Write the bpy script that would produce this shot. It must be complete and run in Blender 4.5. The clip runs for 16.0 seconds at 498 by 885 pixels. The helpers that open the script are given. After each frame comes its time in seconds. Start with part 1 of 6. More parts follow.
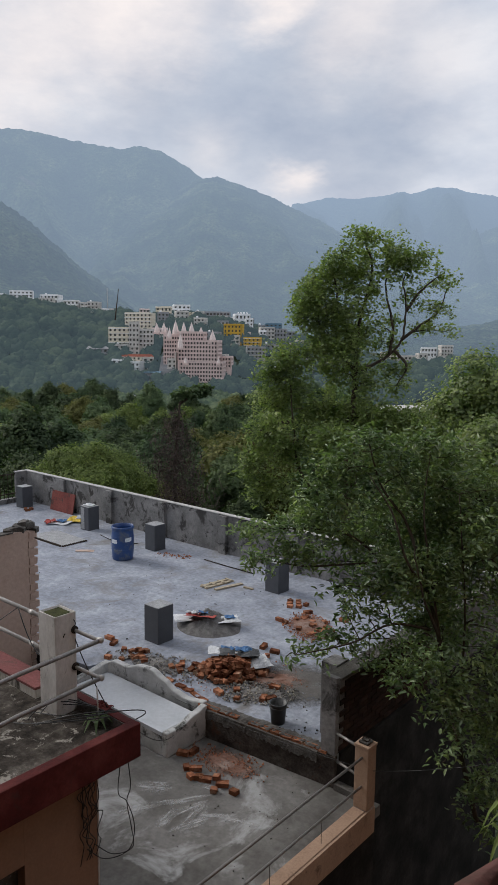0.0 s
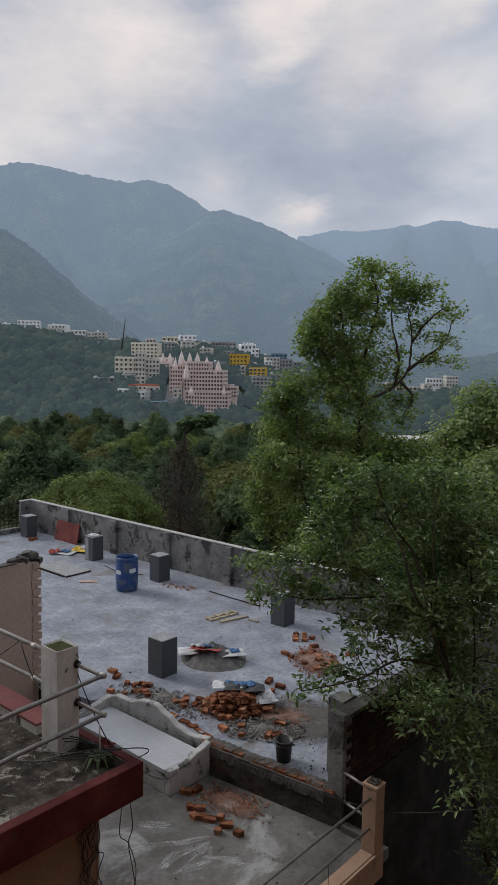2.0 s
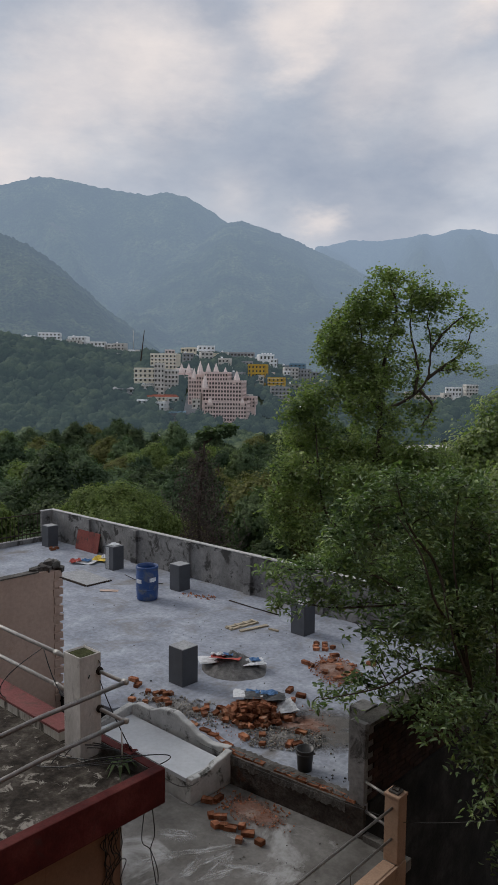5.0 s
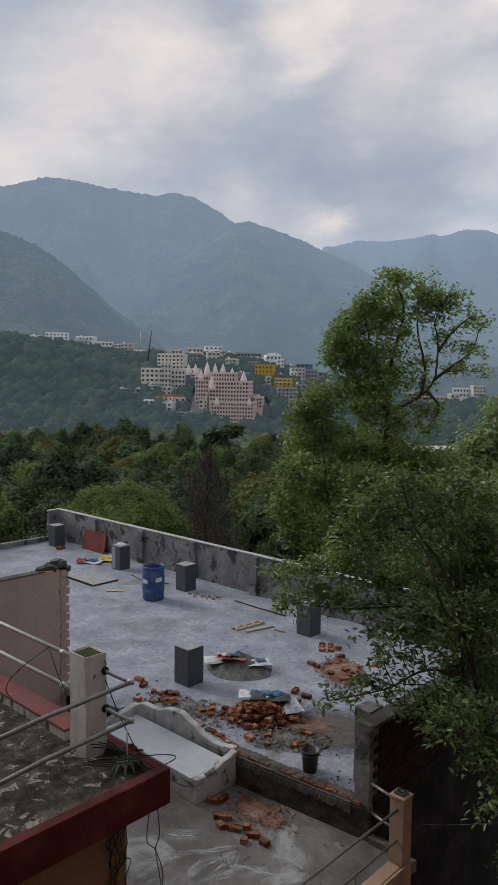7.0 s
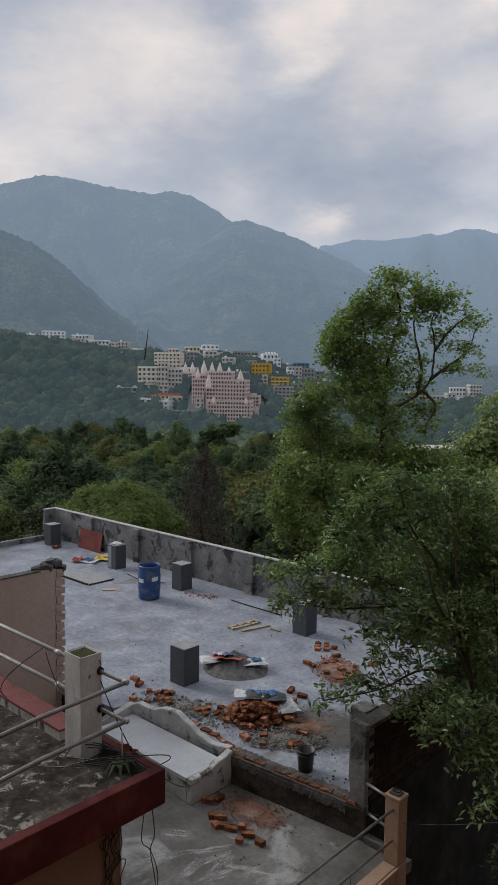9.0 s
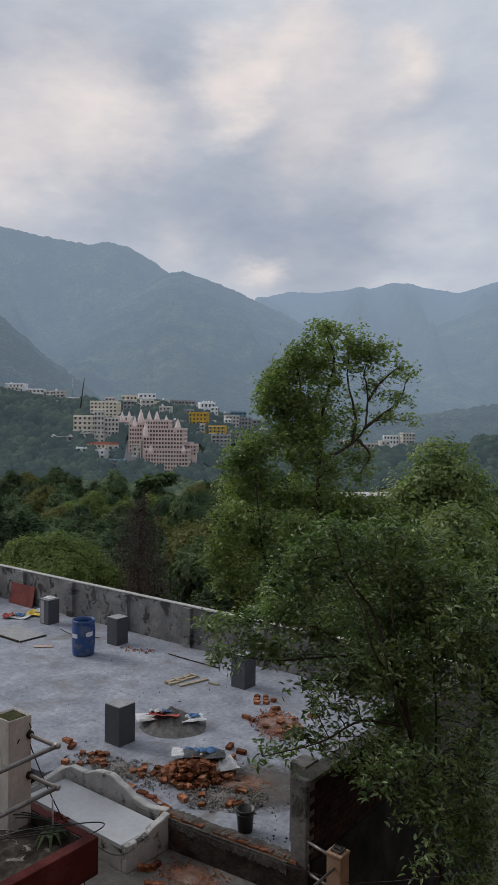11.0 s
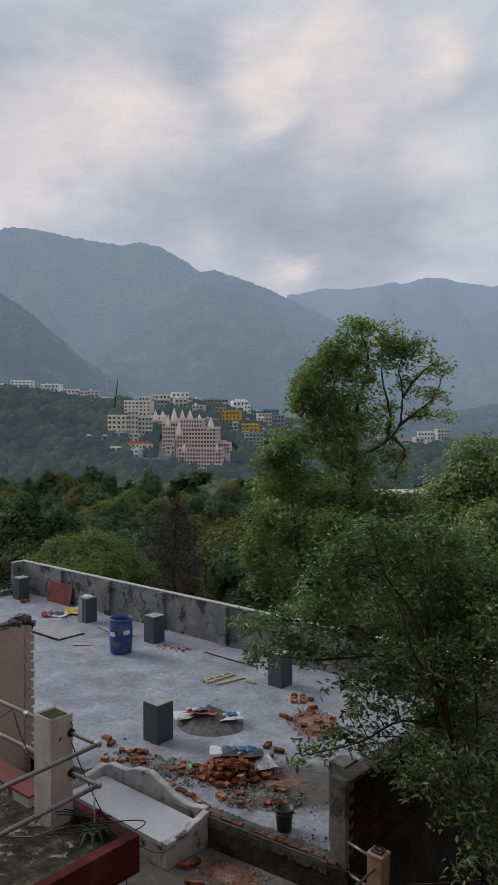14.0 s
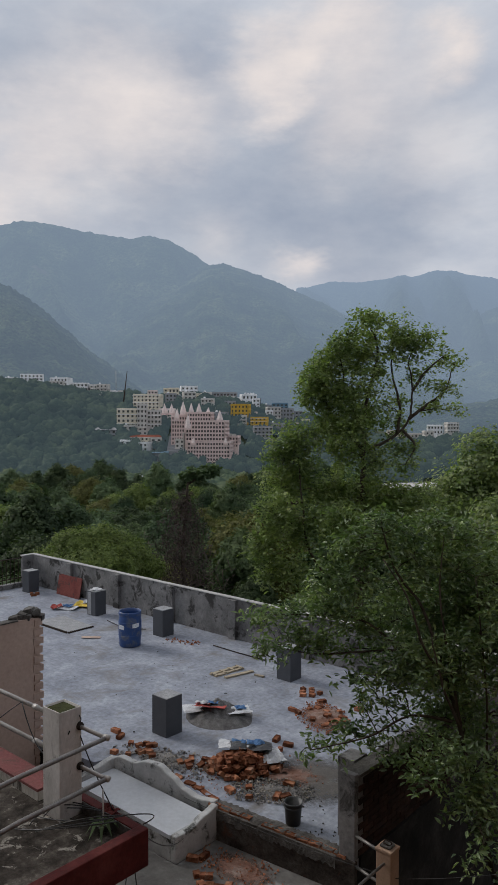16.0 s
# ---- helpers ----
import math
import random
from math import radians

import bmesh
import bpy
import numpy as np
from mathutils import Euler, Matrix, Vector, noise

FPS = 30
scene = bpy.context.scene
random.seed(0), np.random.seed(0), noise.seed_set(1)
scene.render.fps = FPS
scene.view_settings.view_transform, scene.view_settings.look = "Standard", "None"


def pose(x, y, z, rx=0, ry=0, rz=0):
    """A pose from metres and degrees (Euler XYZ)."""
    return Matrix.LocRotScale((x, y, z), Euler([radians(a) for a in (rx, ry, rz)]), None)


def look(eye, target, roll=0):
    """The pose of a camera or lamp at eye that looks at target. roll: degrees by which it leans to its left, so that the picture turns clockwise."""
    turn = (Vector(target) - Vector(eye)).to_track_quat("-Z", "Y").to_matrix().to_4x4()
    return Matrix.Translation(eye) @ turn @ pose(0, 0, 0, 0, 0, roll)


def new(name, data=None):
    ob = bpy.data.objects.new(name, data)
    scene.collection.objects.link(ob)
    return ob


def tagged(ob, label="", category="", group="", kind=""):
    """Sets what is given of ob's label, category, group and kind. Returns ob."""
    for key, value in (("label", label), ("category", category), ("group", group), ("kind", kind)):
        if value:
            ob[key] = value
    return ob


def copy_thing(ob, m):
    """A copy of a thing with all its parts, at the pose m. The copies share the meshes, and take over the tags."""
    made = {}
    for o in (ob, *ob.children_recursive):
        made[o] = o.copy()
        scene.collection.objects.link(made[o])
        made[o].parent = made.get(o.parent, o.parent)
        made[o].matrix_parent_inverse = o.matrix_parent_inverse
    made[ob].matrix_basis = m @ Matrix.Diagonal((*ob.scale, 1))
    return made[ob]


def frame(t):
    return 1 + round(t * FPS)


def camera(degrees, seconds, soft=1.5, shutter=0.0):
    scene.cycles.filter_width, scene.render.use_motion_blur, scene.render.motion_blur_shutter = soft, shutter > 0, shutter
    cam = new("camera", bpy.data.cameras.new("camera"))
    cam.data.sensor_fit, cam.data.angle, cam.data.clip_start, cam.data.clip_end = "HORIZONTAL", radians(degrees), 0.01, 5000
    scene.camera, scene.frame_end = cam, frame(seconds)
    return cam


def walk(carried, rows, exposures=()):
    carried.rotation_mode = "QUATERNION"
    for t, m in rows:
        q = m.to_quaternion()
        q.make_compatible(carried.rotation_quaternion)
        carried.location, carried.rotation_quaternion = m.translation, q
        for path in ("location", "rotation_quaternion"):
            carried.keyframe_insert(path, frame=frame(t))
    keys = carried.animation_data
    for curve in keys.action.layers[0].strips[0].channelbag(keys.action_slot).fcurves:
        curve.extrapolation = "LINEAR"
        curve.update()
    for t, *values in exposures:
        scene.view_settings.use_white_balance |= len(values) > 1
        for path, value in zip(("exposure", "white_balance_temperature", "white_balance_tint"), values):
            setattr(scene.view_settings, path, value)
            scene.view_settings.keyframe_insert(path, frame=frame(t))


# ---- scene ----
cam = camera(37.32, 16.0, soft=1.1)
PATH = [
    (0, (-0.001, 0.001, 5.734, 81.990, -0.742, 40.812)),
    (0.5, (-0.024, 0.009, 5.743, 83.268, -0.993, 40.973)),
    (1, (-0.045, 0.023, 5.748, 84.246, -1.074, 41.038)),
    (1.5, (-0.058, 0.043, 5.753, 84.301, -1.150, 41.085)),
    (2, (-0.059, 0.043, 5.747, 84.284, -0.936, 41.238)),
    (2.5, (-0.046, 0.031, 5.739, 84.319, -0.721, 41.405)),
    (3, (-0.033, 0.017, 5.731, 84.292, -0.662, 41.666)),
    (3.5, (-0.027, 0.007, 5.728, 84.281, -0.570, 41.851)),
    (4, (-0.028, 0.004, 5.727, 84.353, -0.604, 42.066)),
    (4.5, (-0.031, -0.001, 5.727, 84.546, -0.579, 42.326)),
    (5, (-0.030, -0.009, 5.728, 85.055, -0.572, 42.670)),
    (7.5, (-0.023, -0.003, 5.734, 85.039, -0.686, 43.249)),
    (8, (-0.025, 0.003, 5.735, 85.005, -0.525, 43.133)),
    (8.5, (-0.030, 0.007, 5.734, 84.990, -0.724, 42.999)),
    (9, (-0.026, 0.012, 5.743, 84.981, -0.807, 42.954)),
    (9.5, (-0.019, 0.024, 5.752, 85.890, -1.223, 42.048)),
    (9.7, (-0.004, 0.036, 5.764, 87.089, -1.378, 40.316)),
    (11.8, (-0.044, 0.018, 5.775, 88.996, -0.684, 38.005)),
    (12, (-0.051, 0.019, 5.785, 88.900, -0.263, 39.063)),
    (12.5, (-0.052, 0.013, 5.790, 88.844, -0.047, 39.928)),
    (13, (-0.051, 0.006, 5.791, 88.826, -0.094, 40.220)),
    (13.5, (-0.050, 0.009, 5.788, 88.746, -0.197, 40.477)),
    (14, (-0.051, 0.012, 5.786, 88.626, -0.093, 40.651)),
    (14.5, (-0.051, 0.017, 5.781, 88.555, -0.173, 40.888)),
    (15, (-0.052, 0.021, 5.780, 88.376, -0.197, 41.087)),
    (15.5, (-0.065, 0.036, 5.778, 88.216, -0.127, 41.192)),
    (16, (-0.087, 0.053, 5.781, 88.121, -0.087, 41.342)),
]

walk(cam, [(t, pose(*p)) for t, p in PATH],
     exposures=[(t, s, 6270, 11) for t, s in ((0.0, 0.22), (0.6, 0.16), (1.2, -0.05), (3.0, -0.04), (5.0, -0.07), (9.0, -0.07), (12.0, -0.10), (16.0, -0.10))])

# ---- world, sun ----
world = bpy.data.worlds.new("sky")
scene.world = world
world.use_nodes = True


def node(tree, kind, **inputs):
    n = tree.nodes.new(kind)
    for k, v in inputs.items():
        n.inputs[k.replace("_", " ")].default_value = v
    return n


def link(tree, a, b):
    tree.links.new(a, b)


def ramp(tree, fac, stops):
    n = tree.nodes.new("ShaderNodeValToRGB")
    els = n.color_ramp.elements
    while len(els) < len(stops):
        els.new(0.5)
    for el, (p, c) in zip(els, stops):
        el.position = p
        el.color = (*c, 1) if len(c) == 3 else c
    link(tree, fac, n.inputs[0])
    return n


def mixc(tree, fac, a, b, mode="MIX"):
    n = tree.nodes.new("ShaderNodeMix")
    n.data_type, n.blend_type = "RGBA", mode
    for sock, val in ((n.inputs[0], fac), (n.inputs[6], a), (n.inputs[7], b)):
        if hasattr(val, "is_output"):
            link(tree, val, sock)
        elif isinstance(val, tuple):
            sock.default_value = (*val, 1)
        else:
            sock.default_value = val
    return n.outputs[2]


def build_sky():
    tr = world.node_tree
    bg = tr.nodes["Background"]
    sky = tr.nodes.new("ShaderNodeTexSky")
    sky.sky_type, sky.sun_disc = "NISHITA", False
    sky.sun_elevation, sky.sun_rotation = radians(33), radians(281)
    co = tr.nodes.new("ShaderNodeTexCoord")
    sep = tr.nodes.new("ShaderNodeSeparateXYZ")
    link(tr, co.outputs["Generated"], sep.inputs[0])
    # flatten the cloud field so that it stretches towards the horizon
    mp = tr.nodes.new("ShaderNodeMapping")
    mp.inputs["Rotation"].default_value = (0, 0, radians(40))
    mp.inputs["Scale"].default_value = (1.0, 1.0, 2.3)
    mp.inputs["Location"].default_value = (0.35, 0.1, 0.0)
    link(tr, co.outputs["Generated"], mp.inputs[0])
    n1 = node(tr, "ShaderNodeTexNoise", Scale=2.6, Detail=9.0, Roughness=0.55, Distortion=0.35)
    link(tr, mp.outputs[0], n1.inputs["Vector"])
    n2 = node(tr, "ShaderNodeTexNoise", Scale=7.5, Detail=8.0, Roughness=0.6)
    link(tr, mp.outputs[0], n2.inputs["Vector"])
    lit = ramp(tr, n1.outputs[0], [(0.34, (0.36, 0.41, 0.48)), (0.46, (0.50, 0.53, 0.58)), (0.54, (0.72, 0.70, 0.70)), (0.64, (1.12, 0.98, 0.87))])
    fine = ramp(tr, n2.outputs[0], [(0.36, (0.84, 0.87, 0.92)), (0.50, (0.99, 0.99, 0.99)), (0.66, (1.22, 1.17, 1.10))])
    clouds = mixc(tr, 0.75, lit.outputs[0], fine.outputs[0], "MULTIPLY")
    # cloud masses over the valley: sunlit swellings (1) and grey undersides (0), their rims torn by noise
    masses = (((-0.733, 0.566, 0.376), 0.12, 1, 0.8),
             ((-0.694, 0.608, 0.385), 0.09, 1, 0.7),
             ((-0.795, 0.522, 0.310), 0.09, 1, 0.75),
             ((-0.600, 0.688, 0.408), 0.055, 1, 1),
             ((-0.571, 0.700, 0.430), 0.05, 1, 1),
             ((-0.528, 0.718, 0.454), 0.06, 1, 1),
             ((-0.487, 0.735, 0.471), 0.05, 1, 0.9),
             ((-0.413, 0.806, 0.424), 0.045, 1, 1),
             ((-0.492, 0.770, 0.406), 0.09, 1, 0.6),
             ((-0.533, 0.763, 0.366), 0.08, 1, 0.45),
             ((-0.841, 0.479, 0.252), 0.055, 1, 0.7),
             ((-0.595, 0.779, 0.200), 0.035, 1, 0.7),
             ((-0.432, 0.841, 0.325), 0.09, 1, 0.35),
             ((-0.675, 0.697, 0.244), 0.05, 1, 0.25),
             ((-0.590, 0.750, 0.299), 0.18, 0, 0.95),
             ((-0.520, 0.810, 0.272), 0.13, 0, 0.9),
             ((-0.709, 0.640, 0.294), 0.12, 0, 0.8),
             ((-0.521, 0.827, 0.211), 0.1, 0, 0.75),
             ((-0.646, 0.633, 0.427), 0.07, 0, 0.8),
             ((-0.777, 0.476, 0.412), 0.1, 0, 0.7),
             ((-0.700, 0.553, 0.452), 0.1, 0, 0.6),
             ((-0.800, 0.551, 0.237), 0.07, 0, 0.4),
             ((-0.425, 0.821, 0.381), 0.07, 0, 0.4))
    n3 = node(tr, "ShaderNodeTexNoise", Scale=5.0, Detail=7.0, Roughness=0.6)
    link(tr, mp.outputs[0], n3.inputs["Vector"])
    shift = tr.nodes.new("ShaderNodeVectorMath")
    shift.operation = "MULTIPLY_ADD"
    link(tr, n3.outputs["Color"], shift.inputs[0])
    shift.inputs[1].default_value, shift.inputs[2].default_value = (0.16,) * 3, (-0.08,) * 3
    moved = tr.nodes.new("ShaderNodeVectorMath")
    moved.operation = "ADD"
    link(tr, co.outputs["Generated"], moved.inputs[0])
    link(tr, shift.outputs[0], moved.inputs[1])
    cover = (0.555, 0.58, 0.625)
    for at, wide, kind, much in sorted(masses, key=lambda m: m[2]):
        dist = tr.nodes.new("ShaderNodeVectorMath")
        dist.operation = "DISTANCE"
        link(tr, moved.outputs[0], dist.inputs[0])
        dist.inputs[1].default_value = at
        near = node(tr, "ShaderNodeMapRange", From_Min=wide * 1.25, From_Max=0.0, To_Min=0.0, To_Max=much)
        near.interpolation_type = "SMOOTHSTEP"
        link(tr, dist.outputs["Value"], near.inputs[0])
        cover = mixc(tr, near.outputs[0], cover, (0.80, 0.725, 0.68) if kind else (0.350, 0.392, 0.465))
    soft_grain = ramp(tr, n2.outputs[0], [(0.32, (0.89, 0.91, 0.94)), (0.68, (1.12, 1.10, 1.07))])
    cover = mixc(tr, 1.0, cover, soft_grain.outputs[0], "MULTIPLY")
    overhead = ramp(tr, sep.outputs[2], [(0.50, (0.92, 0.92, 0.92)), (0.66, (0.15, 0.15, 0.15))])
    clouds = mixc(tr, overhead.outputs[0], clouds, cover)
    tint = mixc(tr, 1.0, sky.outputs[0], (0.24, 0.22, 0.19), "MULTIPLY")
    # thin blue openings, only well above the hills
    high = ramp(tr, sep.outputs[2], [(0.54, (0, 0, 0)), (0.66, (1, 1, 1))])
    gap = ramp(tr, n1.outputs[0], [(0.36, (0.5, 0.5, 0.5)), (0.48, (0, 0, 0))])
    hole = mixc(tr, 1.0, high.outputs[0], gap.outputs[0], "MULTIPLY")
    out = mixc(tr, hole, clouds, tint)
    link(tr, out, bg.inputs[0])
    bg.inputs[1].default_value = 1.05


build_sky()
sun = new("sun", bpy.data.lights.new("sun", "SUN"))
sun.data.energy, sun.data.angle, sun.data.color = 1.75, radians(20), (1.0, 0.93, 0.84)
sun.matrix_world = look((-30, -6, 20), (0, 0, 0))

# axes of the view down the valley: ahead and to the right
AHEAD = Vector((-0.6534, 0.7570, 0))
RIGHT = Vector((0.7570, 0.6534, 0))


def valley(right, ahead, z=0.0):
    return RIGHT * right + AHEAD * ahead + Vector((0, 0, z))


# ---- materials ----
def material(name, stops, scale=4.0, rough=0.8, fine=30.0, fine_amount=0.25, bump=0.25, bump_scale=None, metal=0.0,
             per_object=0.0, per_island=0.0, stretch=(1, 1, 1), stain=None, stain_scale=0.8, stain_cut=(0.5, 0.68), leaf=0.0, rough_var=0.1, bump_dist=0.02):
    m = bpy.data.materials.new(name)
    m.use_nodes = True
    tr = m.node_tree
    bs = tr.nodes["Principled BSDF"]
    co = tr.nodes.new("ShaderNodeTexCoord")
    mp = tr.nodes.new("ShaderNodeMapping")
    mp.inputs["Scale"].default_value = stretch
    geo = tr.nodes.new("ShaderNodeNewGeometry")
    link(tr, geo.outputs["Position"], mp.inputs[0])
    n1 = node(tr, "ShaderNodeTexNoise", Scale=scale, Detail=6.0, Roughness=0.6)
    n2 = node(tr, "ShaderNodeTexNoise", Scale=fine, Detail=5.0, Roughness=0.65)
    for n in (n1, n2):
        link(tr, mp.outputs[0], n.inputs["Vector"])
    k = len(stops)
    base = ramp(tr, n1.outputs[0], [(0.32 + 0.36 * i / max(1, k - 1), c) for i, c in enumerate(stops)])
    grain = ramp(tr, n2.outputs[0], [(0.3, (1 - fine_amount,) * 3), (0.7, (1 + fine_amount,) * 3)])
    col = mixc(tr, 1.0, base.outputs[0], grain.outputs[0], "MULTIPLY")
    if stain:
        n3 = node(tr, "ShaderNodeTexNoise", Scale=stain_scale, Detail=7.0, Roughness=0.68, Distortion=0.6)
        link(tr, mp.outputs[0], n3.inputs["Vector"])
        f = ramp(tr, n3.outputs[0], [(stain_cut[0], (0, 0, 0)), (stain_cut[1], (1, 1, 1))])
        col = mixc(tr, f.outputs[0], col, stain)
    if per_object:
        oi = tr.nodes.new("ShaderNodeObjectInfo")
        r = ramp(tr, oi.outputs["Random"], [(0, (1 - per_object, 1 - per_object * 1.1, 1 - per_object * 1.2)), (1, (1 + per_object,) * 3)])
        col = mixc(tr, 1.0, col, r.outputs[0], "MULTIPLY")
    if per_island:
        r = ramp(tr, geo.outputs["Random Per Island"], [(0, (1 - per_island,) * 3), (0.55, (1, 1, 1)), (1, (1 + per_island * 1.3, 1 + per_island, 1 + per_island * 0.4))])
        col = mixc(tr, 1.0, col, r.outputs[0], "MULTIPLY")
    link(tr, col, bs.inputs["Base Color"])
    rr = node(tr, "ShaderNodeMapRange", To_Min=max(0.05, rough - rough_var), To_Max=min(1.0, rough + rough_var))
    link(tr, n2.outputs[0], rr.inputs[0])
    link(tr, rr.outputs[0], bs.inputs["Roughness"])
    bs.inputs["Metallic"].default_value = metal
    bs.inputs["Specular IOR Level"].default_value = 0.5 if rough < 0.6 or metal else 0.12
    if bump:
        b = node(tr, "ShaderNodeBump", Strength=bump, Distance=bump_dist)
        if bump_scale:
            n4 = node(tr, "ShaderNodeTexNoise", Scale=bump_scale, Detail=6.0, Roughness=0.65)
            link(tr, mp.outputs[0], n4.inputs["Vector"])
            link(tr, n4.outputs[0], b.inputs["Height"])
        else:
            link(tr, n2.outputs[0], b.inputs["Height"])
        link(tr, b.outputs[0], bs.inputs["Normal"])
    if leaf:
        t = tr.nodes.new("ShaderNodeBsdfTranslucent")
        t2 = mixc(tr, 1.0, col, (1.0, 1.25, 0.55), "MULTIPLY")
        link(tr, t2, t.inputs[0])
        mx = node(tr, "ShaderNodeMixShader", Fac=leaf)
        link(tr, bs.outputs[0], mx.inputs[1])
        link(tr, t.outputs[0], mx.inputs[2])
        link(tr, mx.outputs[0], tr.nodes["Material Output"].inputs[0])
    return m


def distance_material(name, stops, scale, bump_scale, stain=None):
    """Wooded slopes of the backdrop: emission painted as haze, growing with distance down the valley."""
    m = material(name, stops, scale=scale, rough=0.95, fine=scale * 11, fine_amount=0.85, bump=1.0, bump_scale=bump_scale, bump_dist=26.0,
                 stain=stain, stain_scale=scale * 0.6, stain_cut=(0.66, 0.72))
    tr = m.node_tree
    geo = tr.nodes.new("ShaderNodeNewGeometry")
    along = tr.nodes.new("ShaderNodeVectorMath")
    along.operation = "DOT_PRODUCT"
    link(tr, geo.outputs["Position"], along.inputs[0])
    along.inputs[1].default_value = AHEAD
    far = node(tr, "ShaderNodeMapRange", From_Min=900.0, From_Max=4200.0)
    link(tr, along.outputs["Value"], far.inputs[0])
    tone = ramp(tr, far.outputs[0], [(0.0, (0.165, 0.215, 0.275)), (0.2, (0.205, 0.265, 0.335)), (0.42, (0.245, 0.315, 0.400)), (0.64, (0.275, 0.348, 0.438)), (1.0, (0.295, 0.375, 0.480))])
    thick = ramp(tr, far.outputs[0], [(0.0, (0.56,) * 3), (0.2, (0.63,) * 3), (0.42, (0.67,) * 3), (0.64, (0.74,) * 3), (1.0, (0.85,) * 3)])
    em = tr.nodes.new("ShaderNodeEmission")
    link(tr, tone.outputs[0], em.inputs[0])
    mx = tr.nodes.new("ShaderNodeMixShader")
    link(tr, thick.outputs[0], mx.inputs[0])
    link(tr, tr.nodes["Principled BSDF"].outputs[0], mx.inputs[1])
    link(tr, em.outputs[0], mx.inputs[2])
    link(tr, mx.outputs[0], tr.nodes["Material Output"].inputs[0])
    return m


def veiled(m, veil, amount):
    """Paints distance haze, as mixed-in emission, over woods that lie hundreds of metres off."""
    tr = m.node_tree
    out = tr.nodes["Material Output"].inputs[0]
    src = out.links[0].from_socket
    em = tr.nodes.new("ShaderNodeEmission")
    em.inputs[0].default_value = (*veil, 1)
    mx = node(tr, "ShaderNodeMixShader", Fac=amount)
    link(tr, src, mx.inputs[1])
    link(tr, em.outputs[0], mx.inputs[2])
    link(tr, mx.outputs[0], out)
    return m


M = {}
M["floor"] = material("terrace_concrete", [(0.185, 0.205, 0.245), (0.252, 0.276, 0.324), (0.325, 0.353, 0.405)], scale=1.5, rough=0.6, fine=11, fine_amount=0.28, bump=0.35, stretch=(1.0, 0.9, 1),
                      stain=(0.175, 0.172, 0.17), stain_scale=0.9, stain_cut=(0.53, 0.68))
M["low_floor"] = material("old_concrete", [(0.085, 0.082, 0.076), (0.14, 0.137, 0.13), (0.205, 0.202, 0.197)], scale=1.1, rough=0.8, fine=12, fine_amount=0.2, bump=0.3,
                          stain=(0.33, 0.34, 0.34), stain_scale=1.1, stain_cut=(0.54, 0.64))
M["plaster"] = material("cement_plaster", [(0.115, 0.115, 0.115), (0.175, 0.175, 0.175), (0.25, 0.25, 0.25)], scale=1.6, rough=0.9, fine=22, fine_amount=0.2, bump=0.3,
                        stain=(0.055, 0.054, 0.053), stain_scale=2.2, stain_cut=(0.52, 0.60))
M["coping"] = material("pale_coping", [(0.36, 0.36, 0.35), (0.46, 0.46, 0.45)], scale=3, rough=0.85, fine=25)
M["stub"] = material("grey_primer", [(0.047, 0.052, 0.062), (0.064, 0.070, 0.082)], scale=3, rough=0.55, fine=40, fine_amount=0.12, bump=0.12)
M["stub_top"] = material("raw_cement", [(0.25, 0.26, 0.27), (0.34, 0.35, 0.36)], scale=5, rough=0.9)
M["brick"] = material("red_brick", [(0.10, 0.042, 0.026), (0.205, 0.083, 0.045), (0.345, 0.17, 0.098)], scale=7, rough=0.92, fine=60, fine_amount=0.2, bump=0.4, per_object=0.5,
                      stain=(0.30, 0.23, 0.17), stain_scale=6, stain_cut=(0.56, 0.70))
# far darker than red_brick: the outer face's shade is put into this colour
M["dark_brick"] = material("shade_dark_brick", [(0.022, 0.014, 0.012), (0.05, 0.026, 0.019)], scale=5, rough=0.95, fine=50, bump=0.4, per_object=0.3)
M["mortar"] = material("mortar", [(0.10, 0.095, 0.09), (0.15, 0.145, 0.135)], scale=6, rough=0.95, fine=40, bump=0.5)
M["rough_cement"] = material("rough_cement", [(0.06, 0.057, 0.053), (0.10, 0.097, 0.091), (0.155, 0.15, 0.14)], scale=4, rough=0.95, fine=35, fine_amount=0.3, bump=0.7, stain=(0.06, 0.055, 0.05), stain_scale=2.5)
M["white_wash"] = material("stained_whitewash", [(0.33, 0.335, 0.33), (0.45, 0.46, 0.455), (0.54, 0.55, 0.545)], scale=2.6, rough=0.85, fine=25, fine_amount=0.1, bump=0.2,
                           stain=(0.055, 0.055, 0.05), stain_scale=3.4, stain_cut=(0.53, 0.66))
M["tray_floor"] = material("blue_white_screed", [(0.44, 0.47, 0.50), (0.53, 0.56, 0.59)], scale=2, rough=0.6, fine=15, fine_amount=0.08, bump=0.1)
M["old_white"] = material("weathered_white_paint", [(0.40, 0.385, 0.36), (0.52, 0.505, 0.48), (0.60, 0.585, 0.56)], scale=3, rough=0.85, fine=30, fine_amount=0.12, bump=0.25,
                          stain=(0.09, 0.082, 0.07), stain_scale=4.0, stain_cut=(0.57, 0.72), stretch=(1, 1, 0.5))
M["damp_cement"] = material("damp_blackened_cement", [(0.028, 0.024, 0.021), (0.058, 0.050, 0.044), (0.10, 0.092, 0.085)], scale=3.2, rough=0.9, fine=24, fine_amount=0.4, bump=0.7, stain=(0.10, 0.05, 0.035), stain_scale=2.6, stain_cut=(0.58, 0.7))
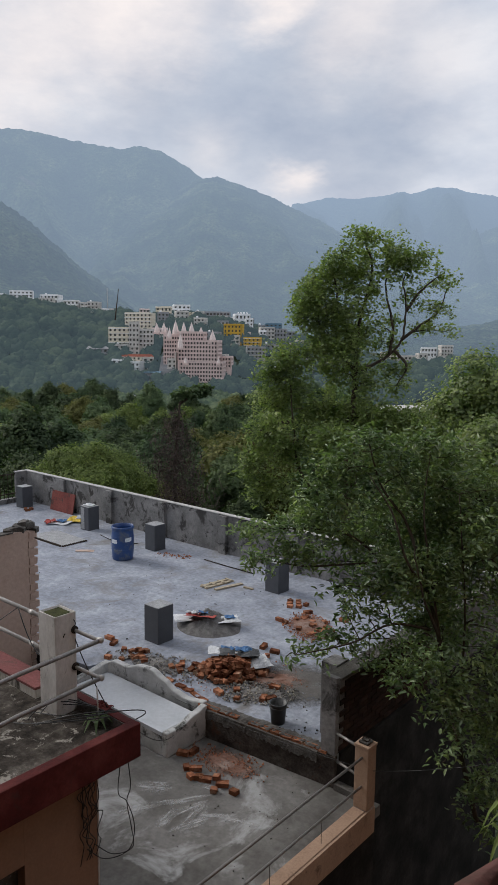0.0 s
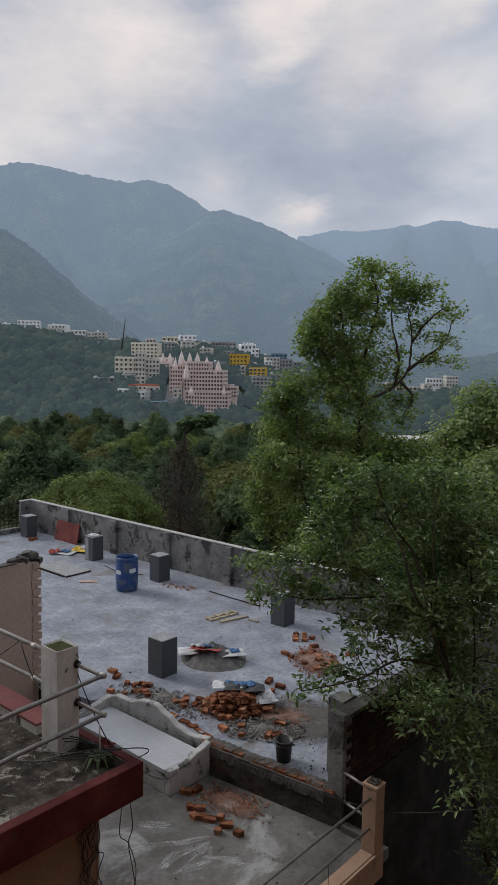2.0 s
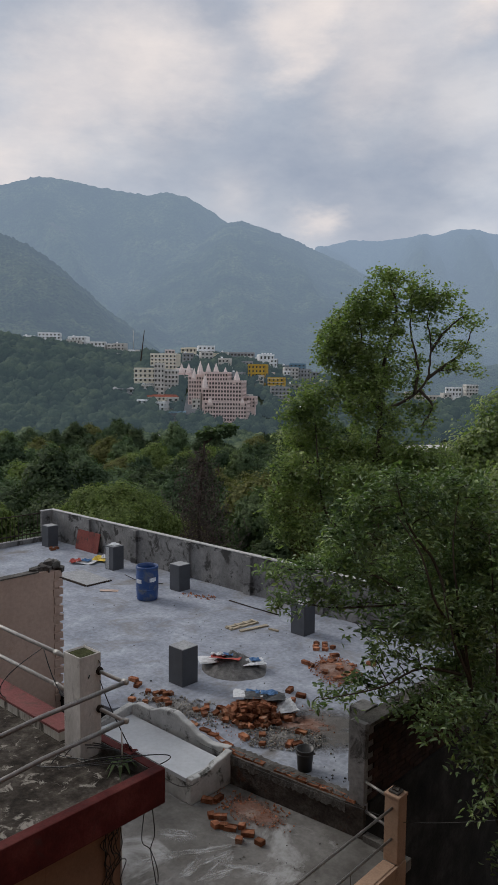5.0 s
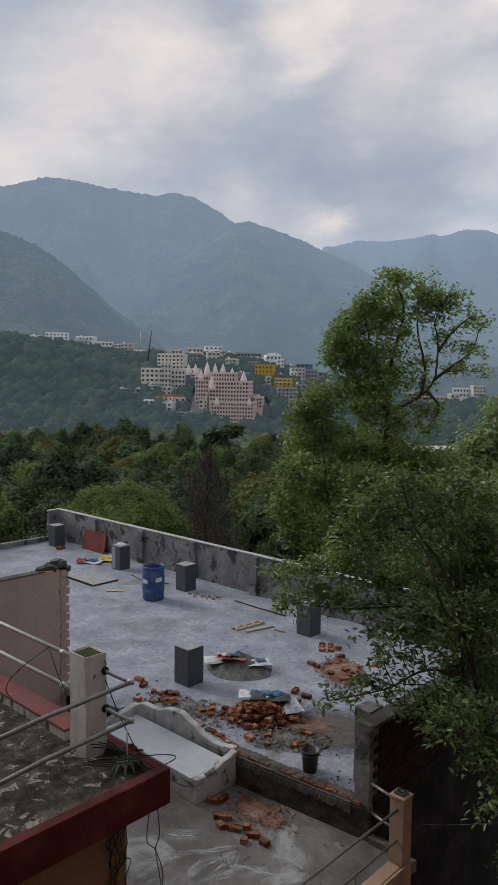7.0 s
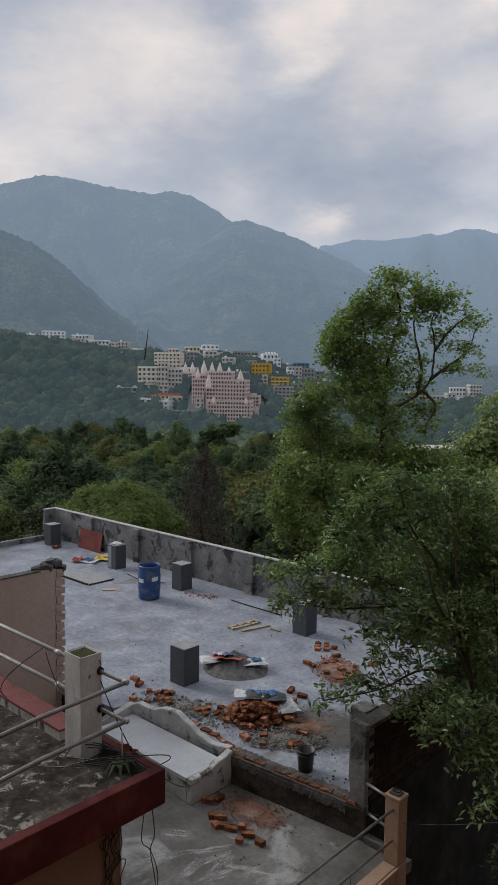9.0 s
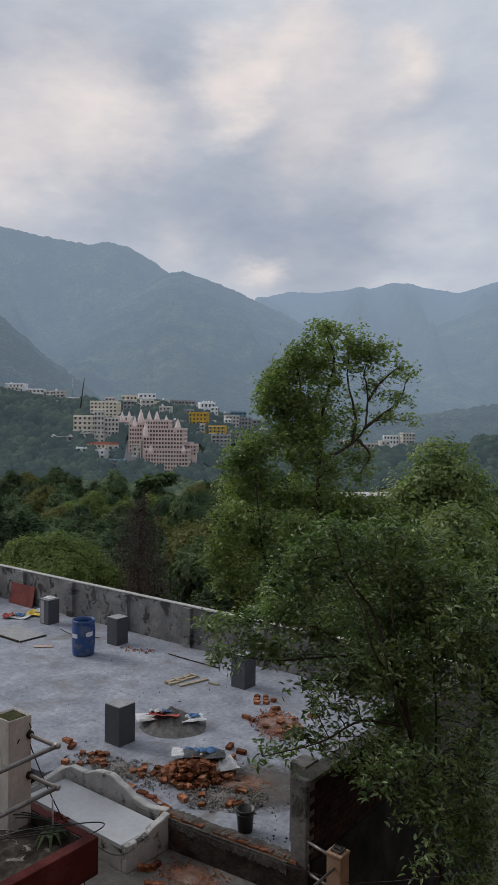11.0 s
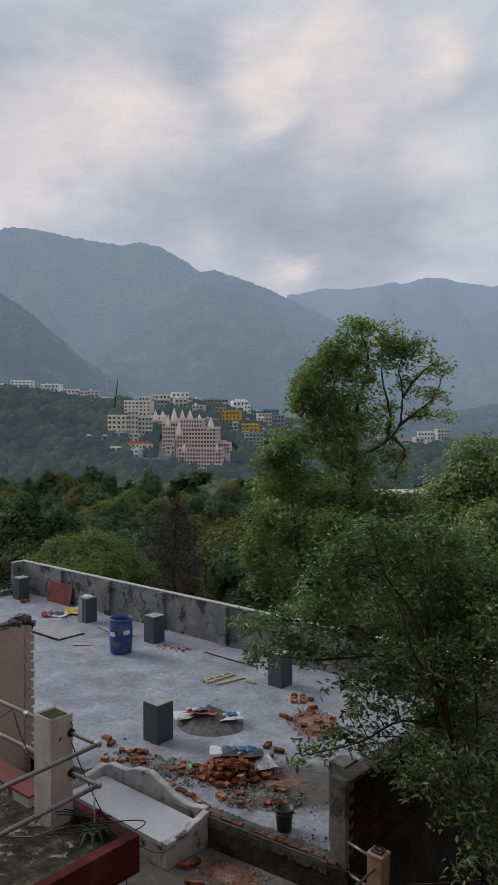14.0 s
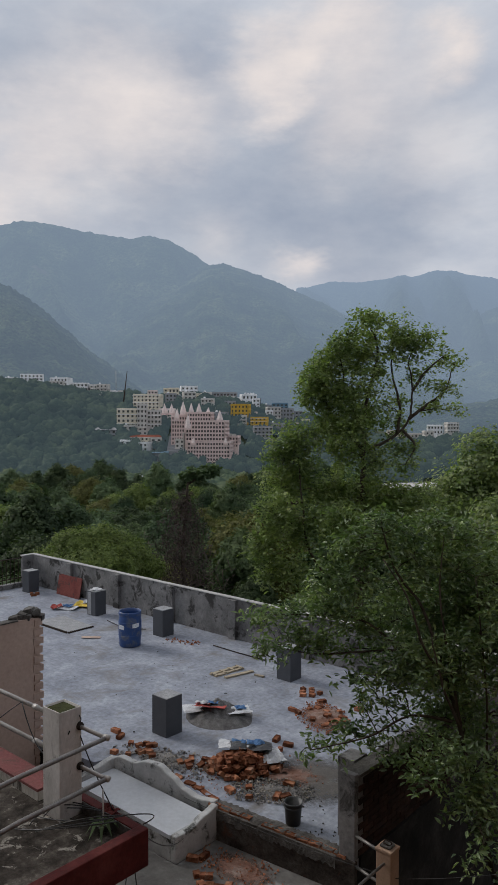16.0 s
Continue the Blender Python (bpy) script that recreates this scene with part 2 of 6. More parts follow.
M["streaked_white"] = material("rain_streaked_whitewash", [(0.34, 0.32, 0.28), (0.46, 0.44, 0.40)], scale=3, rough=0.9, fine=30, fine_amount=0.2, bump=0.3,
                               stain=(0.06, 0.055, 0.045), stain_scale=4.5, stain_cut=(0.48, 0.60), stretch=(1, 1, 0.3))
M["moss"] = material("moss", [(0.03, 0.035, 0.015), (0.07, 0.075, 0.03)], scale=12, rough=1.0, fine=60, bump=0.8)
M["dirt_roof"] = material("mossy_roof_screed", [(0.018, 0.015, 0.012), (0.05, 0.043, 0.036), (0.11, 0.10, 0.086)], scale=5.5, rough=0.95, fine=30, fine_amount=0.35, bump=0.7,
                          stain=(0.27, 0.255, 0.225), stain_scale=6.0, stain_cut=(0.57, 0.63))
M["oxide_red"] = material("red_oxide_paint", [(0.055, 0.012, 0.012), (0.082, 0.017, 0.016), (0.12, 0.032, 0.028)], scale=2.5, rough=0.7, fine=25, fine_amount=0.2, bump=0.25,
                          stain=(0.06, 0.03, 0.027), stain_scale=3, stain_cut=(0.56, 0.72))
M["faded_red"] = material("faded_red_ledge", [(0.16, 0.062, 0.06), (0.225, 0.09, 0.085)], scale=3, rough=0.9, fine=30, fine_amount=0.2, bump=0.4, stain=(0.12, 0.07, 0.06), stain_scale=5)
M["orange_wall"] = material("ochre_wall_paint", [(0.22, 0.135, 0.09), (0.27, 0.165, 0.11)], scale=1.5, rough=0.85, fine=30, fine_amount=0.08, bump=0.12)
M["peach_wall"] = material("peach_plaster", [(0.40, 0.305, 0.255), (0.47, 0.365, 0.31)], scale=0.9, rough=0.9, fine=14, fine_amount=0.1, bump=0.15, stain=(0.25, 0.15, 0.10), stain_scale=1.4, stain_cut=(0.60, 0.80))
M["peach_post"] = material("peach_post_paint", [(0.30, 0.205, 0.145), (0.38, 0.265, 0.19)], scale=3, rough=0.85, fine=30, fine_amount=0.14, bump=0.25, stain=(0.16, 0.11, 0.08), stain_scale=4, stain_cut=(0.6, 0.75))
M["pipe"] = material("galvanised_pipe", [(0.36, 0.35, 0.33), (0.48, 0.46, 0.43)], scale=9, rough=0.45, fine=50, fine_amount=0.12, bump=0.1, metal=0.35)
M["dark_pipe"] = material("dull_steel_pipe", [(0.16, 0.155, 0.15), (0.24, 0.23, 0.22)], scale=8, rough=0.45, fine=50, bump=0.1, metal=0.5)
M["iron"] = material("black_iron", [(0.02, 0.018, 0.016), (0.05, 0.035, 0.025)], scale=9, rough=0.7, bump=0.2)
M["cable"] = material("black_cable", [(0.012, 0.012, 0.012), (0.02, 0.02, 0.02)], scale=9, rough=0.5, bump=0)
M["barrel"] = material("blue_plastic", [(0.012, 0.045, 0.16), (0.018, 0.062, 0.20)], scale=3, rough=0.42, fine=30, fine_amount=0.1, bump=0.08, stain=(0.12, 0.13, 0.14), stain_scale=2.6, stain_cut=(0.52, 0.68))
M["black_plastic"] = material("dark_plastic", [(0.03, 0.033, 0.035), (0.05, 0.053, 0.055)], scale=6, rough=0.5, bump=0.1)
M["label"] = material("white_print", [(0.55, 0.58, 0.62), (0.66, 0.68, 0.70)], scale=20, rough=0.6, bump=0)
M["plywood_red"] = material("red_shuttering_ply", [(0.14, 0.04, 0.035), (0.20, 0.065, 0.055)], scale=3, rough=0.7, fine=30, fine_amount=0.25, bump=0.2, stain=(0.07, 0.045, 0.04), stain_scale=4, stain_cut=(0.54, 0.62))
M["timber"] = material("pale_timber", [(0.27, 0.23, 0.17), (0.42, 0.37, 0.28)], scale=3, rough=0.8, fine=40, stretch=(1, 6, 6), bump=0.2)
M["sand"] = material("grey_sand", [(0.085, 0.083, 0.082), (0.13, 0.128, 0.126), (0.185, 0.182, 0.18)], scale=7, rough=1.0, fine=70, fine_amount=0.3, bump=0.6)
M["brick_dust"] = material("brick_dust", [(0.15, 0.08, 0.056), (0.22, 0.13, 0.10), (0.29, 0.23, 0.20)], scale=4, rough=1.0, fine=50, fine_amount=0.35, bump=0.6)
M["gravel"] = material("grey_gravel", [(0.16, 0.155, 0.15), (0.28, 0.275, 0.265)], scale=6, rough=0.95, fine=40, bump=0.4, per_island=0.35)
M["sack_white"] = material("woven_sack", [(0.50, 0.52, 0.54), (0.60, 0.62, 0.64)], scale=6, rough=0.7, fine=60, bump=0.3)
M["sack_blue"] = material("blue_print", [(0.06, 0.14, 0.30), (0.10, 0.20, 0.36)], scale=8, rough=0.6, bump=0.2)
M["sack_red"] = material("red_print", [(0.32, 0.06, 0.05), (0.40, 0.10, 0.085)], scale=8, rough=0.6, bump=0.2)
M["sack_yellow"] = material("yellow_print", [(0.50, 0.36, 0.05), (0.60, 0.45, 0.08)], scale=8, rough=0.6, bump=0.2)
M["sheet_dark"] = material("dark_sheeting", [(0.03, 0.032, 0.035), (0.06, 0.065, 0.07)], scale=5, rough=0.5, bump=0.3)
M["bark"] = material("bark", [(0.045, 0.036, 0.027), (0.085, 0.07, 0.052)], scale=8, rough=0.95, fine=40, stretch=(1, 1, 0.25), bump=0.7)
M["leaf_near"] = material("glossy_leaf", [(0.085, 0.14, 0.066), (0.152, 0.218, 0.098), (0.25, 0.32, 0.15)], scale=2.0, rough=0.40, fine=14, fine_amount=0.15, bump=0.05, per_island=0.4, leaf=0.32)
M["leaf_tall"] = material("tall_tree_leaf", [(0.135, 0.188, 0.075), (0.20, 0.258, 0.10), (0.275, 0.325, 0.135)], scale=0.7, rough=0.55, fine=6, fine_amount=0.2, bump=0, per_island=0.35, leaf=0.42)
M["leaf_mid"] = material("wood_leaf", [(0.045, 0.076, 0.044), (0.075, 0.113, 0.060), (0.118, 0.16, 0.078)], scale=0.12, rough=0.7, fine=1.5, fine_amount=0.2, bump=0, per_island=0.25, per_object=0.3, leaf=0.22)
M["leaf_bright"] = material("young_leaf", [(0.125, 0.17, 0.055), (0.175, 0.225, 0.075)], scale=0.5, rough=0.6, fine=5, bump=0, per_island=0.25, leaf=0.3)
M["leaf_olive"] = material("olive_leaf", [(0.12, 0.13, 0.045), (0.155, 0.155, 0.06)], scale=0.4, rough=0.65, fine=5, bump=0, per_island=0.25, leaf=0.25)
M["twig"] = material("dry_creeper", [(0.062, 0.049, 0.047), (0.105, 0.083, 0.078)], scale=2, rough=1.0, fine=9, bump=0, per_island=0.3)
M["leaf_far"] = material("far_wood_leaf", [(0.035, 0.058, 0.034), (0.085, 0.12, 0.062), (0.165, 0.195, 0.09)], scale=0.10, rough=0.9, fine=0.4, fine_amount=0.2, bump=0, per_island=0.15, leaf=0.15)
M["soil"] = material("woodland_ground", [(0.028, 0.040, 0.022), (0.045, 0.058, 0.032), (0.06, 0.07, 0.042)], scale=0.05, rough=1.0, fine=0.6, fine_amount=0.35, bump=0.5, bump_dist=0.3)
M["river_sand"] = material("river_sand", [(0.42, 0.41, 0.39), (0.55, 0.54, 0.52)], scale=0.05, rough=0.95, fine=0.5)
M["glass"] = material("dark_window", [(0.035, 0.04, 0.045), (0.06, 0.065, 0.07)], scale=0.3, rough=0.25, bump=0, per_island=0.4)
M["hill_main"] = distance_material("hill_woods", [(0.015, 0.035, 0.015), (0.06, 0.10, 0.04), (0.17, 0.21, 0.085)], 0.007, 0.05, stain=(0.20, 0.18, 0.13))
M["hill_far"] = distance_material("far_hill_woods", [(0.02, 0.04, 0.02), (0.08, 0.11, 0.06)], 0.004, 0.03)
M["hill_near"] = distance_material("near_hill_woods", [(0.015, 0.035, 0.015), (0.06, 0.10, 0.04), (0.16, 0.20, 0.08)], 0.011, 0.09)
# leaf_hill and leaf_far both get haze mixed into their colour as emission
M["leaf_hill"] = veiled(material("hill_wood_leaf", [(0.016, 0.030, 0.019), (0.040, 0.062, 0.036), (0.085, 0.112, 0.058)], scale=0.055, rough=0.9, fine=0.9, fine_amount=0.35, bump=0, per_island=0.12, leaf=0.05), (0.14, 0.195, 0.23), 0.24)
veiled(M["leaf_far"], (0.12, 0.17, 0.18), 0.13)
# near-black tone: the alley's shade is painted into these walls
M["body_dark"] = material("cement_painted_shade", [(0.010, 0.0095, 0.009), (0.020, 0.0185, 0.017), (0.04, 0.037, 0.034)], scale=1.5, rough=0.95, fine=14, fine_amount=0.3, bump=0.5)
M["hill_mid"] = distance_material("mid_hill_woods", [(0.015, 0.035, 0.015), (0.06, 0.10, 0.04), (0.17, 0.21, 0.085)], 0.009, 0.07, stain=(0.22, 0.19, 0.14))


# ---- building blocks ----
def finish(name, me, mat, parent=None, label="", smooth=False):
    if mat is not None:
        for m in (mat if isinstance(mat, (list, tuple)) else [mat]):
            me.materials.append(m)
    if smooth:
        me.polygons.foreach_set("use_smooth", [True] * len(me.polygons))
    ob = new(name, me)
    if parent is not None:
        ob.parent = parent
    return tagged(ob, label=label)


def part(name, bm, mat, parent=None, label="", smooth=False):
    me = bpy.data.meshes.new(name)
    bm.to_mesh(me)
    bm.free()
    return finish(name, me, mat, parent, label, smooth)


def raw(name, verts, faces, mat, parent=None, label="", smooth=False):
    me = bpy.data.meshes.new(name)
    me.from_pydata([tuple(v) for v in verts], [], faces)
    me.update()
    return finish(name, me, mat, parent, label, smooth)


def empty(name, label, category, at=(0, 0, 0), turn=0.0, group="", kind=""):
    ob = new(name)
    ob.empty_display_size = 0.1
    ob.matrix_world = pose(*at, 0, 0, turn)
    return tagged(ob, label, category, group, kind)


def box(bm, x0, x1, y0, y1, z0, z1, bevel=0.0, turn=None):
    m = Matrix.Translation(((x0 + x1) / 2, (y0 + y1) / 2, (z0 + z1) / 2)) @ Matrix.Diagonal((x1 - x0, y1 - y0, z1 - z0, 1))
    if turn is not None:
        m = turn @ m
    got = bmesh.ops.create_cube(bm, size=1, matrix=m)
    if bevel:
        es = list({e for v in got["verts"] for e in v.link_edges})
        bmesh.ops.bevel(bm, geom=es, offset=bevel, segments=2, affect="EDGES", profile=0.6)
    return bm


def slab(name, x0, x1, y0, y1, z0, z1, mat, parent=None, label="", bevel=0.0):
    return part(name, box(bmesh.new(), x0, x1, y0, y1, z0, z1, bevel), mat, parent, label)


def prism(name, outline, z0, z1, mat, parent=None, label=""):
    """An upright prism over a ground outline."""
    n = len(outline)
    vs = [(x, y, z0) for x, y in outline] + [(x, y, z1) for x, y in outline]
    fs = [tuple(range(n - 1, -1, -1)), tuple(range(n, 2 * n))] + [(i, (i + 1) % n, n + (i + 1) % n, n + i) for i in range(n)]
    return raw(name, vs, fs, mat, parent, label)


def tube(points, radii, sides=8, caps=True):
    pts = [Vector(p) for p in points]
    n = len(pts)
    rad = radii if isinstance(radii, (list, tuple)) else [radii] * n
    vs, fs = [], []
    up = Vector((0.13, 0.31, 0.94)).normalized()
    for i, p in enumerate(pts):
        d = (pts[min(i + 1, n - 1)] - pts[max(i - 1, 0)]).normalized()
        a = d.cross(up)
        if a.length < 0.05:
            a = d.cross(Vector((1, 0, 0)))
        a.normalize()
        b = d.cross(a)
        for k in range(sides):
            t = 2 * math.pi * k / sides
            vs.append(p + (a * math.cos(t) + b * math.sin(t)) * rad[i])
    for i in range(n - 1):
        for k in range(sides):
            k2 = (k + 1) % sides
            fs.append((i * sides + k, i * sides + k2, (i + 1) * sides + k2, (i + 1) * sides + k))
    if caps:
        fs += [tuple(range(sides - 1, -1, -1)), tuple((n - 1) * sides + k for k in range(sides))]
    return vs, fs


def tubes(name, lines, mat, parent=None, label="", sides=8):
    vs, fs = [], []
    for pts, rad in lines:
        v, f = tube(pts, rad, sides)
        k = len(vs)
        vs += v
        fs += [tuple(i + k for i in q) for q in f]
    return raw(name, vs, fs, mat, parent, label, smooth=True)


def lathe(profile, sides=32):
    """A turned solid from (radius, height) pairs."""
    vs, fs = [], []
    for r, z in profile:
        for k in range(sides):
            t = 2 * math.pi * k / sides
            vs.append((r * math.cos(t), r * math.sin(t), z))
    for i in range(len(profile) - 1):
        for k in range(sides):
            k2 = (k + 1) % sides
            fs.append((i * sides + k, i * sides + k2, (i + 1) * sides + k2, (i + 1) * sides + k))
    return vs, fs


def bezier(a, b, sag, n=10, side=(0, 0, 0)):
    a, b, side = Vector(a), Vector(b), Vector(side)
    return [a.lerp(b, i / n) + (Vector((0, 0, -sag)) + side) * (4 * (i / n) * (1 - i / n)) for i in range(n + 1)]


def flowing(points, n=6):
    """A smooth line through a few points (Catmull-Rom)."""
    p = [Vector(q) for q in points]
    p = [p[0] * 2 - p[1]] + p + [p[-1] * 2 - p[-2]]
    out = []
    for i in range(1, len(p) - 2):
        for k in range(n):
            t = k / n
            a, b, c, d = p[i - 1], p[i], p[i + 1], p[i + 2]
            out.append(0.5 * (2 * b + (c - a) * t + (2 * a - 5 * b + 4 * c - d) * t * t + (3 * b - a - 3 * c + d) * t ** 3))
    return out + [p[-2]]

# ---- the ground and the far hills ----
def ground_z(right, ahead):
    """Height of the land: a bench under the houses, woods falling to the river, the town's hill beyond."""
    base = np.interp(ahead, [-400, 0, 30, 60, 100, 200, 320, 400, 440, 470], [-6, -7.5, -7.5, -12, -17.5, -26, -32, -36, -37, -35])
    u = right / np.maximum(ahead, 60)
    top = np.interp(u, [-0.7, -0.34, -0.2, -0.08, 0.0, 0.06, 0.2, 0.35, 0.7], [50, 30, 17, 21, 12, 0, -14, -12, 0])
    w = np.clip((ahead - 440) / 180, 0, 1)
    w = w * w * (3 - 2 * w)
    return base * (1 - w) + top * w


def build_ground():
    rings = np.concatenate([np.linspace(-300, 0, 4), np.linspace(10, 120, 23), np.linspace(130, 900, 60), [1000, 1300, 2000, 3200, 4700]])
    us = np.linspace(-1, 1, 81)
    vs, fs = [], []
    for a in rings:
        half = max(350.0, abs(a) * 1.2)
        for u in us:
            r = u * half
            z = float(ground_z(r, a)) + 0.8 * noise.noise((r * 0.03, a * 0.03, 0)) * (1 if a > 40 else 0)
            vs.append(valley(r, a, z))
    n = len(us)
    for i in range(len(rings) - 1):
        for j in range(n - 1):
            fs.append((i * n + j, i * n + j + 1, (i + 1) * n + j + 1, (i + 1) * n + j))
    tagged(raw("ground", vs, fs, M["soil"], smooth=True), "wooded ground falling from the houses to the river", "ground", kind="structure")


build_ground()


def hill(name, crest, depth_foot, depth_top, foot_z, mat, label, rough, seed, nu=260, nd=110):
    """A wooded range: crest is (right, height) at depth_top; spurs and gullies run down to the foot."""
    rs = [c[0] for c in crest]
    hs = [c[1] for c in crest]
    vs, fs = [], []
    for i in range(nd + 1):
        k = i / nd
        for j in range(nu + 1):
            u = rs[0] + (rs[-1] - rs[0]) * j / nu
            h = np.interp(u, rs, hs)
            d = depth_foot + (depth_top - depth_foot) * k
            right = u * d / depth_top
            spur = 0.5 - abs(noise.noise((u * 0.0021 + k * 0.55, k * 0.9, seed))) * 2.2 + 0.5 * noise.fractal((u * 0.006 + k * 0.8, k * 2.2, seed), 1.0, 2.0, 3)
            small = noise.fractal((u * 0.016, k * 6.0, seed + 3), 0.9, 2.0, 3)
            shape = k ** 1.12
            body = math.sin(math.pi * min(1, k)) ** 0.8
            z = foot_z + (h - foot_z) * shape + rough * spur * body + rough * 0.16 * small * body
            z += 8.0 * abs(noise.noise((u * 0.075, k * (depth_top - depth_foot) * 0.05, seed + 8))) * min(1, k * 4)
            z += 3.0 * noise.noise((u * 0.035, 4.0, seed)) * k + 6.0 * abs(noise.noise((u * 0.13, 9.0, seed))) * k
            vs.append(valley(right, d, z))
    n = nu + 1
    for i in range(nd):
        for j in range(nu):
            fs.append((i * n + j, i * n + j + 1, (i + 1) * n + j + 1, (i + 1) * n + j))
    # the lee side falls away
    k = len(vs)
    for j in range(n):
        p = vs[nd * n + j]
        vs.append(p + AHEAD * 500 + Vector((0, 0, -900)))
    for j in range(nu):
        fs.append((nd * n + j, nd * n + j + 1, k + j + 1, k + j))
    tagged(raw(name, vs, fs, mat, smooth=True), label, "hills", kind="structure")


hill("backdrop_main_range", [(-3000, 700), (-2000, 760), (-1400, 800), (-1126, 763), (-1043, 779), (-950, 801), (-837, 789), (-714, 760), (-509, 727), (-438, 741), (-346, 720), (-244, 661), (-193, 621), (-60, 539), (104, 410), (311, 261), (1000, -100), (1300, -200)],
     2000, 3000, -5, M["hill_main"], "steep wooded mountain slope with painted blue haze", 105, 2.0, nu=460)
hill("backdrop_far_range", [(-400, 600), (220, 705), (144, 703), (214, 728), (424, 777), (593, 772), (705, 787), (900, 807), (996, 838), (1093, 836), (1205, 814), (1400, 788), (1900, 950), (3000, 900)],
     2200, 4200, -30, M["hill_far"], "distant mountain range tinted by painted blue haze", 210, 7.0)
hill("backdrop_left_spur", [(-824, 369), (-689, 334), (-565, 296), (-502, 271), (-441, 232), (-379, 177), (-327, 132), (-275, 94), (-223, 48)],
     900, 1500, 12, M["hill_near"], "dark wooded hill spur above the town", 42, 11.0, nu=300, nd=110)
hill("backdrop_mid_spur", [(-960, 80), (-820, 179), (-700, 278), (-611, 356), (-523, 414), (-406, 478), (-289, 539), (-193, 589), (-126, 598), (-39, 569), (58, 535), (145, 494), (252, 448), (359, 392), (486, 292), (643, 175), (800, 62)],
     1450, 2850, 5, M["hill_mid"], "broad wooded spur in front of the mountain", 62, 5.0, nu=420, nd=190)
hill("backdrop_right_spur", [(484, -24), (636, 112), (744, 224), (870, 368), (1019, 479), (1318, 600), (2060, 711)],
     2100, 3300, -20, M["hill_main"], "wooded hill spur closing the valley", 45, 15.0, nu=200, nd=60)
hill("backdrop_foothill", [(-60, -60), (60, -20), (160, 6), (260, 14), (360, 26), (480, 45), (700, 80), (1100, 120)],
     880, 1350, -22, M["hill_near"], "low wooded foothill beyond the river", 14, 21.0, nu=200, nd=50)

sand = [(62, 425), (80, 418), (100, 420), (128, 424), (150, 430), (150, 452), (120, 458), (92, 452), (66, 446)]
prism("river_bank", [tuple(valley(r, a)[:2]) for r, a in sand], -38, -33.5, M["river_sand"])
tagged(bpy.data.objects["river_bank"], "pale sand bank beside the river", "river bank", kind="structure")

# ---- the terrace ----
terrace = empty("floor_terrace", "broad grey concrete roof terrace under construction", "roof terrace", kind="structure")
FRONT = [(-23.0, 6.6), (-12.0, 7.30), (-10.1, 7.50), (-10.0, 7.86), (-7.75, 7.86), (-5.28, 8.10)]
prism("slab_top", FRONT + [(-5.28, 14.32), (-23.0, 14.32)], -0.14, 0.0, M["floor"], terrace)
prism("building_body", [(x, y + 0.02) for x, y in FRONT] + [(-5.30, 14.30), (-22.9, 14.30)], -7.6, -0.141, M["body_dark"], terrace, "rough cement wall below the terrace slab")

parapet = empty("wall_far_parapet", "grey plastered parapet wall with pilasters and a pale coping", "parapet", kind="structure")
slab("wall", -22.62, -5.53, 14.20, 14.32, 0.0, 1.05, M["plaster"], parapet)
slab("coping", -22.64, -5.53, 14.185, 14.335, 1.051, 1.075, M["coping"], parapet)
for px in (-20.3, -17.85, -15.45, -13.05, -10.65, -8.25):
    slab("pilaster", px - 0.13, px + 0.13, 14.10, 14.199, 0.0, 1.03, M["plaster"], parapet)
side = empty("wall_side_parapet", "short grey return of the parapet", "parapet", kind="structure")
slab("wall", -22.62, -22.50, 13.80, 14.199, 0.0, 1.05, M["plaster"], side)
slab("coping", -22.64, -22.49, 13.79, 14.184, 1.051, 1.075, M["coping"], side)
slab("kerb", -22.64, -22.46, 6.7, 13.79, 0.0, 0.16, M["plaster"], side)

railing = empty("iron_railing", "thin black iron railing on a low concrete kerb", "railing")
for z in (0.30, 0.98):
    slab("rail", -22.57, -22.54, 7.0, 13.79, z, z + 0.03, M["iron"], railing)
for i in range(45):
    y = 7.05 + i * 0.15
    part("bar", box(bmesh.new(), -22.563, -22.547, y, y + 0.016, 0.16, 0.985), M["iron"], railing)

right_wall = empty("wall_right_parapet", "unplastered brick parapet with a grey cement end pillar", "parapet", kind="structure")
slab("end_pillar", -5.53, -5.285, 8.06, 8.15, -0.10, 1.13, M["plaster"], right_wall, bevel=0.012)
slab("inner_pier", -5.80, -5.535, 8.42, 8.75, 0.0, 1.12, M["plaster"], right_wall, bevel=0.01)
slab("wall", -5.52, -5.30, 8.152, 14.30, 0.0, 1.06, M["mortar"], right_wall)
slab("coping", -5.53, -5.285, 8.152, 14.31, 1.061, 1.10, M["rough_cement"], right_wall)
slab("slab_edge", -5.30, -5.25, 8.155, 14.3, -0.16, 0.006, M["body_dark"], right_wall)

# low front edge: one course of bricks in a rough cement bed
edge = empty("front_edge", "broken brick course in rough cement along the terrace edge", "kerb", kind="structure")


def edge_y(x):
    return float(np.interp(x, [p[0] for p in FRONT], [p[1] for p in FRONT]))


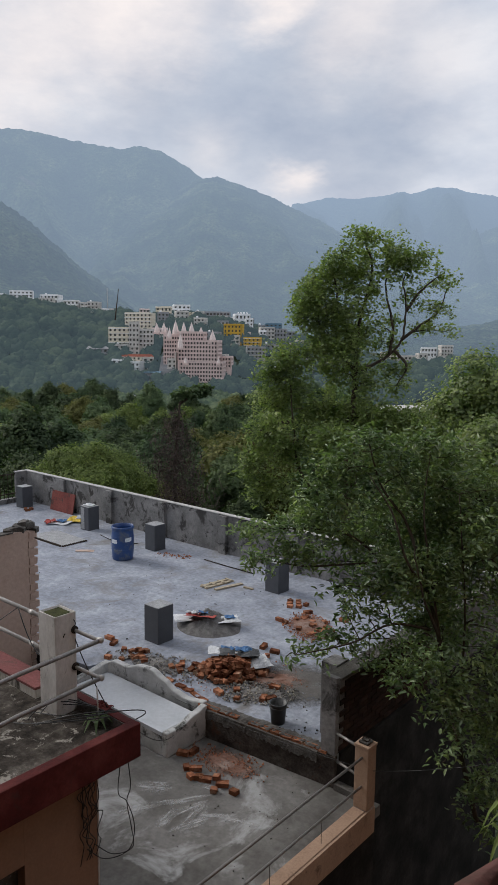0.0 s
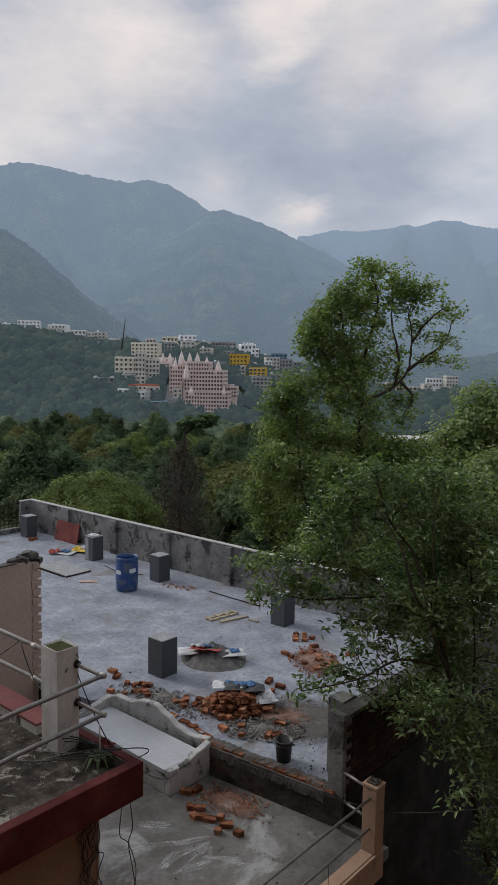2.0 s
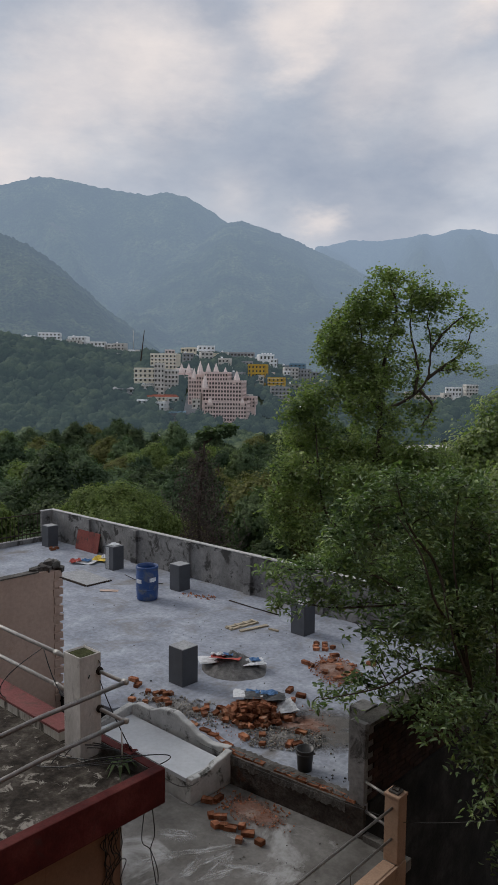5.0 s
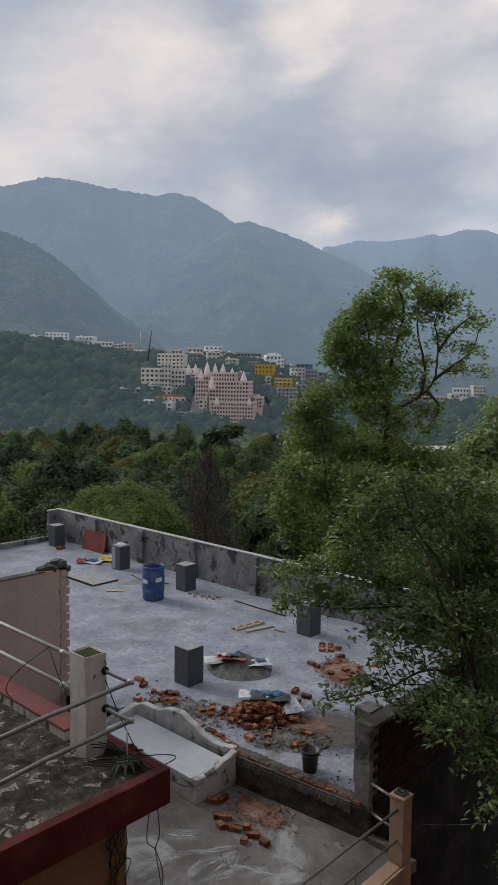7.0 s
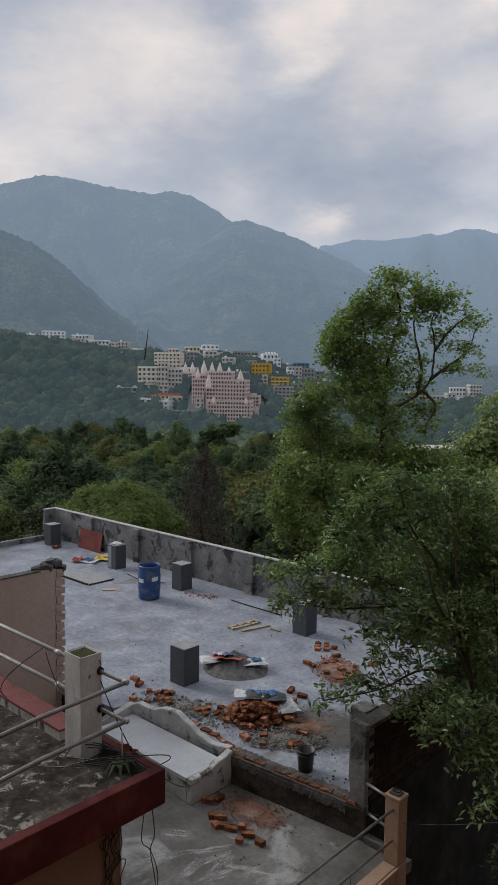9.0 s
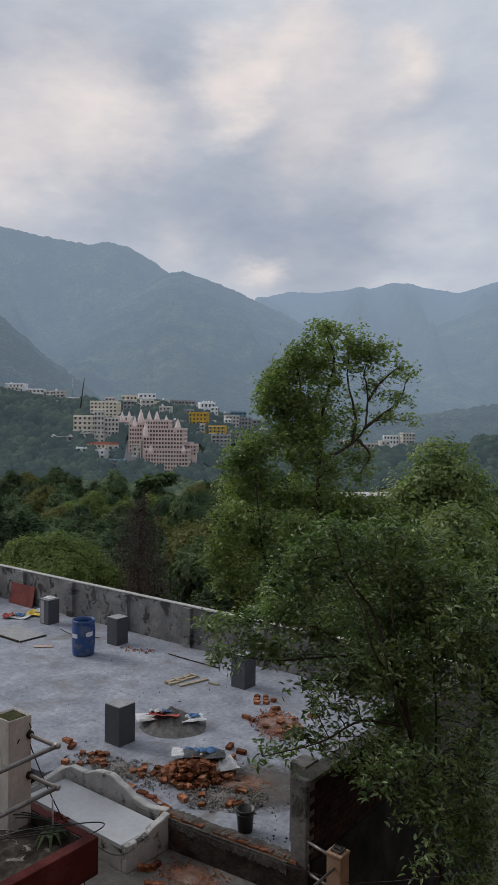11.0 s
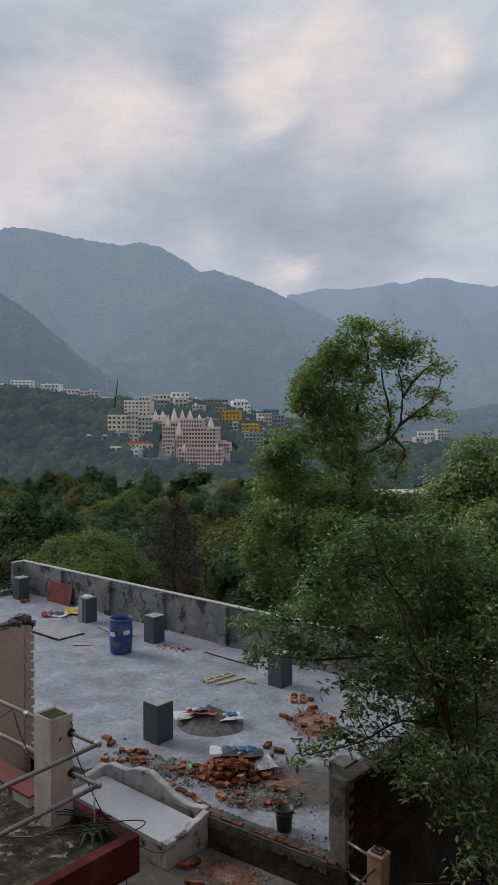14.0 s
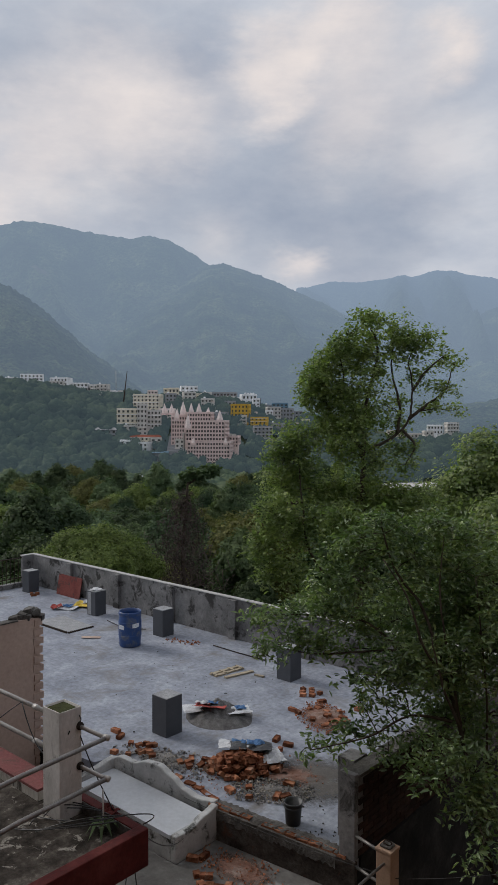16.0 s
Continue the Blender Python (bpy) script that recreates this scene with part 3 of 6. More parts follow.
def brick_mesh(name, size=(0.178, 0.09, 0.065), frog=True, seed=0):
    """A hand-made brick: worn corners and a shallow frog in the upper face."""
    rng = random.Random(seed)
    bm = bmesh.new()
    bmesh.ops.create_cube(bm, size=1, matrix=Matrix.Diagonal((*size, 1)))
    if frog:
        up = max(bm.faces, key=lambda f: f.calc_center_median().z)
        bmesh.ops.inset_individual(bm, faces=[up], thickness=0.02)
        bmesh.ops.translate(bm, verts=up.verts[:], vec=(0, 0, -0.012))
    for v in bm.verts:
        v.co += Vector((rng.uniform(-1, 1), rng.uniform(-1, 1), rng.uniform(-1, 1))) * 0.006
    me = bpy.data.meshes.new(name)
    bm.to_mesh(me)
    bm.free()
    me.materials.append(M["brick"])
    return me


BRICKS = [brick_mesh("brick", seed=i) for i in range(5)] + [brick_mesh("brick", (0.095 + 0.012 * i, 0.09, 0.065), False, 7 + i) for i in range(3)]
rng = random.Random(4)
bed = []
fs = []
for i in range(60):
    x = -7.72 + 2.18 * i / 59
    y = edge_y(x)
    h = 0.012 + 0.02 * rng.random()
    bed += [(x, y - 0.085 - 0.012 * rng.random(), -0.12 - 0.06 * rng.random()), (x, y - 0.08 - 0.012 * rng.random(), -0.012), (x, y + 0.0, h), (x, y + 0.14 + 0.05 * rng.random(), 0.004)]
for i in range(59):
    for k in range(3):
        fs.append((4 * i + k, 4 * i + 4 + k, 4 * i + 5 + k, 4 * i + 1 + k))
raw("cement_bed", bed, fs, M["rough_cement"], edge)
slope = math.degrees(math.atan2(0.25, 2.45))
for i in range(12):
    x = -7.62 + i * 0.192
    if i in (4,):
        continue
    b = new("brick", BRICKS[i % 5])
    b.parent = edge
    b.matrix_basis = pose(x, edge_y(x) - 0.02 + rng.uniform(-0.006, 0.006), -0.006 + rng.uniform(-0.007, 0.005), rng.uniform(-2, 2), rng.uniform(-2, 2), slope + rng.uniform(-2, 2))
# curved brick lip behind the white tray
for i in range(6):
    t = i / 5 + rng.uniform(-0.05, 0.05)
    b = new("brick", BRICKS[(i + 2) % 5])
    b.parent = edge
    b.matrix_basis = pose(-8.85 + 1.1 * t, 8.08 - 0.10 * t * t, -0.008 + rng.uniform(-0.01, 0.006), rng.uniform(-6, 6), rng.uniform(-5, 5), 2 - 8 * t + rng.uniform(-10, 10))

# ---- the lower roof ----
low = empty("floor_lower_roof", "stained old concrete roof with whitewash smears", "roof", kind="structure")
prism("slab_top", [(-13.0, 2.0), (-4.60, 2.0), (-4.60, 8.16), (-5.27, 8.09), (-7.75, 7.85), (-9.99, 7.85), (-10.1, 7.49), (-12.0, 7.29), (-13.0, 7.2)], -0.62, -0.47, M["low_floor"], low)
prism("building_body", [(-13.0, 2.05), (-4.64, 2.05), (-4.64, 8.1), (-5.25, 8.05), (-13.0, 7.2)], -7.6, -0.621, M["body_dark"], low, "wall below the roof with alley shade in its colour")
kerb = empty("roof_kerb", "peach painted concrete kerb along the roof edge", "kerb", kind="structure")
slab("kerb", -4.80, -4.62, 3.0, 7.80, -0.469, -0.40, M["peach_post"], kerb, bevel=0.012)
slab("fascia", -4.619, -4.585, 3.0, 8.0, -0.78, -0.41, M["peach_post"], kerb)
slab("back_kerb", -5.25, -4.83, 8.00, 8.12, -0.469, -0.38, M["rough_cement"], kerb)


def rail_post(at):
    post = empty("railing_post", "weathered peach concrete railing post with a stepped cap", "post", at)
    slab("shaft", -0.105, 0.105, -0.10, 0.10, 0.0, 0.86, M["peach_post"], post, bevel=0.012)
    bm = box(bmesh.new(), -0.115, 0.115, -0.11, 0.11, 0.861, 0.90, 0.01)
    part("cap", bm, M["peach_post"], post)
    slab("cap_block", -0.075, 0.075, -0.07, 0.07, 0.901, 0.935, M["rough_cement"], post, bevel=0.015)
    ring = [(0.05 * math.cos(t), 0.05 * math.sin(t), 0.945 + 0.012 * math.sin(3 * t)) for t in np.linspace(0, 6.2, 14)]
    tubes("rusty_loop", [(ring, 0.008)], M["iron"], post, sides=6)
    return post


rail_post((-4.70, 7.90, -0.40))
rail_post((-4.70, 3.35, -0.40))
pipes = empty("pipe_railing", "two dull steel pipes with short links to the wall", "railing")
for z in (0.33, -0.08):
    tubes("pipe", [([(-4.69, 3.36, z), (-4.69, 5.6, z - 0.01), (-4.69, 7.80, z)], 0.017)], M["dark_pipe"], pipes, sides=10)
    tubes("link_pipe", [([(-4.78, 7.97, z + 0.005), (-5.30, 8.09, z)], 0.020)], M["dark_pipe"], pipes, sides=10)
for y in (5.9, 6.9):
    tubes("tie_wire", [([(-4.69, y, -0.08), (-4.69, y + 0.01, -0.40)], 0.004)], M["iron"], pipes, sides=5)
tagged(tubes("slack_wire", [(bezier((-8.2, 7.78, -0.05), (-4.62, 7.92, 0.12), 0.06), 0.004), (bezier((-4.62, 7.92, 0.12), (-2.80, 7.63, 1.12), 0.04), 0.004)], M["cable"], sides=5), "thin dark wire strung past the post", "wire")

# step wall between the two roofs is stained cement with loose brick at its foot
prism("step_wall", [(-7.55, 7.86), (-5.27, 8.095), (-5.27, 8.03), (-7.55, 7.795)], -0.469, -0.012, M["damp_cement"])
tagged(bpy.data.objects["step_wall"], "dark stained cement step between the roofs", "wall", kind="structure")

# ---- the white tray with scalloped walls ----
tray = empty("scalloped_tray", "whitewashed masonry tray with scalloped low walls", "masonry tray")


def profile_wall(name, pts, thick, along, mat, parent, base):
    """A low wall whose top follows pts (distance, height); along is the start and the unit direction."""
    (sx, sy), (dx, dy) = along
    nx, ny = -dy, dx
    vs, fs = [], []
    for s, h in pts:
        for o in (0, thick):
            x, y = sx + dx * s + nx * o, sy + dy * s + ny * o
            vs += [(x, y, base), (x, y, h)]
    n = len(pts)
    for i in range(n - 1):
        a, b = 4 * i, 4 * i + 4
        fs += [(a, b, b + 1, a + 1), (a + 2, a + 3, b + 3, b + 2), (a + 1, b + 1, b + 3, a + 3), (a, a + 2, b + 2, b)]
    fs += [(0, 1, 3, 2), (4 * n - 4, 4 * n - 2, 4 * n - 1, 4 * n - 3)]
    ob = raw(name, vs, fs, mat, parent)
    bev = ob.modifiers.new("bevel", "BEVEL")
    bev.width, bev.segments, bev.limit_method = 0.02, 2, "ANGLE"
    return ob


def smooth_profile(keys, n=28):
    xs = [k[0] for k in keys]
    out = []
    for i in range(n + 1):
        s = xs[0] + (xs[-1] - xs[0]) * i / n
        j = max(0, min(len(keys) - 2, sum(1 for x in xs if x <= s) - 1))
        t = (s - xs[j]) / (xs[j + 1] - xs[j])
        t = t * t * (3 - 2 * t)
        out.append((s, keys[j][1] + (keys[j + 1][1] - keys[j][1]) * t))
    return out


profile_wall("back_wall", smooth_profile([(0, 0.04), (0.25, 0.14), (0.55, 0.13), (0.9, 0.24), (1.15, 0.26), (1.42, 0.16), (1.68, 0.04), (1.95, 0.0), (2.32, 0.05)]), 0.12, ((-9.95, 7.72), (0.9985, 0.05)), M["white_wash"], tray, -0.30)
profile_wall("right_wall", smooth_profile([(0, -0.08), (0.28, -0.09), (0.62, 0.0), (0.86, 0.05)]), 0.12, ((-7.53, 6.98), (0, 1)), M["white_wash"], tray, -0.469)
profile_wall("left_wall", smooth_profile([(0, -0.02), (0.35, 0.02), (0.80, 0.08)]), 0.12, ((-9.85, 6.98), (0, 1)), M["white_wash"], tray, -0.30)
slab("bed", -9.84, -7.651, 6.975, 7.72, -0.15, -0.09, M["tray_floor"], tray)
slab("front_wall", -9.84, -7.651, 6.98, 7.07, -0.469, -0.151, M["white_wash"], tray, bevel=0.012)

# ---- the neighbouring house with the red-edged roof slab ----
house = empty("neighbour_house", "ochre house with a red-edged mossy roof slab", "house")
slab("roof_slab", -12.5, -5.545, 0.6, 4.555, 1.46, 1.70, M["dirt_roof"], house, "mossy dark roof screed")
slab("fascia", -5.54, -5.42, 0.6, 4.66, 1.465, 1.83, M["oxide_red"], house, "red oxide painted fascia", bevel=0.012)
slab("far_rim", -6.56, -5.541, 4.56, 4.66, 1.465, 1.825, M["oxide_red"], house, bevel=0.01)
slab("rim_inner_face", -6.56, -5.545, 4.548, 4.558, 1.70, 1.815, M["rough_cement"], house)
slab("ledge", -12.5, -6.87, 4.37, 4.64, 1.465, 1.80, M["streaked_white"], house, "stained whitewashed ledge")
slab("ledge_top", -12.5, -6.87, 4.365, 4.645, 1.801, 1.83, M["faded_red"], house, "faded red ledge top")
slab("wall", -12.0, -5.77, 0.9, 2.35, -7.6, 1.459, M["orange_wall"], house)
slab("corner_wall", -12.0, -5.77, 3.50, 4.36, -7.6, 1.459, M["orange_wall"], house)
slab("lintel", -12.0, -5.77, 2.351, 3.499, 0.72, 1.459, M["orange_wall"], house)
slab("sill_wall", -12.0, -5.77, 2.351, 3.499, -7.6, -0.45, M["orange_wall"], house)
win = slab("window", -5.95, -5.90, 2.352, 3.498, -0.449, 0.719, M["glass"], house, "dark window set deep in the wall")
slab("window_frame", -5.899, -5.85, 2.90, 2.95, -0.449, 0.719, M["iron"], win)

column = empty("concrete_column", "weathered white concrete column stub with a hollow mossy top", "column", (-6.33, 4.30, 1.70))
bm = box(bmesh.new(), -0.30, 0.0, -0.02, 0.245, 0.0, 1.12, 0.008)
top = max(bm.faces, key=lambda f: f.calc_center_median().z)
bmesh.ops.inset_individual(bm, faces=[top], thickness=0.02)
bmesh.ops.translate(bm, verts=top.verts[:], vec=(0, 0, -0.03))
part("shaft", bm, M["old_white"], column)
slab("moss_fill", -0.275, -0.025, 0.005, 0.22, 1.089, 1.103, M["moss"], column, "dark moss in the hollow top")

roof_rail = empty("roof_pipe_railing", "galvanised pipe railing of two rails round the roof", "railing")
for z0, z1, zl in ((2.60, 2.46, 2.62), (2.185, 2.03, 2.24)):
    tubes("pipe", [([(-5.93, 4.55, z0), (-5.97, 3.6, z0 - 0.06), (-6.0, 2.2, z1 - 0.06)], 0.024)], M["dark_pipe"], roof_rail, sides=10)
    tubes("link_pipe", [([(-6.60, 4.51, z0 + 0.02), (-5.93, 4.55, z0)], 0.021)], M["pipe"], roof_rail, sides=10)
    tubes("elbow", [([(-5.96, 4.55, z0), (-5.905, 4.56, z0 + 0.004)], 0.031)], M["pipe"], roof_rail, sides=10)
    tubes("flange", [([(-6.333, 4.52, z0 + 0.02), (-6.31, 4.52, z0 + 0.02)], 0.042)], M["iron"], roof_rail, sides=10)
    tubes("ledge_pipe", [([(-6.60, 4.5, zl), (-9.0, 4.48, zl + 0.01), (-12.3, 4.45, zl)], 0.024)], M["pipe"], roof_rail, sides=10)
    tubes("joint", [([(-7.05, 4.5, zl), (-7.13, 4.5, zl)], 0.03)], M["pipe"], roof_rail, sides=10)

wires = empty("loose_cables", "tangled black cables looping over the roof rim", "cables")
rng = random.Random(21)
tubes("cable", [(bezier((-6.3, 4.38, 2.62), (-7.3, 4.45, 2.64), 0.42), 0.006), (bezier((-7.3, 4.45, 2.64), (-7.9, 4.3, 1.9), 0.05, side=(-0.1, -0.2, 0)), 0.006)], M["cable"], wires, sides=6)
tubes("cable", [(bezier((-6.45, 4.5, 2.62), (-6.38, 4.52, 2.75), 0.0, side=(0.12, 0, 0)), 0.006), (bezier((-6.38, 4.52, 2.62), (-5.88, 4.60, 1.86), 0.0, side=(-0.05, 0, 0)), 0.006)], M["cable"], wires, sides=6)
for i in range(7):
    a = (-6.55 + rng.uniform(-0.2, 0.3), 4.2 + rng.uniform(-0.3, 0.25), 1.715)
    b = (-5.8 + rng.uniform(-0.15, 0.1), 4.56 + rng.uniform(-0.1, 0.06), 1.84 + rng.uniform(0, 0.05))
    tubes("cable", [(bezier(a, b, -0.06, side=(rng.uniform(-0.2, 0.2), rng.uniform(-0.35, 0.1), rng.uniform(-0.02, 0.08))), 0.006)], M["cable"], wires, sides=6)
tubes("cable", [(bezier((-5.75, 4.6, 1.86), (-5.50, 4.66, 1.84), -0.06, side=(0.16, 0.12, 0)), 0.006)], M["cable"], wires, sides=6)
tubes("cable", [(bezier((-5.55, 4.67, 1.74), (-7.4, 7.0, -0.05), 0.12), 0.006)], M["cable"], wires, sides=6)
bundle = empty("cable_bundle", "hanging bundle of black cables on the wall corner", "cables")
for i in range(9):
    y = 4.18 + rng.uniform(-0.04, 0.16)
    loop = [(-5.74 + rng.uniform(-0.015, 0.03), y + rng.uniform(-0.1, 0.1) * math.sin(k * 1.1 + i), 1.44 - k * 0.105 + rng.uniform(-0.02, 0.02)) for k in range(11 if i < 6 else 7)]
    tubes("cable", [(flowing(loop), 0.005)], M["cable"], bundle, sides=5)
for i in range(2):
    a = Vector((-5.46, 4.52 - 0.10 * i, 1.47))
    tubes("cable", [(flowing([a, a + Vector((0, 0.03 - 0.06 * i, -0.3)), a + Vector((0.0, -0.02 + 0.1 * i, -0.45)), a + Vector((0.02, 0.02 + 0.14 * i, -0.75)), a + Vector((0.0, 0.05 + 0.05 * i, -1.0)), a + Vector((-0.2, -0.05, -1.12)), a + Vector((-0.30, -0.2, -0.98))]), 0.005)], M["cable"], bundle, sides=6)
slab("flaking_strip", -5.775, -5.76, 4.355, 4.372, -0.47, 1.45, M["old_white"], house, "flaking white corner strip")

plant = empty("potted_succulent", "small grey-green agave drooping on the roof rim", "plant", (-5.86, 4.44, 1.705))
for i in range(9):
    t = i * 0.7
    c, s = math.cos(t), math.sin(t)
    L = 0.16 + 0.04 * (i % 3)
    vs = [(0.012 * -s, 0.012 * c, 0.08), (-0.012 * -s, -0.012 * c, 0.08), (c * L * 0.55 - s * 0.02, s * L * 0.55 + c * 0.02, 0.13), (c * L * 0.55 + s * 0.02, s * L * 0.55 - c * 0.02, 0.125), (c * L, s * L, 0.02)]
    raw("blade", vs, [(0, 2, 3, 1), (2, 4, 3)], M["leaf_mid"], plant)
tubes("white_rod", [([(0, 0, 0.0), (0.01, 0.01, 0.2), (-0.01, 0.02, 0.43)], 0.009)], M["pipe"], plant, sides=6)
tubes("stem", [([(0, 0, 0), (0, 0, 0.09)], 0.02)], M["bark"], plant, sides=6)
rag = empty("red_rag", "crumpled dark red rag on the roof rim", "rag", (-5.95, 4.6, 1.83))


def crumple(name, w, d, h, mat, parent, seed, label="", n=9, fold=1.0):
    """A creased sheet with thickness lying over its support."""
    vs, fs = [], []
    for i in range(n):
        for j in range(n):
            u, v = i / (n - 1) - 0.5, j / (n - 1) - 0.5
            f = noise.fractal((u * 3.1 * fold + seed, v * 3.1 * fold, seed * 0.7), 0.8, 2.0, 3)
            edge_fade = 1 - 1.6 * max(abs(u), abs(v)) ** 2
            vs.append((u * w * (1 + 0.12 * f), v * d * (1 + 0.12 * f), max(0.006, h * (0.45 + 0.7 * f) * edge_fade + 0.006)))
    for i in range(n - 1):
        for j in range(n - 1):
            fs.append((i * n + j, (i + 1) * n + j, (i + 1) * n + j + 1, i * n + j + 1))
    ob = raw(name, vs, fs, mat, parent, label)
    sol = ob.modifiers.new("thick", "SOLIDIFY")
    sol.thickness, sol.offset = 0.005, 1
    return ob


crumple("cloth", 0.2, 0.12, 0.06, M["oxide_red"], rag, 3)

# wall of the next house, its end left toothed for later brickwork
toothed = empty("toothed_wall", "peach plastered house wall ending in toothed brickwork", "wall")
slab("plaster_face", -11.62, -11.5, 2.5, 7.24, -3.0, 2.24, M["peach_wall"], toothed)
slab("backing", -11.75, -11.621, 2.5, 7.30, -3.0, 2.21, M["mortar"], toothed)
slab("core", -11.74, -11.52, 7.2405, 7.385, -3.0, 2.21, M["peach_wall"], toothed)
for k in range(26):
    z = 2.14 - k * 0.165
    me = brick_mesh("tooth", (0.20, 0.16 + 0.02 * (k % 3), 0.118), False, 40 + k)
    me.materials.clear()
    me.materials.append(M["peach_wall"])
    b = new("tooth_brick", me)
    b.parent = toothed
    b.matrix_basis = pose(-11.60, 7.36, z, 0, 0, rng.uniform(-2, 2))
for k in range(9):
    me = brick_mesh("lump", (0.16 + 0.06 * (k % 2), 0.14, 0.10), False, 80 + k)
    me.materials.clear()
    me.materials.append(M["rough_cement"])
    b = new("broken_cap", me)
    b.parent = toothed
    b.matrix_basis = pose(-11.62 + rng.uniform(-0.03, 0.03), 6.95 + k * 0.065 + rng.uniform(-0.02, 0.02), 2.24 + 0.05 * math.sin(k * 0.5) + (0.07 if 3 < k < 7 else 0), rng.uniform(-12, 12), rng.uniform(-12, 12), rng.uniform(0, 90))
slab("coping", -11.66, -11.49, 2.5, 6.95, 2.241, 2.265, M["rough_cement"], toothed)

# the building that the camera looks out from; its unseen walls are added to block sky light
own = empty("viewing_building", "plain tall house with the balcony of the viewpoint and an added unseen wing", "house")
slab("wall", -9.0, 14.0, -9.0, -1.6, -7.6, 17.0, M["orange_wall"], own)
slab("balcony_floor", -1.2, 1.59, -1.59, 0.55, 3.95, 4.12, M["rough_cement"], own)
# unseen wing, added to cut the sky light from the right
slab("wing", 1.6, 9.0, -1.59, 13.5, -7.6, 7.5, M["orange_wall"], own)
# unseen slab overhead, added to shade the near side
slab("unseen_balcony_above", -1.2, 1.59, -1.59, 0.3, 7.0, 7.15, M["rough_cement"], own)
tubes("hand_rail", [([(-0.42, 1.02, 4.86), (-0.40, 1.14, 4.86), (1.2, 1.2, 4.86)], 0.03)], M["faded_red"], own, "faded red balcony rail")
tubes("rail_leg", [([(0.9, 1.19, 4.86), (0.9, 0.52, 4.6), (0.9, 0.5, 4.1)], 0.02)], M["faded_red"], own)

# ---- things on the terrace ----
def stub(x, y, label, raw_side=False, h=0.705):
    ob = empty("column_stub", label, "column stub", (x, y, 0), group="column stubs on the terrace")
    bm = box(bmesh.new(), -0.39, 0, 0, 0.39, 0, h, 0.008)
    part("shaft", bm, M["stub"], ob)
    bm = box(bmesh.new(), -0.385, -0.005, 0.005, 0.385, h + 0.0005, h + 0.012)
    part("top", bm, M["stub_top"], ob, "bare cement top")
    if raw_side:
        bm = box(bmesh.new(), -0.36, -0.20, -0.006, 0.0, 0.02, h - 0.03)
        part("bare_patch", bm, M["stub_top"], ob, "unpainted cement patch")
    return ob


stub(-9.87, 8.93, "dark grey painted column stub beside a sand heap")
stub(-14.50, 13.01, "dark grey painted column stub by the blue barrel")
stub(-9.94, 12.64, "dark grey painted column stub under the overhanging tree")
stub(-17.52, 13.10, "dark grey column stub with an unpainted patch", True)
stub(-21.50, 13.40, "dark grey column stub in the parapet corner")
crumple("paper_scrap", 0.30, 0.26, 0.05, M["sack_white"], None, 8.2)
scrap = bpy.data.objects["paper_scrap"]
scrap.location = (-17.72, 13.30, 0.72)
tagged(scrap, "crumpled pale scrap on a column stub", "paper")

barrel = empty("plastic_barrel", "blue plastic barrel splashed with dried cement", "barrel", (-14.65, 12.03, 0))
prof = [(0.0, 0.005), (0.255, 0.005), (0.27, 0.03), (0.275, 0.12), (0.288, 0.3), (0.292, 0.45), (0.288, 0.6), (0.275, 0.76), (0.272, 0.80), (0.287, 0.815), (0.290, 0.86), (0.280, 0.89), (0.262, 0.885), (0.262, 0.78), (0.27, 0.5), (0.0, 0.42)]
raw("body", *lathe(prof, 40), M["barrel"], barrel, smooth=True)
for z in (0.29, 0.62):
    v, f = lathe([(0.288, z - 0.012), (0.297, z), (0.288, z + 0.012)], 40)
    raw("hoop", v, f, M["barrel"], barrel, smooth=True)
for k, (ang, z) in enumerate(((-100, 0.52), (-89, 0.52), (-24, 0.56), (-12, 0.57))):
    t = radians(ang + 8)
    m = pose(0.294 * math.cos(t), 0.294 * math.sin(t), z, 0, 0, ang + 98)
    bm = box(bmesh.new(), -0.06, 0.06, -0.004, 0.004, -0.05, 0.05)
    bmesh.ops.transform(bm, matrix=m, verts=bm.verts[:])
    part("printed_bar", bm, M["label"], barrel, "faded white print")

bucket = empty("bucket", "dark plastic builder's bucket", "bucket", (-6.44, 8.24, 0))
v, f = lathe([(0.0, 0.004), (0.105, 0.004), (0.13, 0.30), (0.138, 0.31), (0.138, 0.325), (0.126, 0.325), (0.10, 0.05), (0.0, 0.045)], 28)
raw("body", v, f, M["black_plastic"], bucket, smooth=True)
v, f = lathe([(0.124, 0.25), (0.14, 0.26), (0.124, 0.27)], 28)
raw("rim_band", v, f, M["black_plastic"], bucket, smooth=True)


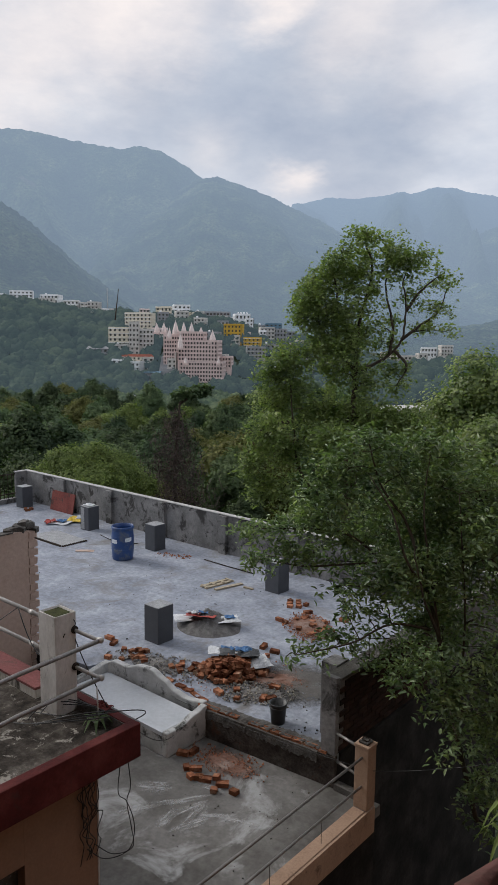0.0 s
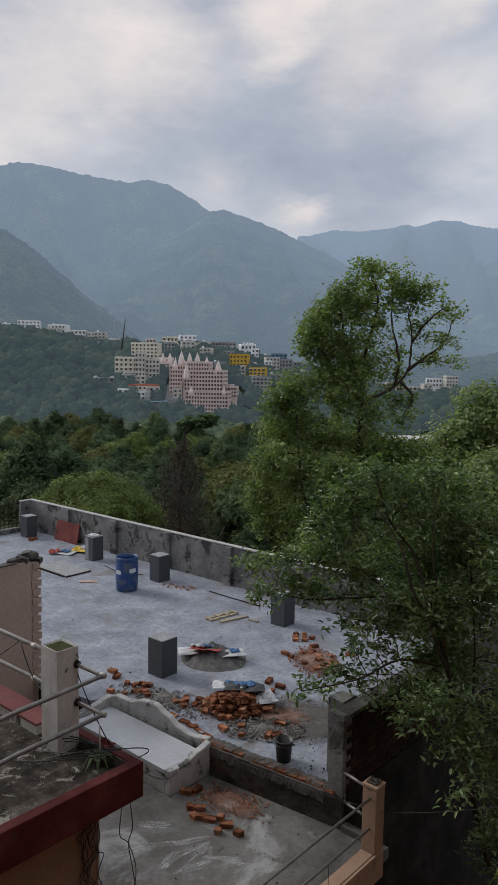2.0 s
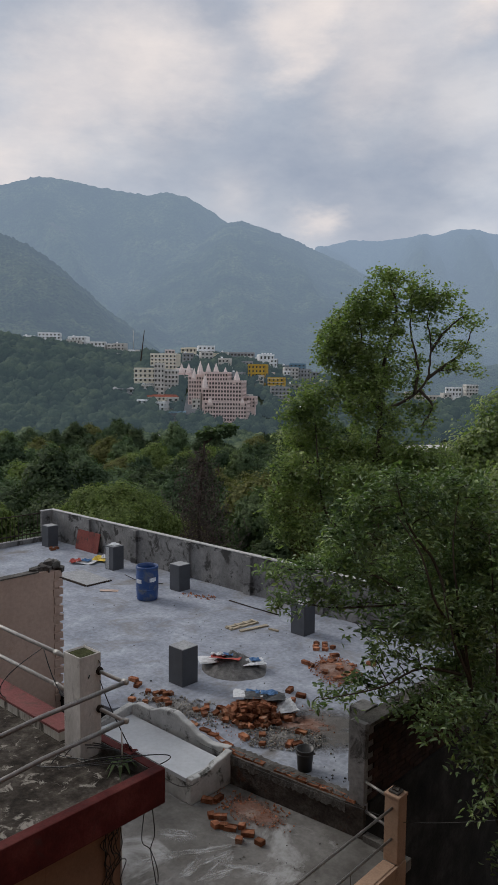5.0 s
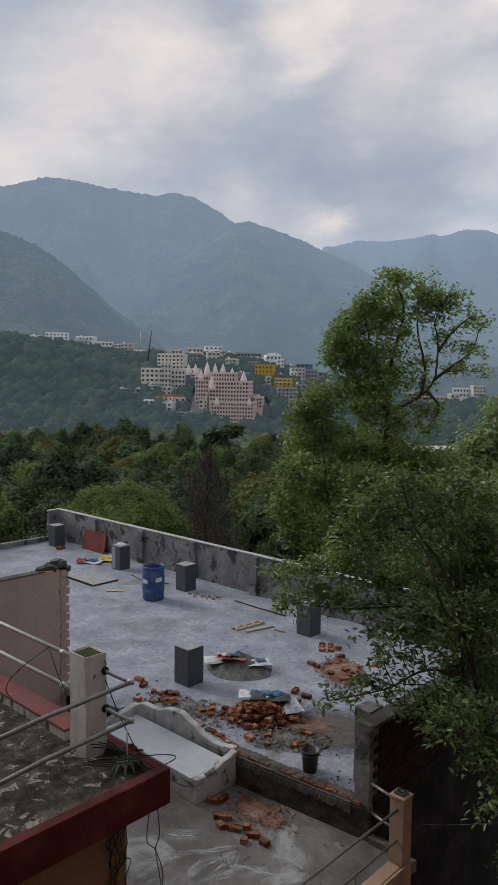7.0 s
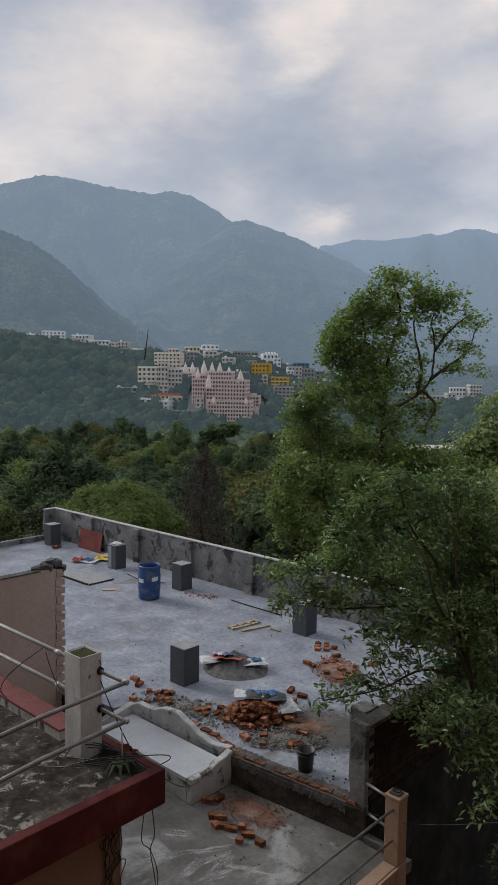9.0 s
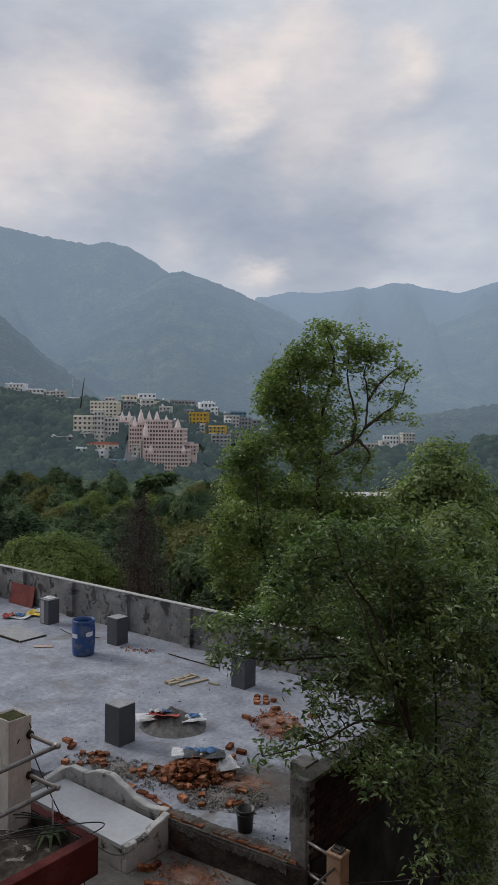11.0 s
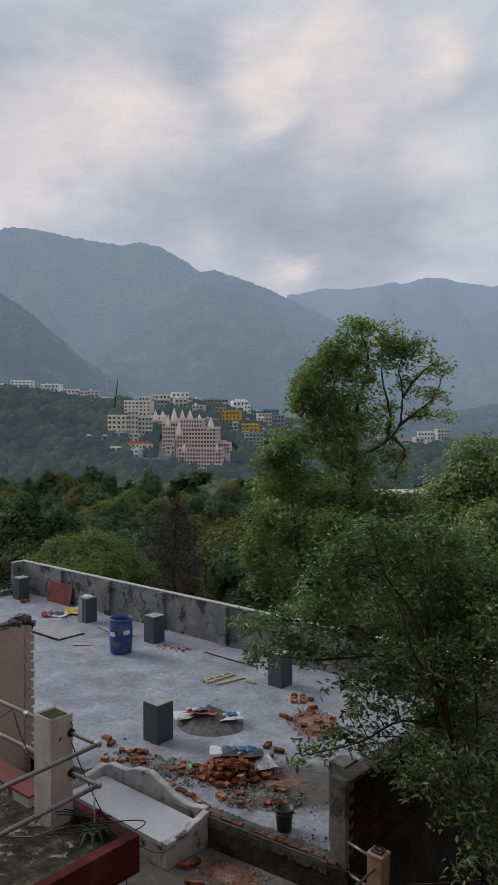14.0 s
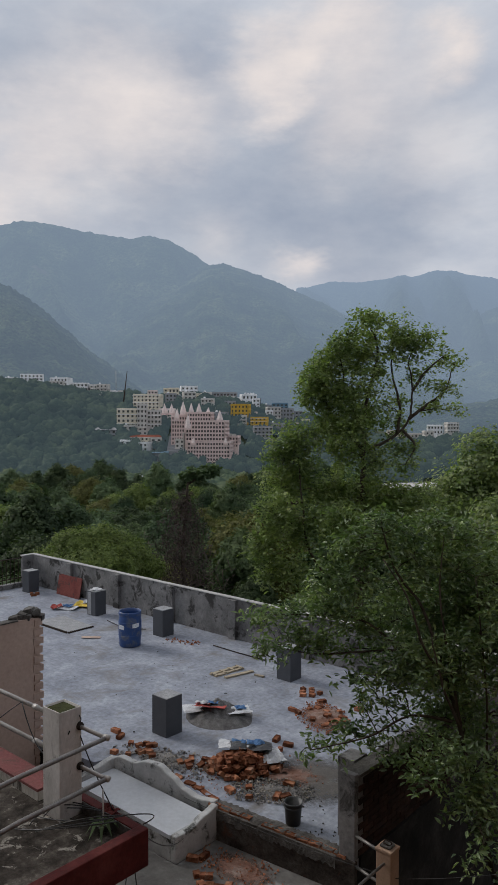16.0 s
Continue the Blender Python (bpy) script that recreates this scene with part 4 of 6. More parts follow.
def faded(m, cut=(0.0, 0.55)):
    """Thins a loose covering out towards its ragged rim."""
    tr = m.node_tree
    bs = tr.nodes["Principled BSDF"]
    co = tr.nodes.new("ShaderNodeTexCoord")
    sep = tr.nodes.new("ShaderNodeSeparateXYZ")
    link(tr, co.outputs["Generated"], sep.inputs[0])
    flat = tr.nodes.new("ShaderNodeCombineXYZ")
    link(tr, sep.outputs[0], flat.inputs[0])
    link(tr, sep.outputs[1], flat.inputs[1])
    dist = tr.nodes.new("ShaderNodeVectorMath")
    dist.operation = "DISTANCE"
    link(tr, flat.outputs[0], dist.inputs[0])
    dist.inputs[1].default_value = (0.5, 0.5, 0)
    fall = node(tr, "ShaderNodeMapRange", From_Min=0.12, From_Max=0.5, To_Min=0.62, To_Max=-0.35)
    link(tr, dist.outputs["Value"], fall.inputs[0])
    geo = tr.nodes.new("ShaderNodeNewGeometry")
    n = node(tr, "ShaderNodeTexNoise", Scale=13.0, Detail=8.0, Roughness=0.72)
    link(tr, geo.outputs["Position"], n.inputs["Vector"])
    add = tr.nodes.new("ShaderNodeMath")
    add.operation = "ADD"
    link(tr, fall.outputs[0], add.inputs[0])
    link(tr, n.outputs[0], add.inputs[1])
    r = ramp(tr, add.outputs[0], [(0.50, (0, 0, 0)), (0.95, (0.9, 0.9, 0.9))])
    link(tr, r.outputs[0], bs.inputs["Alpha"])
    return m


def heap(name, x, y, rx, ry, h, mat, label, category, seed, n=28, rough=0.25, z0=0.0, turn=0):
    vs, fs = [], []
    for i in range(n + 1):
        r = i / n
        for k in range(40):
            t = 2 * math.pi * k / 40
            wob = 1 + 0.16 * noise.noise((math.cos(t) * 1.3 + seed, math.sin(t) * 1.3, seed))
            f = noise.fractal((r * math.cos(t) * 3, r * math.sin(t) * 3, seed), 0.8, 2.0, 4)
            z = h * (1 - r) ** 1.15 * (1 + rough * f) + 0.02 * (1 - r) * f
            vs.append((r * rx * wob * math.cos(t), r * ry * wob * math.sin(t), max(z, 0.003) if i < n else -0.01))
    for i in range(n):
        for k in range(40):
            k2 = (k + 1) % 40
            fs.append((i * 40 + k, (i + 1) * 40 + k, (i + 1) * 40 + k2, i * 40 + k2))
    ob = raw(name, vs, fs, mat, smooth=True)
    ob.matrix_world = pose(x, y, z0, 0, 0, turn)
    return tagged(ob, label, category)


heap("sand_mound", -9.85, 10.28, 0.70, 0.60, 0.34, M["sand"], "low heap of grey building sand", "sand heap", 5)
M["brick_dust_thin"] = faded(M["brick_dust"].copy())
M["mortar_dust"] = faded(M["gravel"].copy())
heap("brick_dust_patch", -8.25, 11.55, 1.0, 0.65, 0.09, M["brick_dust_thin"], "spread of crushed red brick", "brick rubble", 9, turn=-40)
heap("brick_dust_spill", -6.75, 7.5, 0.75, 0.40, 0.03, M["brick_dust_thin"], "brick dust spilled at the foot of the step", "brick rubble", 15, z0=-0.469)


heap("mortar_spread", -7.2, 8.78, 0.75, 0.45, 0.03, M["mortar_dust"], "thin spread of grey mortar rubble", "rubble", 12, turn=35)
heap("brick_dust_spread", -7.35, 9.3, 0.9, 0.5, 0.012, M["brick_dust_thin"], "thin red dust beside the brick pile", "brick rubble", 19, turn=35)
M["floor_dirt"] = faded(M["mortar"].copy())
heap("cement_spread", -7.1, 9.35, 2.1, 1.15, 0.003, M["floor_dirt"], "thin grey cement dirt trodden over the terrace", "rubble", 25, turn=30)
heap("cement_spread", -9.2, 8.4, 0.95, 0.40, 0.03, M["mortar_dust"], "thin spread of cement crumbs by the tray", "rubble", 18, turn=10)


def sack(x, y, z, w, d, turn, cols, label, seed, h=0.10, tilt=0):
    ob = empty("cement_sack", label, "sack", (x, y, z), turn)
    ob.rotation_euler[0] = radians(tilt)
    crumple("sack_body", w, d, h, cols[0], ob, seed)
    for k, c in enumerate(cols[1:]):
        o = crumple("print_panel", w * 0.42, d * (0.5 - 0.1 * k), h * 0.9, c, ob, seed + 1.3 * k)
        o.location = (w * (0.1 + 0.16 * k) * (-1) ** k, d * 0.06 * (-1) ** k, h * 0.35 + 0.02)
    return ob


sack(-10.20, 10.08, 0.11, 0.62, 0.40, 55, [M["sack_white"]], "empty white woven sack on the sand heap", 2.1, 0.06)
sack(-9.93, 10.13, 0.20, 0.62, 0.42, 35, [M["sack_red"], M["sack_blue"], M["sack_white"]], "empty red and blue printed cement sack on sand", 4.4, 0.10, -12)
sack(-9.50, 10.46, 0.13, 0.46, 0.34, 60, [M["sack_white"], M["sack_blue"]], "white printed sack lying on the sand heap", 6.3, 0.07)
sack(-8.48, 9.25, 0.17, 0.55, 0.40, 35, [M["sack_white"], M["sack_blue"]], "white and blue sack on the brick pile", 3.7, 0.07, -6)
sack(-8.15, 9.30, 0.22, 0.70, 0.42, 40, [M["sheet_dark"], M["sack_blue"]], "dark plastic sheet over the brick pile", 5.7, 0.09, -6)
sack(-7.83, 9.42, 0.12, 0.40, 0.42, 60, [M["sack_white"]], "pale woven sack draped down the brick pile", 9.7, 0.10, 10)
sack(-18.72, 13.62, 0.0, 0.75, 0.5, 20, [M["sack_yellow"], M["sack_white"]], "yellow printed sack beside a column stub", 7.7, 0.16)
sack(-18.92, 13.02, 0.0, 0.75, 0.4, 30, [M["sack_white"], M["sack_blue"]], "white crumpled sack on the terrace", 8.8, 0.12)
sack(-19.1, 12.85, 0.0, 0.34, 0.34, 70, [M["sack_red"]], "small red crumpled bag on the terrace", 1.7, 0.2)
sack(-15.9, 11.75, 0.0, 0.5, 0.16, 40, [M["peach_wall"]], "pinkish paper scrap on the terrace", 1.2, 0.03)

# leaning red board
board = empty("shuttering_board", "red shuttering board leaning on the parapet", "board", (-20.15, 13.98, 0.0))
bm = box(bmesh.new(), -0.62, 0.62, -0.01, 0.01, 0.0, 0.66)
bmesh.ops.transform(bm, matrix=pose(0, 0, 0, -11, 0, 0), verts=bm.verts[:])
part("panel", bm, M["plywood_red"], board)

# white sheet with a dark toothed edge
sheet = empty("formwork_sheet", "pale formwork sheet with a notched dark edge", "sheet", (-17.3, 12.0, 0.0))
prism("panel", [(-1.1, -0.35), (0.55, -0.42), (0.62, 0.42), (-0.9, 0.5)], 0.004, 0.02, M["stub_top"], sheet)
slab("dark_edge", -0.85, 0.58, -0.46, -0.425, 0.0, 0.05, M["iron"], sheet)
for i in range(13):
    slab("notch", 0.60, 0.65, -0.42 + i * 0.065, -0.385 + i * 0.065, 0.0, 0.04, M["iron"], sheet)

# timber on the terrace
frame_t = empty("batten_panel", "pale wooden battens nailed as a narrow frame", "timber", (-11.45, 12.22, 0.0), 83)
for y in (-0.12, 0.03):
    slab("batten", -0.42, 0.42, y, y + 0.085, 0.002, 0.035, M["timber"], frame_t)
for x in (-0.40, -0.15, 0.10, 0.34):
    slab("cross_piece", x, x + 0.05, -0.115, 0.112, 0.036, 0.052, M["timber"], frame_t)
pl = empty("timber_plank", "weathered brown plank lying on the terrace", "timber", (-11.10, 12.25, 0.0), 76)
slab("plank", -0.38, 0.38, -0.05, 0.05, 0.002, 0.035, M["timber"], pl, bevel=0.004)
pl = empty("timber_offcut", "short brown timber offcut", "timber", (-10.70, 12.48, 0.0), 5)
slab("offcut", -0.13, 0.13, -0.03, 0.03, 0.002, 0.035, M["timber"], pl, bevel=0.004)
tagged(tubes("steel_rod", [([(-13.0, 13.38, 0.02), (-12.2, 13.36, 0.02), (-11.3, 13.37, 0.02)], 0.014)], M["iron"], sides=6), "long dark steel rod lying on the terrace", "rod")
tagged(tubes("steel_rod", [([(-16.9, 13.05, 0.015), (-16.3, 12.9, 0.03), (-15.8, 12.95, 0.015), (-15.4, 13.2, 0.015)], 0.01)], M["iron"], sides=6), "bent thin steel rod by the column stub", "rod")

# loose bricks
pile = empty("brick_pile", "loose heap of broken red bricks", "brick pile", (-8.12, 8.99, 0))
rng = random.Random(11)
count = 0
for layer, (n, rx, ry, z) in enumerate(((84, 0.66, 0.46, 0.036), (60, 0.52, 0.34, 0.10), (40, 0.38, 0.24, 0.165), (18, 0.24, 0.14, 0.225))):
    for i in range(n):
        a = rng.uniform(0, 2 * math.pi)
        r = math.sqrt(rng.random())
        u, w = rx * r * math.cos(a), ry * r * math.sin(a)
        t = radians(40)
        x, y = u * math.cos(t) - w * math.sin(t), u * math.sin(t) + w * math.cos(t)
        b = new("brick", BRICKS[rng.choice((5, 6, 7, 5, 6, 7, 5, 6, 7, 2))])
        b.parent = pile
        b.matrix_basis = pose(x, y, z + rng.uniform(-0.005, 0.02), rng.choice((0, 0, 90, 25, -30)) + rng.uniform(-12, 12), rng.uniform(-18, 18), rng.uniform(0, 360))


def loose(x, y, z, label="loose red brick lying on concrete", whole=True):
    b = new("brick", BRICKS[rng.randrange(5) if whole else 5 + rng.randrange(3)])
    b.matrix_world = pose(x, y, z + 0.035, rng.uniform(-3, 3), rng.uniform(-3, 3), rng.uniform(0, 360))
    return tagged(b, label, "brick", group="loose bricks")


for x, y in ((-8.33, 10.18), (-8.03, 10.14), (-8.02, 9.89), (-10.77, 8.5), (-10.52, 8.4), (-10.1, 7.93), (-9.85, 8.03), (-9.73, 8.26), (-8.94, 11.43), (-8.17, 11.93), (-8.6, 11.85), (-8.75, 12.15), (-7.95, 12.3),
             (-7.15, 9.05), (-7.35, 8.33), (-7.72, 8.30), (-7.05, 8.62), (-6.95, 8.70), (-8.9, 8.62), (-8.75, 8.42), (-7.55, 8.55)):
    loose(x, y, 0.0, whole=rng.random() < 0.6)
for x, y in ((-9.35, 12.3), (-9.2, 12.42), (-9.1, 12.3), (-9.25, 12.18), (-9.45, 12.45), (-9.05, 12.5), (-9.3, 12.55)):
    loose(x, y, 0.0, "broken red brick in a small cluster", False)
for k in range(17):
    a, r = rng.uniform(0, 6.28), math.sqrt(rng.random())
    loose(-8.3 + 0.55 * r * math.cos(a), 11.5 + 0.38 * r * math.sin(a), 0.05 * (1 - r), "broken red brick in crushed brick", False)
for x, y in ((-7.33, 7.28), (-7.25, 7.42), (-7.03, 7.06), (-6.9, 7.12), (-6.82, 6.94), (-6.62, 7.03), (-6.53, 7.17), (-6.36, 7.1), (-6.35, 6.92), (-6.12, 7.08), (-6.72, 7.0)):
    loose(x - 0.10, y - 0.07, -0.469, "red brick lying on the lower roof", rng.random() < 0.5)
for x, y in ((-21.25, 13.35), (-21.05, 13.3), (-21.15, 13.5)):
    loose(x, y, 0.0, "old grey-red brick by the parapet corner")


def chips(name, centre, rx, ry, n, size, mat, label, seed, z0=0.0, turn=0.0):
    """Scattered small stones joined into one spread."""
    rg = random.Random(seed)
    vs, fs = [], []
    for i in range(n):
        a, r = rg.uniform(0, 6.283), rg.random() ** 0.65
        u, w = rx * r * math.cos(a), ry * r * math.sin(a)
        t = radians(turn)
        c = Vector((centre[0] + u * math.cos(t) - w * math.sin(t), centre[1] + u * math.sin(t) + w * math.cos(t), z0))
        s = size * rg.uniform(0.4, 1.5)
        k = len(vs)
        q = Euler((rg.uniform(0, 6), rg.uniform(0, 6), rg.uniform(0, 6))).to_matrix()
        for p in ((1, 0, 0), (-1, 0, 0), (0, 0.8, 0), (0, -0.8, 0), (0, 0, 0.6), (0, 0, -0.6)):
            v = q @ (Vector(p) * s * rg.uniform(0.7, 1.2)) + c
            v.z = max(v.z + s * 0.35, z0 + 0.001)
            vs.append(v)
        for f in ((0, 2, 4), (2, 1, 4), (1, 3, 4), (3, 0, 4), (2, 0, 5), (1, 2, 5), (3, 1, 5), (0, 3, 5)):
            fs.append(tuple(k + j for j in f))
    ob = raw(name, vs, fs, mat)
    return tagged(ob, label, "rubble", kind="stuff")


M["red_chip"] = material("brick_chips", [(0.24, 0.10, 0.06), (0.36, 0.16, 0.09)], scale=8, rough=0.95, per_island=0.4)
M["dark_chip"] = material("dark_chips", [(0.05, 0.048, 0.045), (0.09, 0.085, 0.08)], scale=8, rough=0.95, per_island=0.4)
chips("mortar_rubble", (-7.25, 8.72), 0.70, 0.40, 700, 0.024, M["gravel"], "grey mortar rubble beside the brick pile", 1, 0.01, 40)
chips("mortar_rubble", (-9.15, 8.35), 1.15, 0.45, 420, 0.03, M["gravel"], "grey rubble scattered near the tray", 2, 0.01, 15)
chips("brick_chips", (-7.9, 8.9), 1.3, 0.8, 260, 0.018, M["red_chip"], "red brick chips round the pile", 3, 0.0, 40)
chips("brick_chips", (-8.3, 11.55), 0.8, 0.5, 420, 0.026, M["red_chip"], "red brick chips by the crushed brick", 4, 0.01, -40)
chips("brick_chips", (-6.85, 7.5), 0.8, 0.35, 240, 0.02, M["red_chip"], "brick chips at the foot of the step", 5, -0.465, 6)
chips("brick_chips", (-13.8, 13.1), 0.55, 0.2, 60, 0.03, M["red_chip"], "red brick bits near the parapet", 6, 0.0, 20)
chips("dark_bits", (-12.0, 10.8), 3.6, 2.6, 70, 0.016, M["dark_chip"], "dark crumbs of dirt over the terrace", 7)
chips("dark_bits", (-6.2, 8.7), 0.5, 0.6, 40, 0.018, M["dark_chip"], "dark crumbs by the bucket", 8)
chips("dark_bits", (-6.0, 6.6), 1.2, 1.3, 60, 0.013, M["dark_chip"], "crumbs of dirt on the lower roof", 9, -0.469)

# bricks of the right-hand parapet, laid in courses
course = 0.085
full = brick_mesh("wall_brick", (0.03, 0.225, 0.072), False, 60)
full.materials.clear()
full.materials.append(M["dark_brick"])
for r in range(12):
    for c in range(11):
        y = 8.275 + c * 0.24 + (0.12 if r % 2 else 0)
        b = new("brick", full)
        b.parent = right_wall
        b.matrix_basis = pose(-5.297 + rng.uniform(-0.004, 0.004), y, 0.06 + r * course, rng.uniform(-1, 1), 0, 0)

for k in range(10):
    a, r = rng.uniform(0, 6.28), math.sqrt(rng.random())
    loose(-9.6 + 0.85 * r * math.cos(a), 8.38 + 0.30 * r * math.sin(a), 0.0, "broken brick among grey rubble", False)


# whitewash brushed out over the lower roof
def wash_material():
    m = material("whitewash_smear", [(0.42, 0.43, 0.435), (0.54, 0.55, 0.555)], scale=9, rough=0.9, fine=40, bump=0)
    return faded(m)


WASH = wash_material()


def streaks(m):
    """Brush marks: the wash thins into streaks along each stroke and at its ends."""
    tr = m.node_tree
    co = tr.nodes.new("ShaderNodeTexCoord")
    mp = tr.nodes.new("ShaderNodeMapping")
    mp.inputs["Scale"].default_value = (3.0, 26.0, 1.0)
    link(tr, co.outputs["Object"], mp.inputs[0])
    oi = tr.nodes.new("ShaderNodeObjectInfo")
    n = node(tr, "ShaderNodeTexNoise", Scale=1.0, Detail=6.0, Roughness=0.6)
    n.noise_dimensions = "4D"
    link(tr, mp.outputs[0], n.inputs["Vector"])
    k = node(tr, "ShaderNodeMath")
    k.operation = "MULTIPLY"
    link(tr, oi.outputs["Random"], k.inputs[0])
    k.inputs[1].default_value = 40.0
    link(tr, k.outputs[0], n.inputs["W"])
    f = ramp(tr, n.outputs[0], [(0.40, (0.0, 0.0, 0.0)), (0.62, (0.7, 0.7, 0.7))])
    bs = tr.nodes["Principled BSDF"]
    old = bs.inputs["Alpha"].links[0].from_socket
    link(tr, mixc(tr, 1.0, old, f.outputs[0], "MULTIPLY"), bs.inputs["Alpha"])
    return m


WASH = streaks(WASH)


def stroke(x, y, length, width, turn, label):
    n = 12
    vs = []
    for i in range(n + 1):
        t = i / n
        w = width * (0.25 + 0.75 * math.sin(math.pi * (0.12 + 0.8 * t))) * (1 + 0.35 * noise.noise((t * 6, x, y)))
        s = (t - 0.5) * length
        o = 0.12 * length * noise.noise((t * 1.4, x * 3, y))
        vs += [(s, o - w, 0.0), (s, o + w, 0.0)]
    ob = raw("whitewash_smear", vs, [(2 * i, 2 * i + 2, 2 * i + 3, 2 * i + 1) for i in range(n)], WASH)
    ob.matrix_world = pose(x, y, -0.466 + 0.0006 * len(bpy.data.objects) % 0.003, 0, 0, turn)
    return tagged(ob, label, "paint smear", group="whitewash smears")


for x, y, L, w, a in ((-6.62, 6.55, 0.55, 0.05, 60), (-6.50, 6.42, 0.60, 0.06, 78), (-6.38, 6.36, 0.55, 0.05, 98), (-6.25, 6.40, 0.5, 0.05, 118), (-6.10, 6.55, 0.55, 0.05, 40),
                      (-5.85, 6.62, 0.7, 0.05, 22), (-6.72, 6.30, 0.5, 0.07, 50), (-7.15, 6.35, 0.55, 0.13, 35), (-6.95, 5.90, 0.6, 0.10, 60), (-6.55, 6.05, 0.5, 0.09, 100), (-6.60, 6.90, 0.6, 0.07, 5), (-6.2, 6.15, 0.6, 0.08, 70)):
    stroke(x, y, L * 1.5, w * 1.5, a, "dried whitewash brushed on the roof")

# ---- trees ----
def leaf_mesh(name, pts, size, seed, mat, parent=None, label="", aspect=0.42, droop=0.35, simple=False, normals=None, loose_tilt=0.4):
    """Folded single leaves at the given points; each leaf keeps its own tilt."""
    rg = np.random.default_rng(seed)
    n = len(pts)
    ax = rg.normal(size=(n, 3))
    ax[:, 2] = ax[:, 2] * 0.5 - droop
    ax /= np.linalg.norm(ax, axis=1, keepdims=True)
    if normals is not None:
        nr = normals / (np.linalg.norm(normals, axis=1, keepdims=True) + 1e-9)
        ax = ax - nr * (ax * nr).sum(1, keepdims=True) * 0.85
        ax /= np.linalg.norm(ax, axis=1, keepdims=True) + 1e-9
    up = rg.normal(size=(n, 3)) * 0.55 + np.array([0, 0, 1.0])
    if normals is not None:
        up = nr + rg.normal(size=(n, 3)) * loose_tilt
    b = np.cross(ax, up)
    b /= np.linalg.norm(b, axis=1, keepdims=True) + 1e-9
    nn = np.cross(b, ax)
    L = (size * rg.uniform(0.6, 1.3, n))[:, None]
    W = L * aspect
    p = np.asarray(pts)
    if simple:
        V = np.stack([p, p + ax * L * 0.45 + b * W + nn * L * 0.1, p + ax * L, p + ax * L * 0.45 - b * W + nn * L * 0.1], 1).reshape(-1, 3)
        idx = np.arange(n)[:, None] * 4
        F = (idx + np.array([[0, 1, 2, 3]])).reshape(-1)
        sizes = 4
        per = 1
    else:
        V = np.stack([p, p + ax * L * 0.28 + b * W * 0.85 + nn * L * 0.10, p + ax * L * 0.62 + b * W * 0.8 + nn * L * 0.08, p + ax * L - nn * L * 0.1,
                      p + ax * L * 0.62 - b * W * 0.8 + nn * L * 0.08, p + ax * L * 0.28 - b * W * 0.85 + nn * L * 0.10], 1).reshape(-1, 3)
        idx = np.arange(n)[:, None] * 6
        F = (idx + np.array([[0, 1, 2, 3, 0, 3, 4, 5]])).reshape(-1)
        sizes = 4
        per = 2
    me = bpy.data.meshes.new(name)
    me.vertices.add(len(V))
    me.vertices.foreach_set("co", V.astype(np.float32).reshape(-1))
    me.loops.add(len(F))
    me.loops.foreach_set("vertex_index", F.astype(np.int32))
    me.polygons.add(n * per)
    me.polygons.foreach_set("loop_start", (np.arange(n * per) * sizes).astype(np.int32))
    me.update(calc_edges=True)
    me.validate()
    return finish(name, me, mat, parent, label)


NORMALS = []


def sprigs(blobs, density, per, spread, seed, hollow=0.45, gap=0.0):
    """Points of leaves in twig clusters over blobs (right, ahead, z, half width, half height)."""
    rg = np.random.default_rng(seed)
    out, tips, NORMALS[:] = [], [], []
    for right, ahead, z, rw, rh in blobs:
        n = max(3, int(density * rw * (rw + rh) * 0.5 * 12))
        d = rg.normal(size=(n, 3))
        d /= np.linalg.norm(d, axis=1, keepdims=True)
        r = hollow + (1.22 - hollow) * rg.random(n) ** 0.85
        q = d * r[:, None] * np.array([rw, rw * 0.9, rh])
        for v in q:
            c = valley(right + v[0], ahead + v[1], z + v[2])
            if gap and 0.6 * noise.noise(c * 0.9 + Vector((seed, 0, 0))) + 0.6 * noise.noise(c * 2.3 + Vector((0, seed, 0))) < gap - 0.5:
                continue
            tips.append(c)
            nv = RIGHT * v[0] / rw + AHEAD * v[1] / rw + Vector((0, 0, v[2] / rh + 0.25))
            k = rg.integers(per[0], per[1])
            drift = np.array([rg.normal() * 0.5, rg.normal() * 0.5, -0.35])
            t = rg.random(k)[:, None]
            NORMALS.append(np.repeat([np.array(nv)], k, 0))
            out.append(np.array(c) + drift * t * spread + rg.normal(size=(k, 3)) * spread * 0.38)
    return np.concatenate(out), tips


def limb(a, b, r0, r1, seed, n=7, wob=0.12):
    a, b = Vector(a), Vector(b)
    L = (b - a).length
    pts, rad = [], []
    for i in range(n + 1):
        t = i / n
        w = wob * L * math.sin(math.pi * t) * 0.5
        pts.append(a.lerp(b, t) + Vector((noise.noise((t * 2, seed, 0)), noise.noise((t * 2, seed, 5)), 0.6 * noise.noise((t * 2, seed, 9)) + 0.25 * math.sin(math.pi * t))) * w)
        rad.append(r0 + (r1 - r0) * t)
    return pts, rad


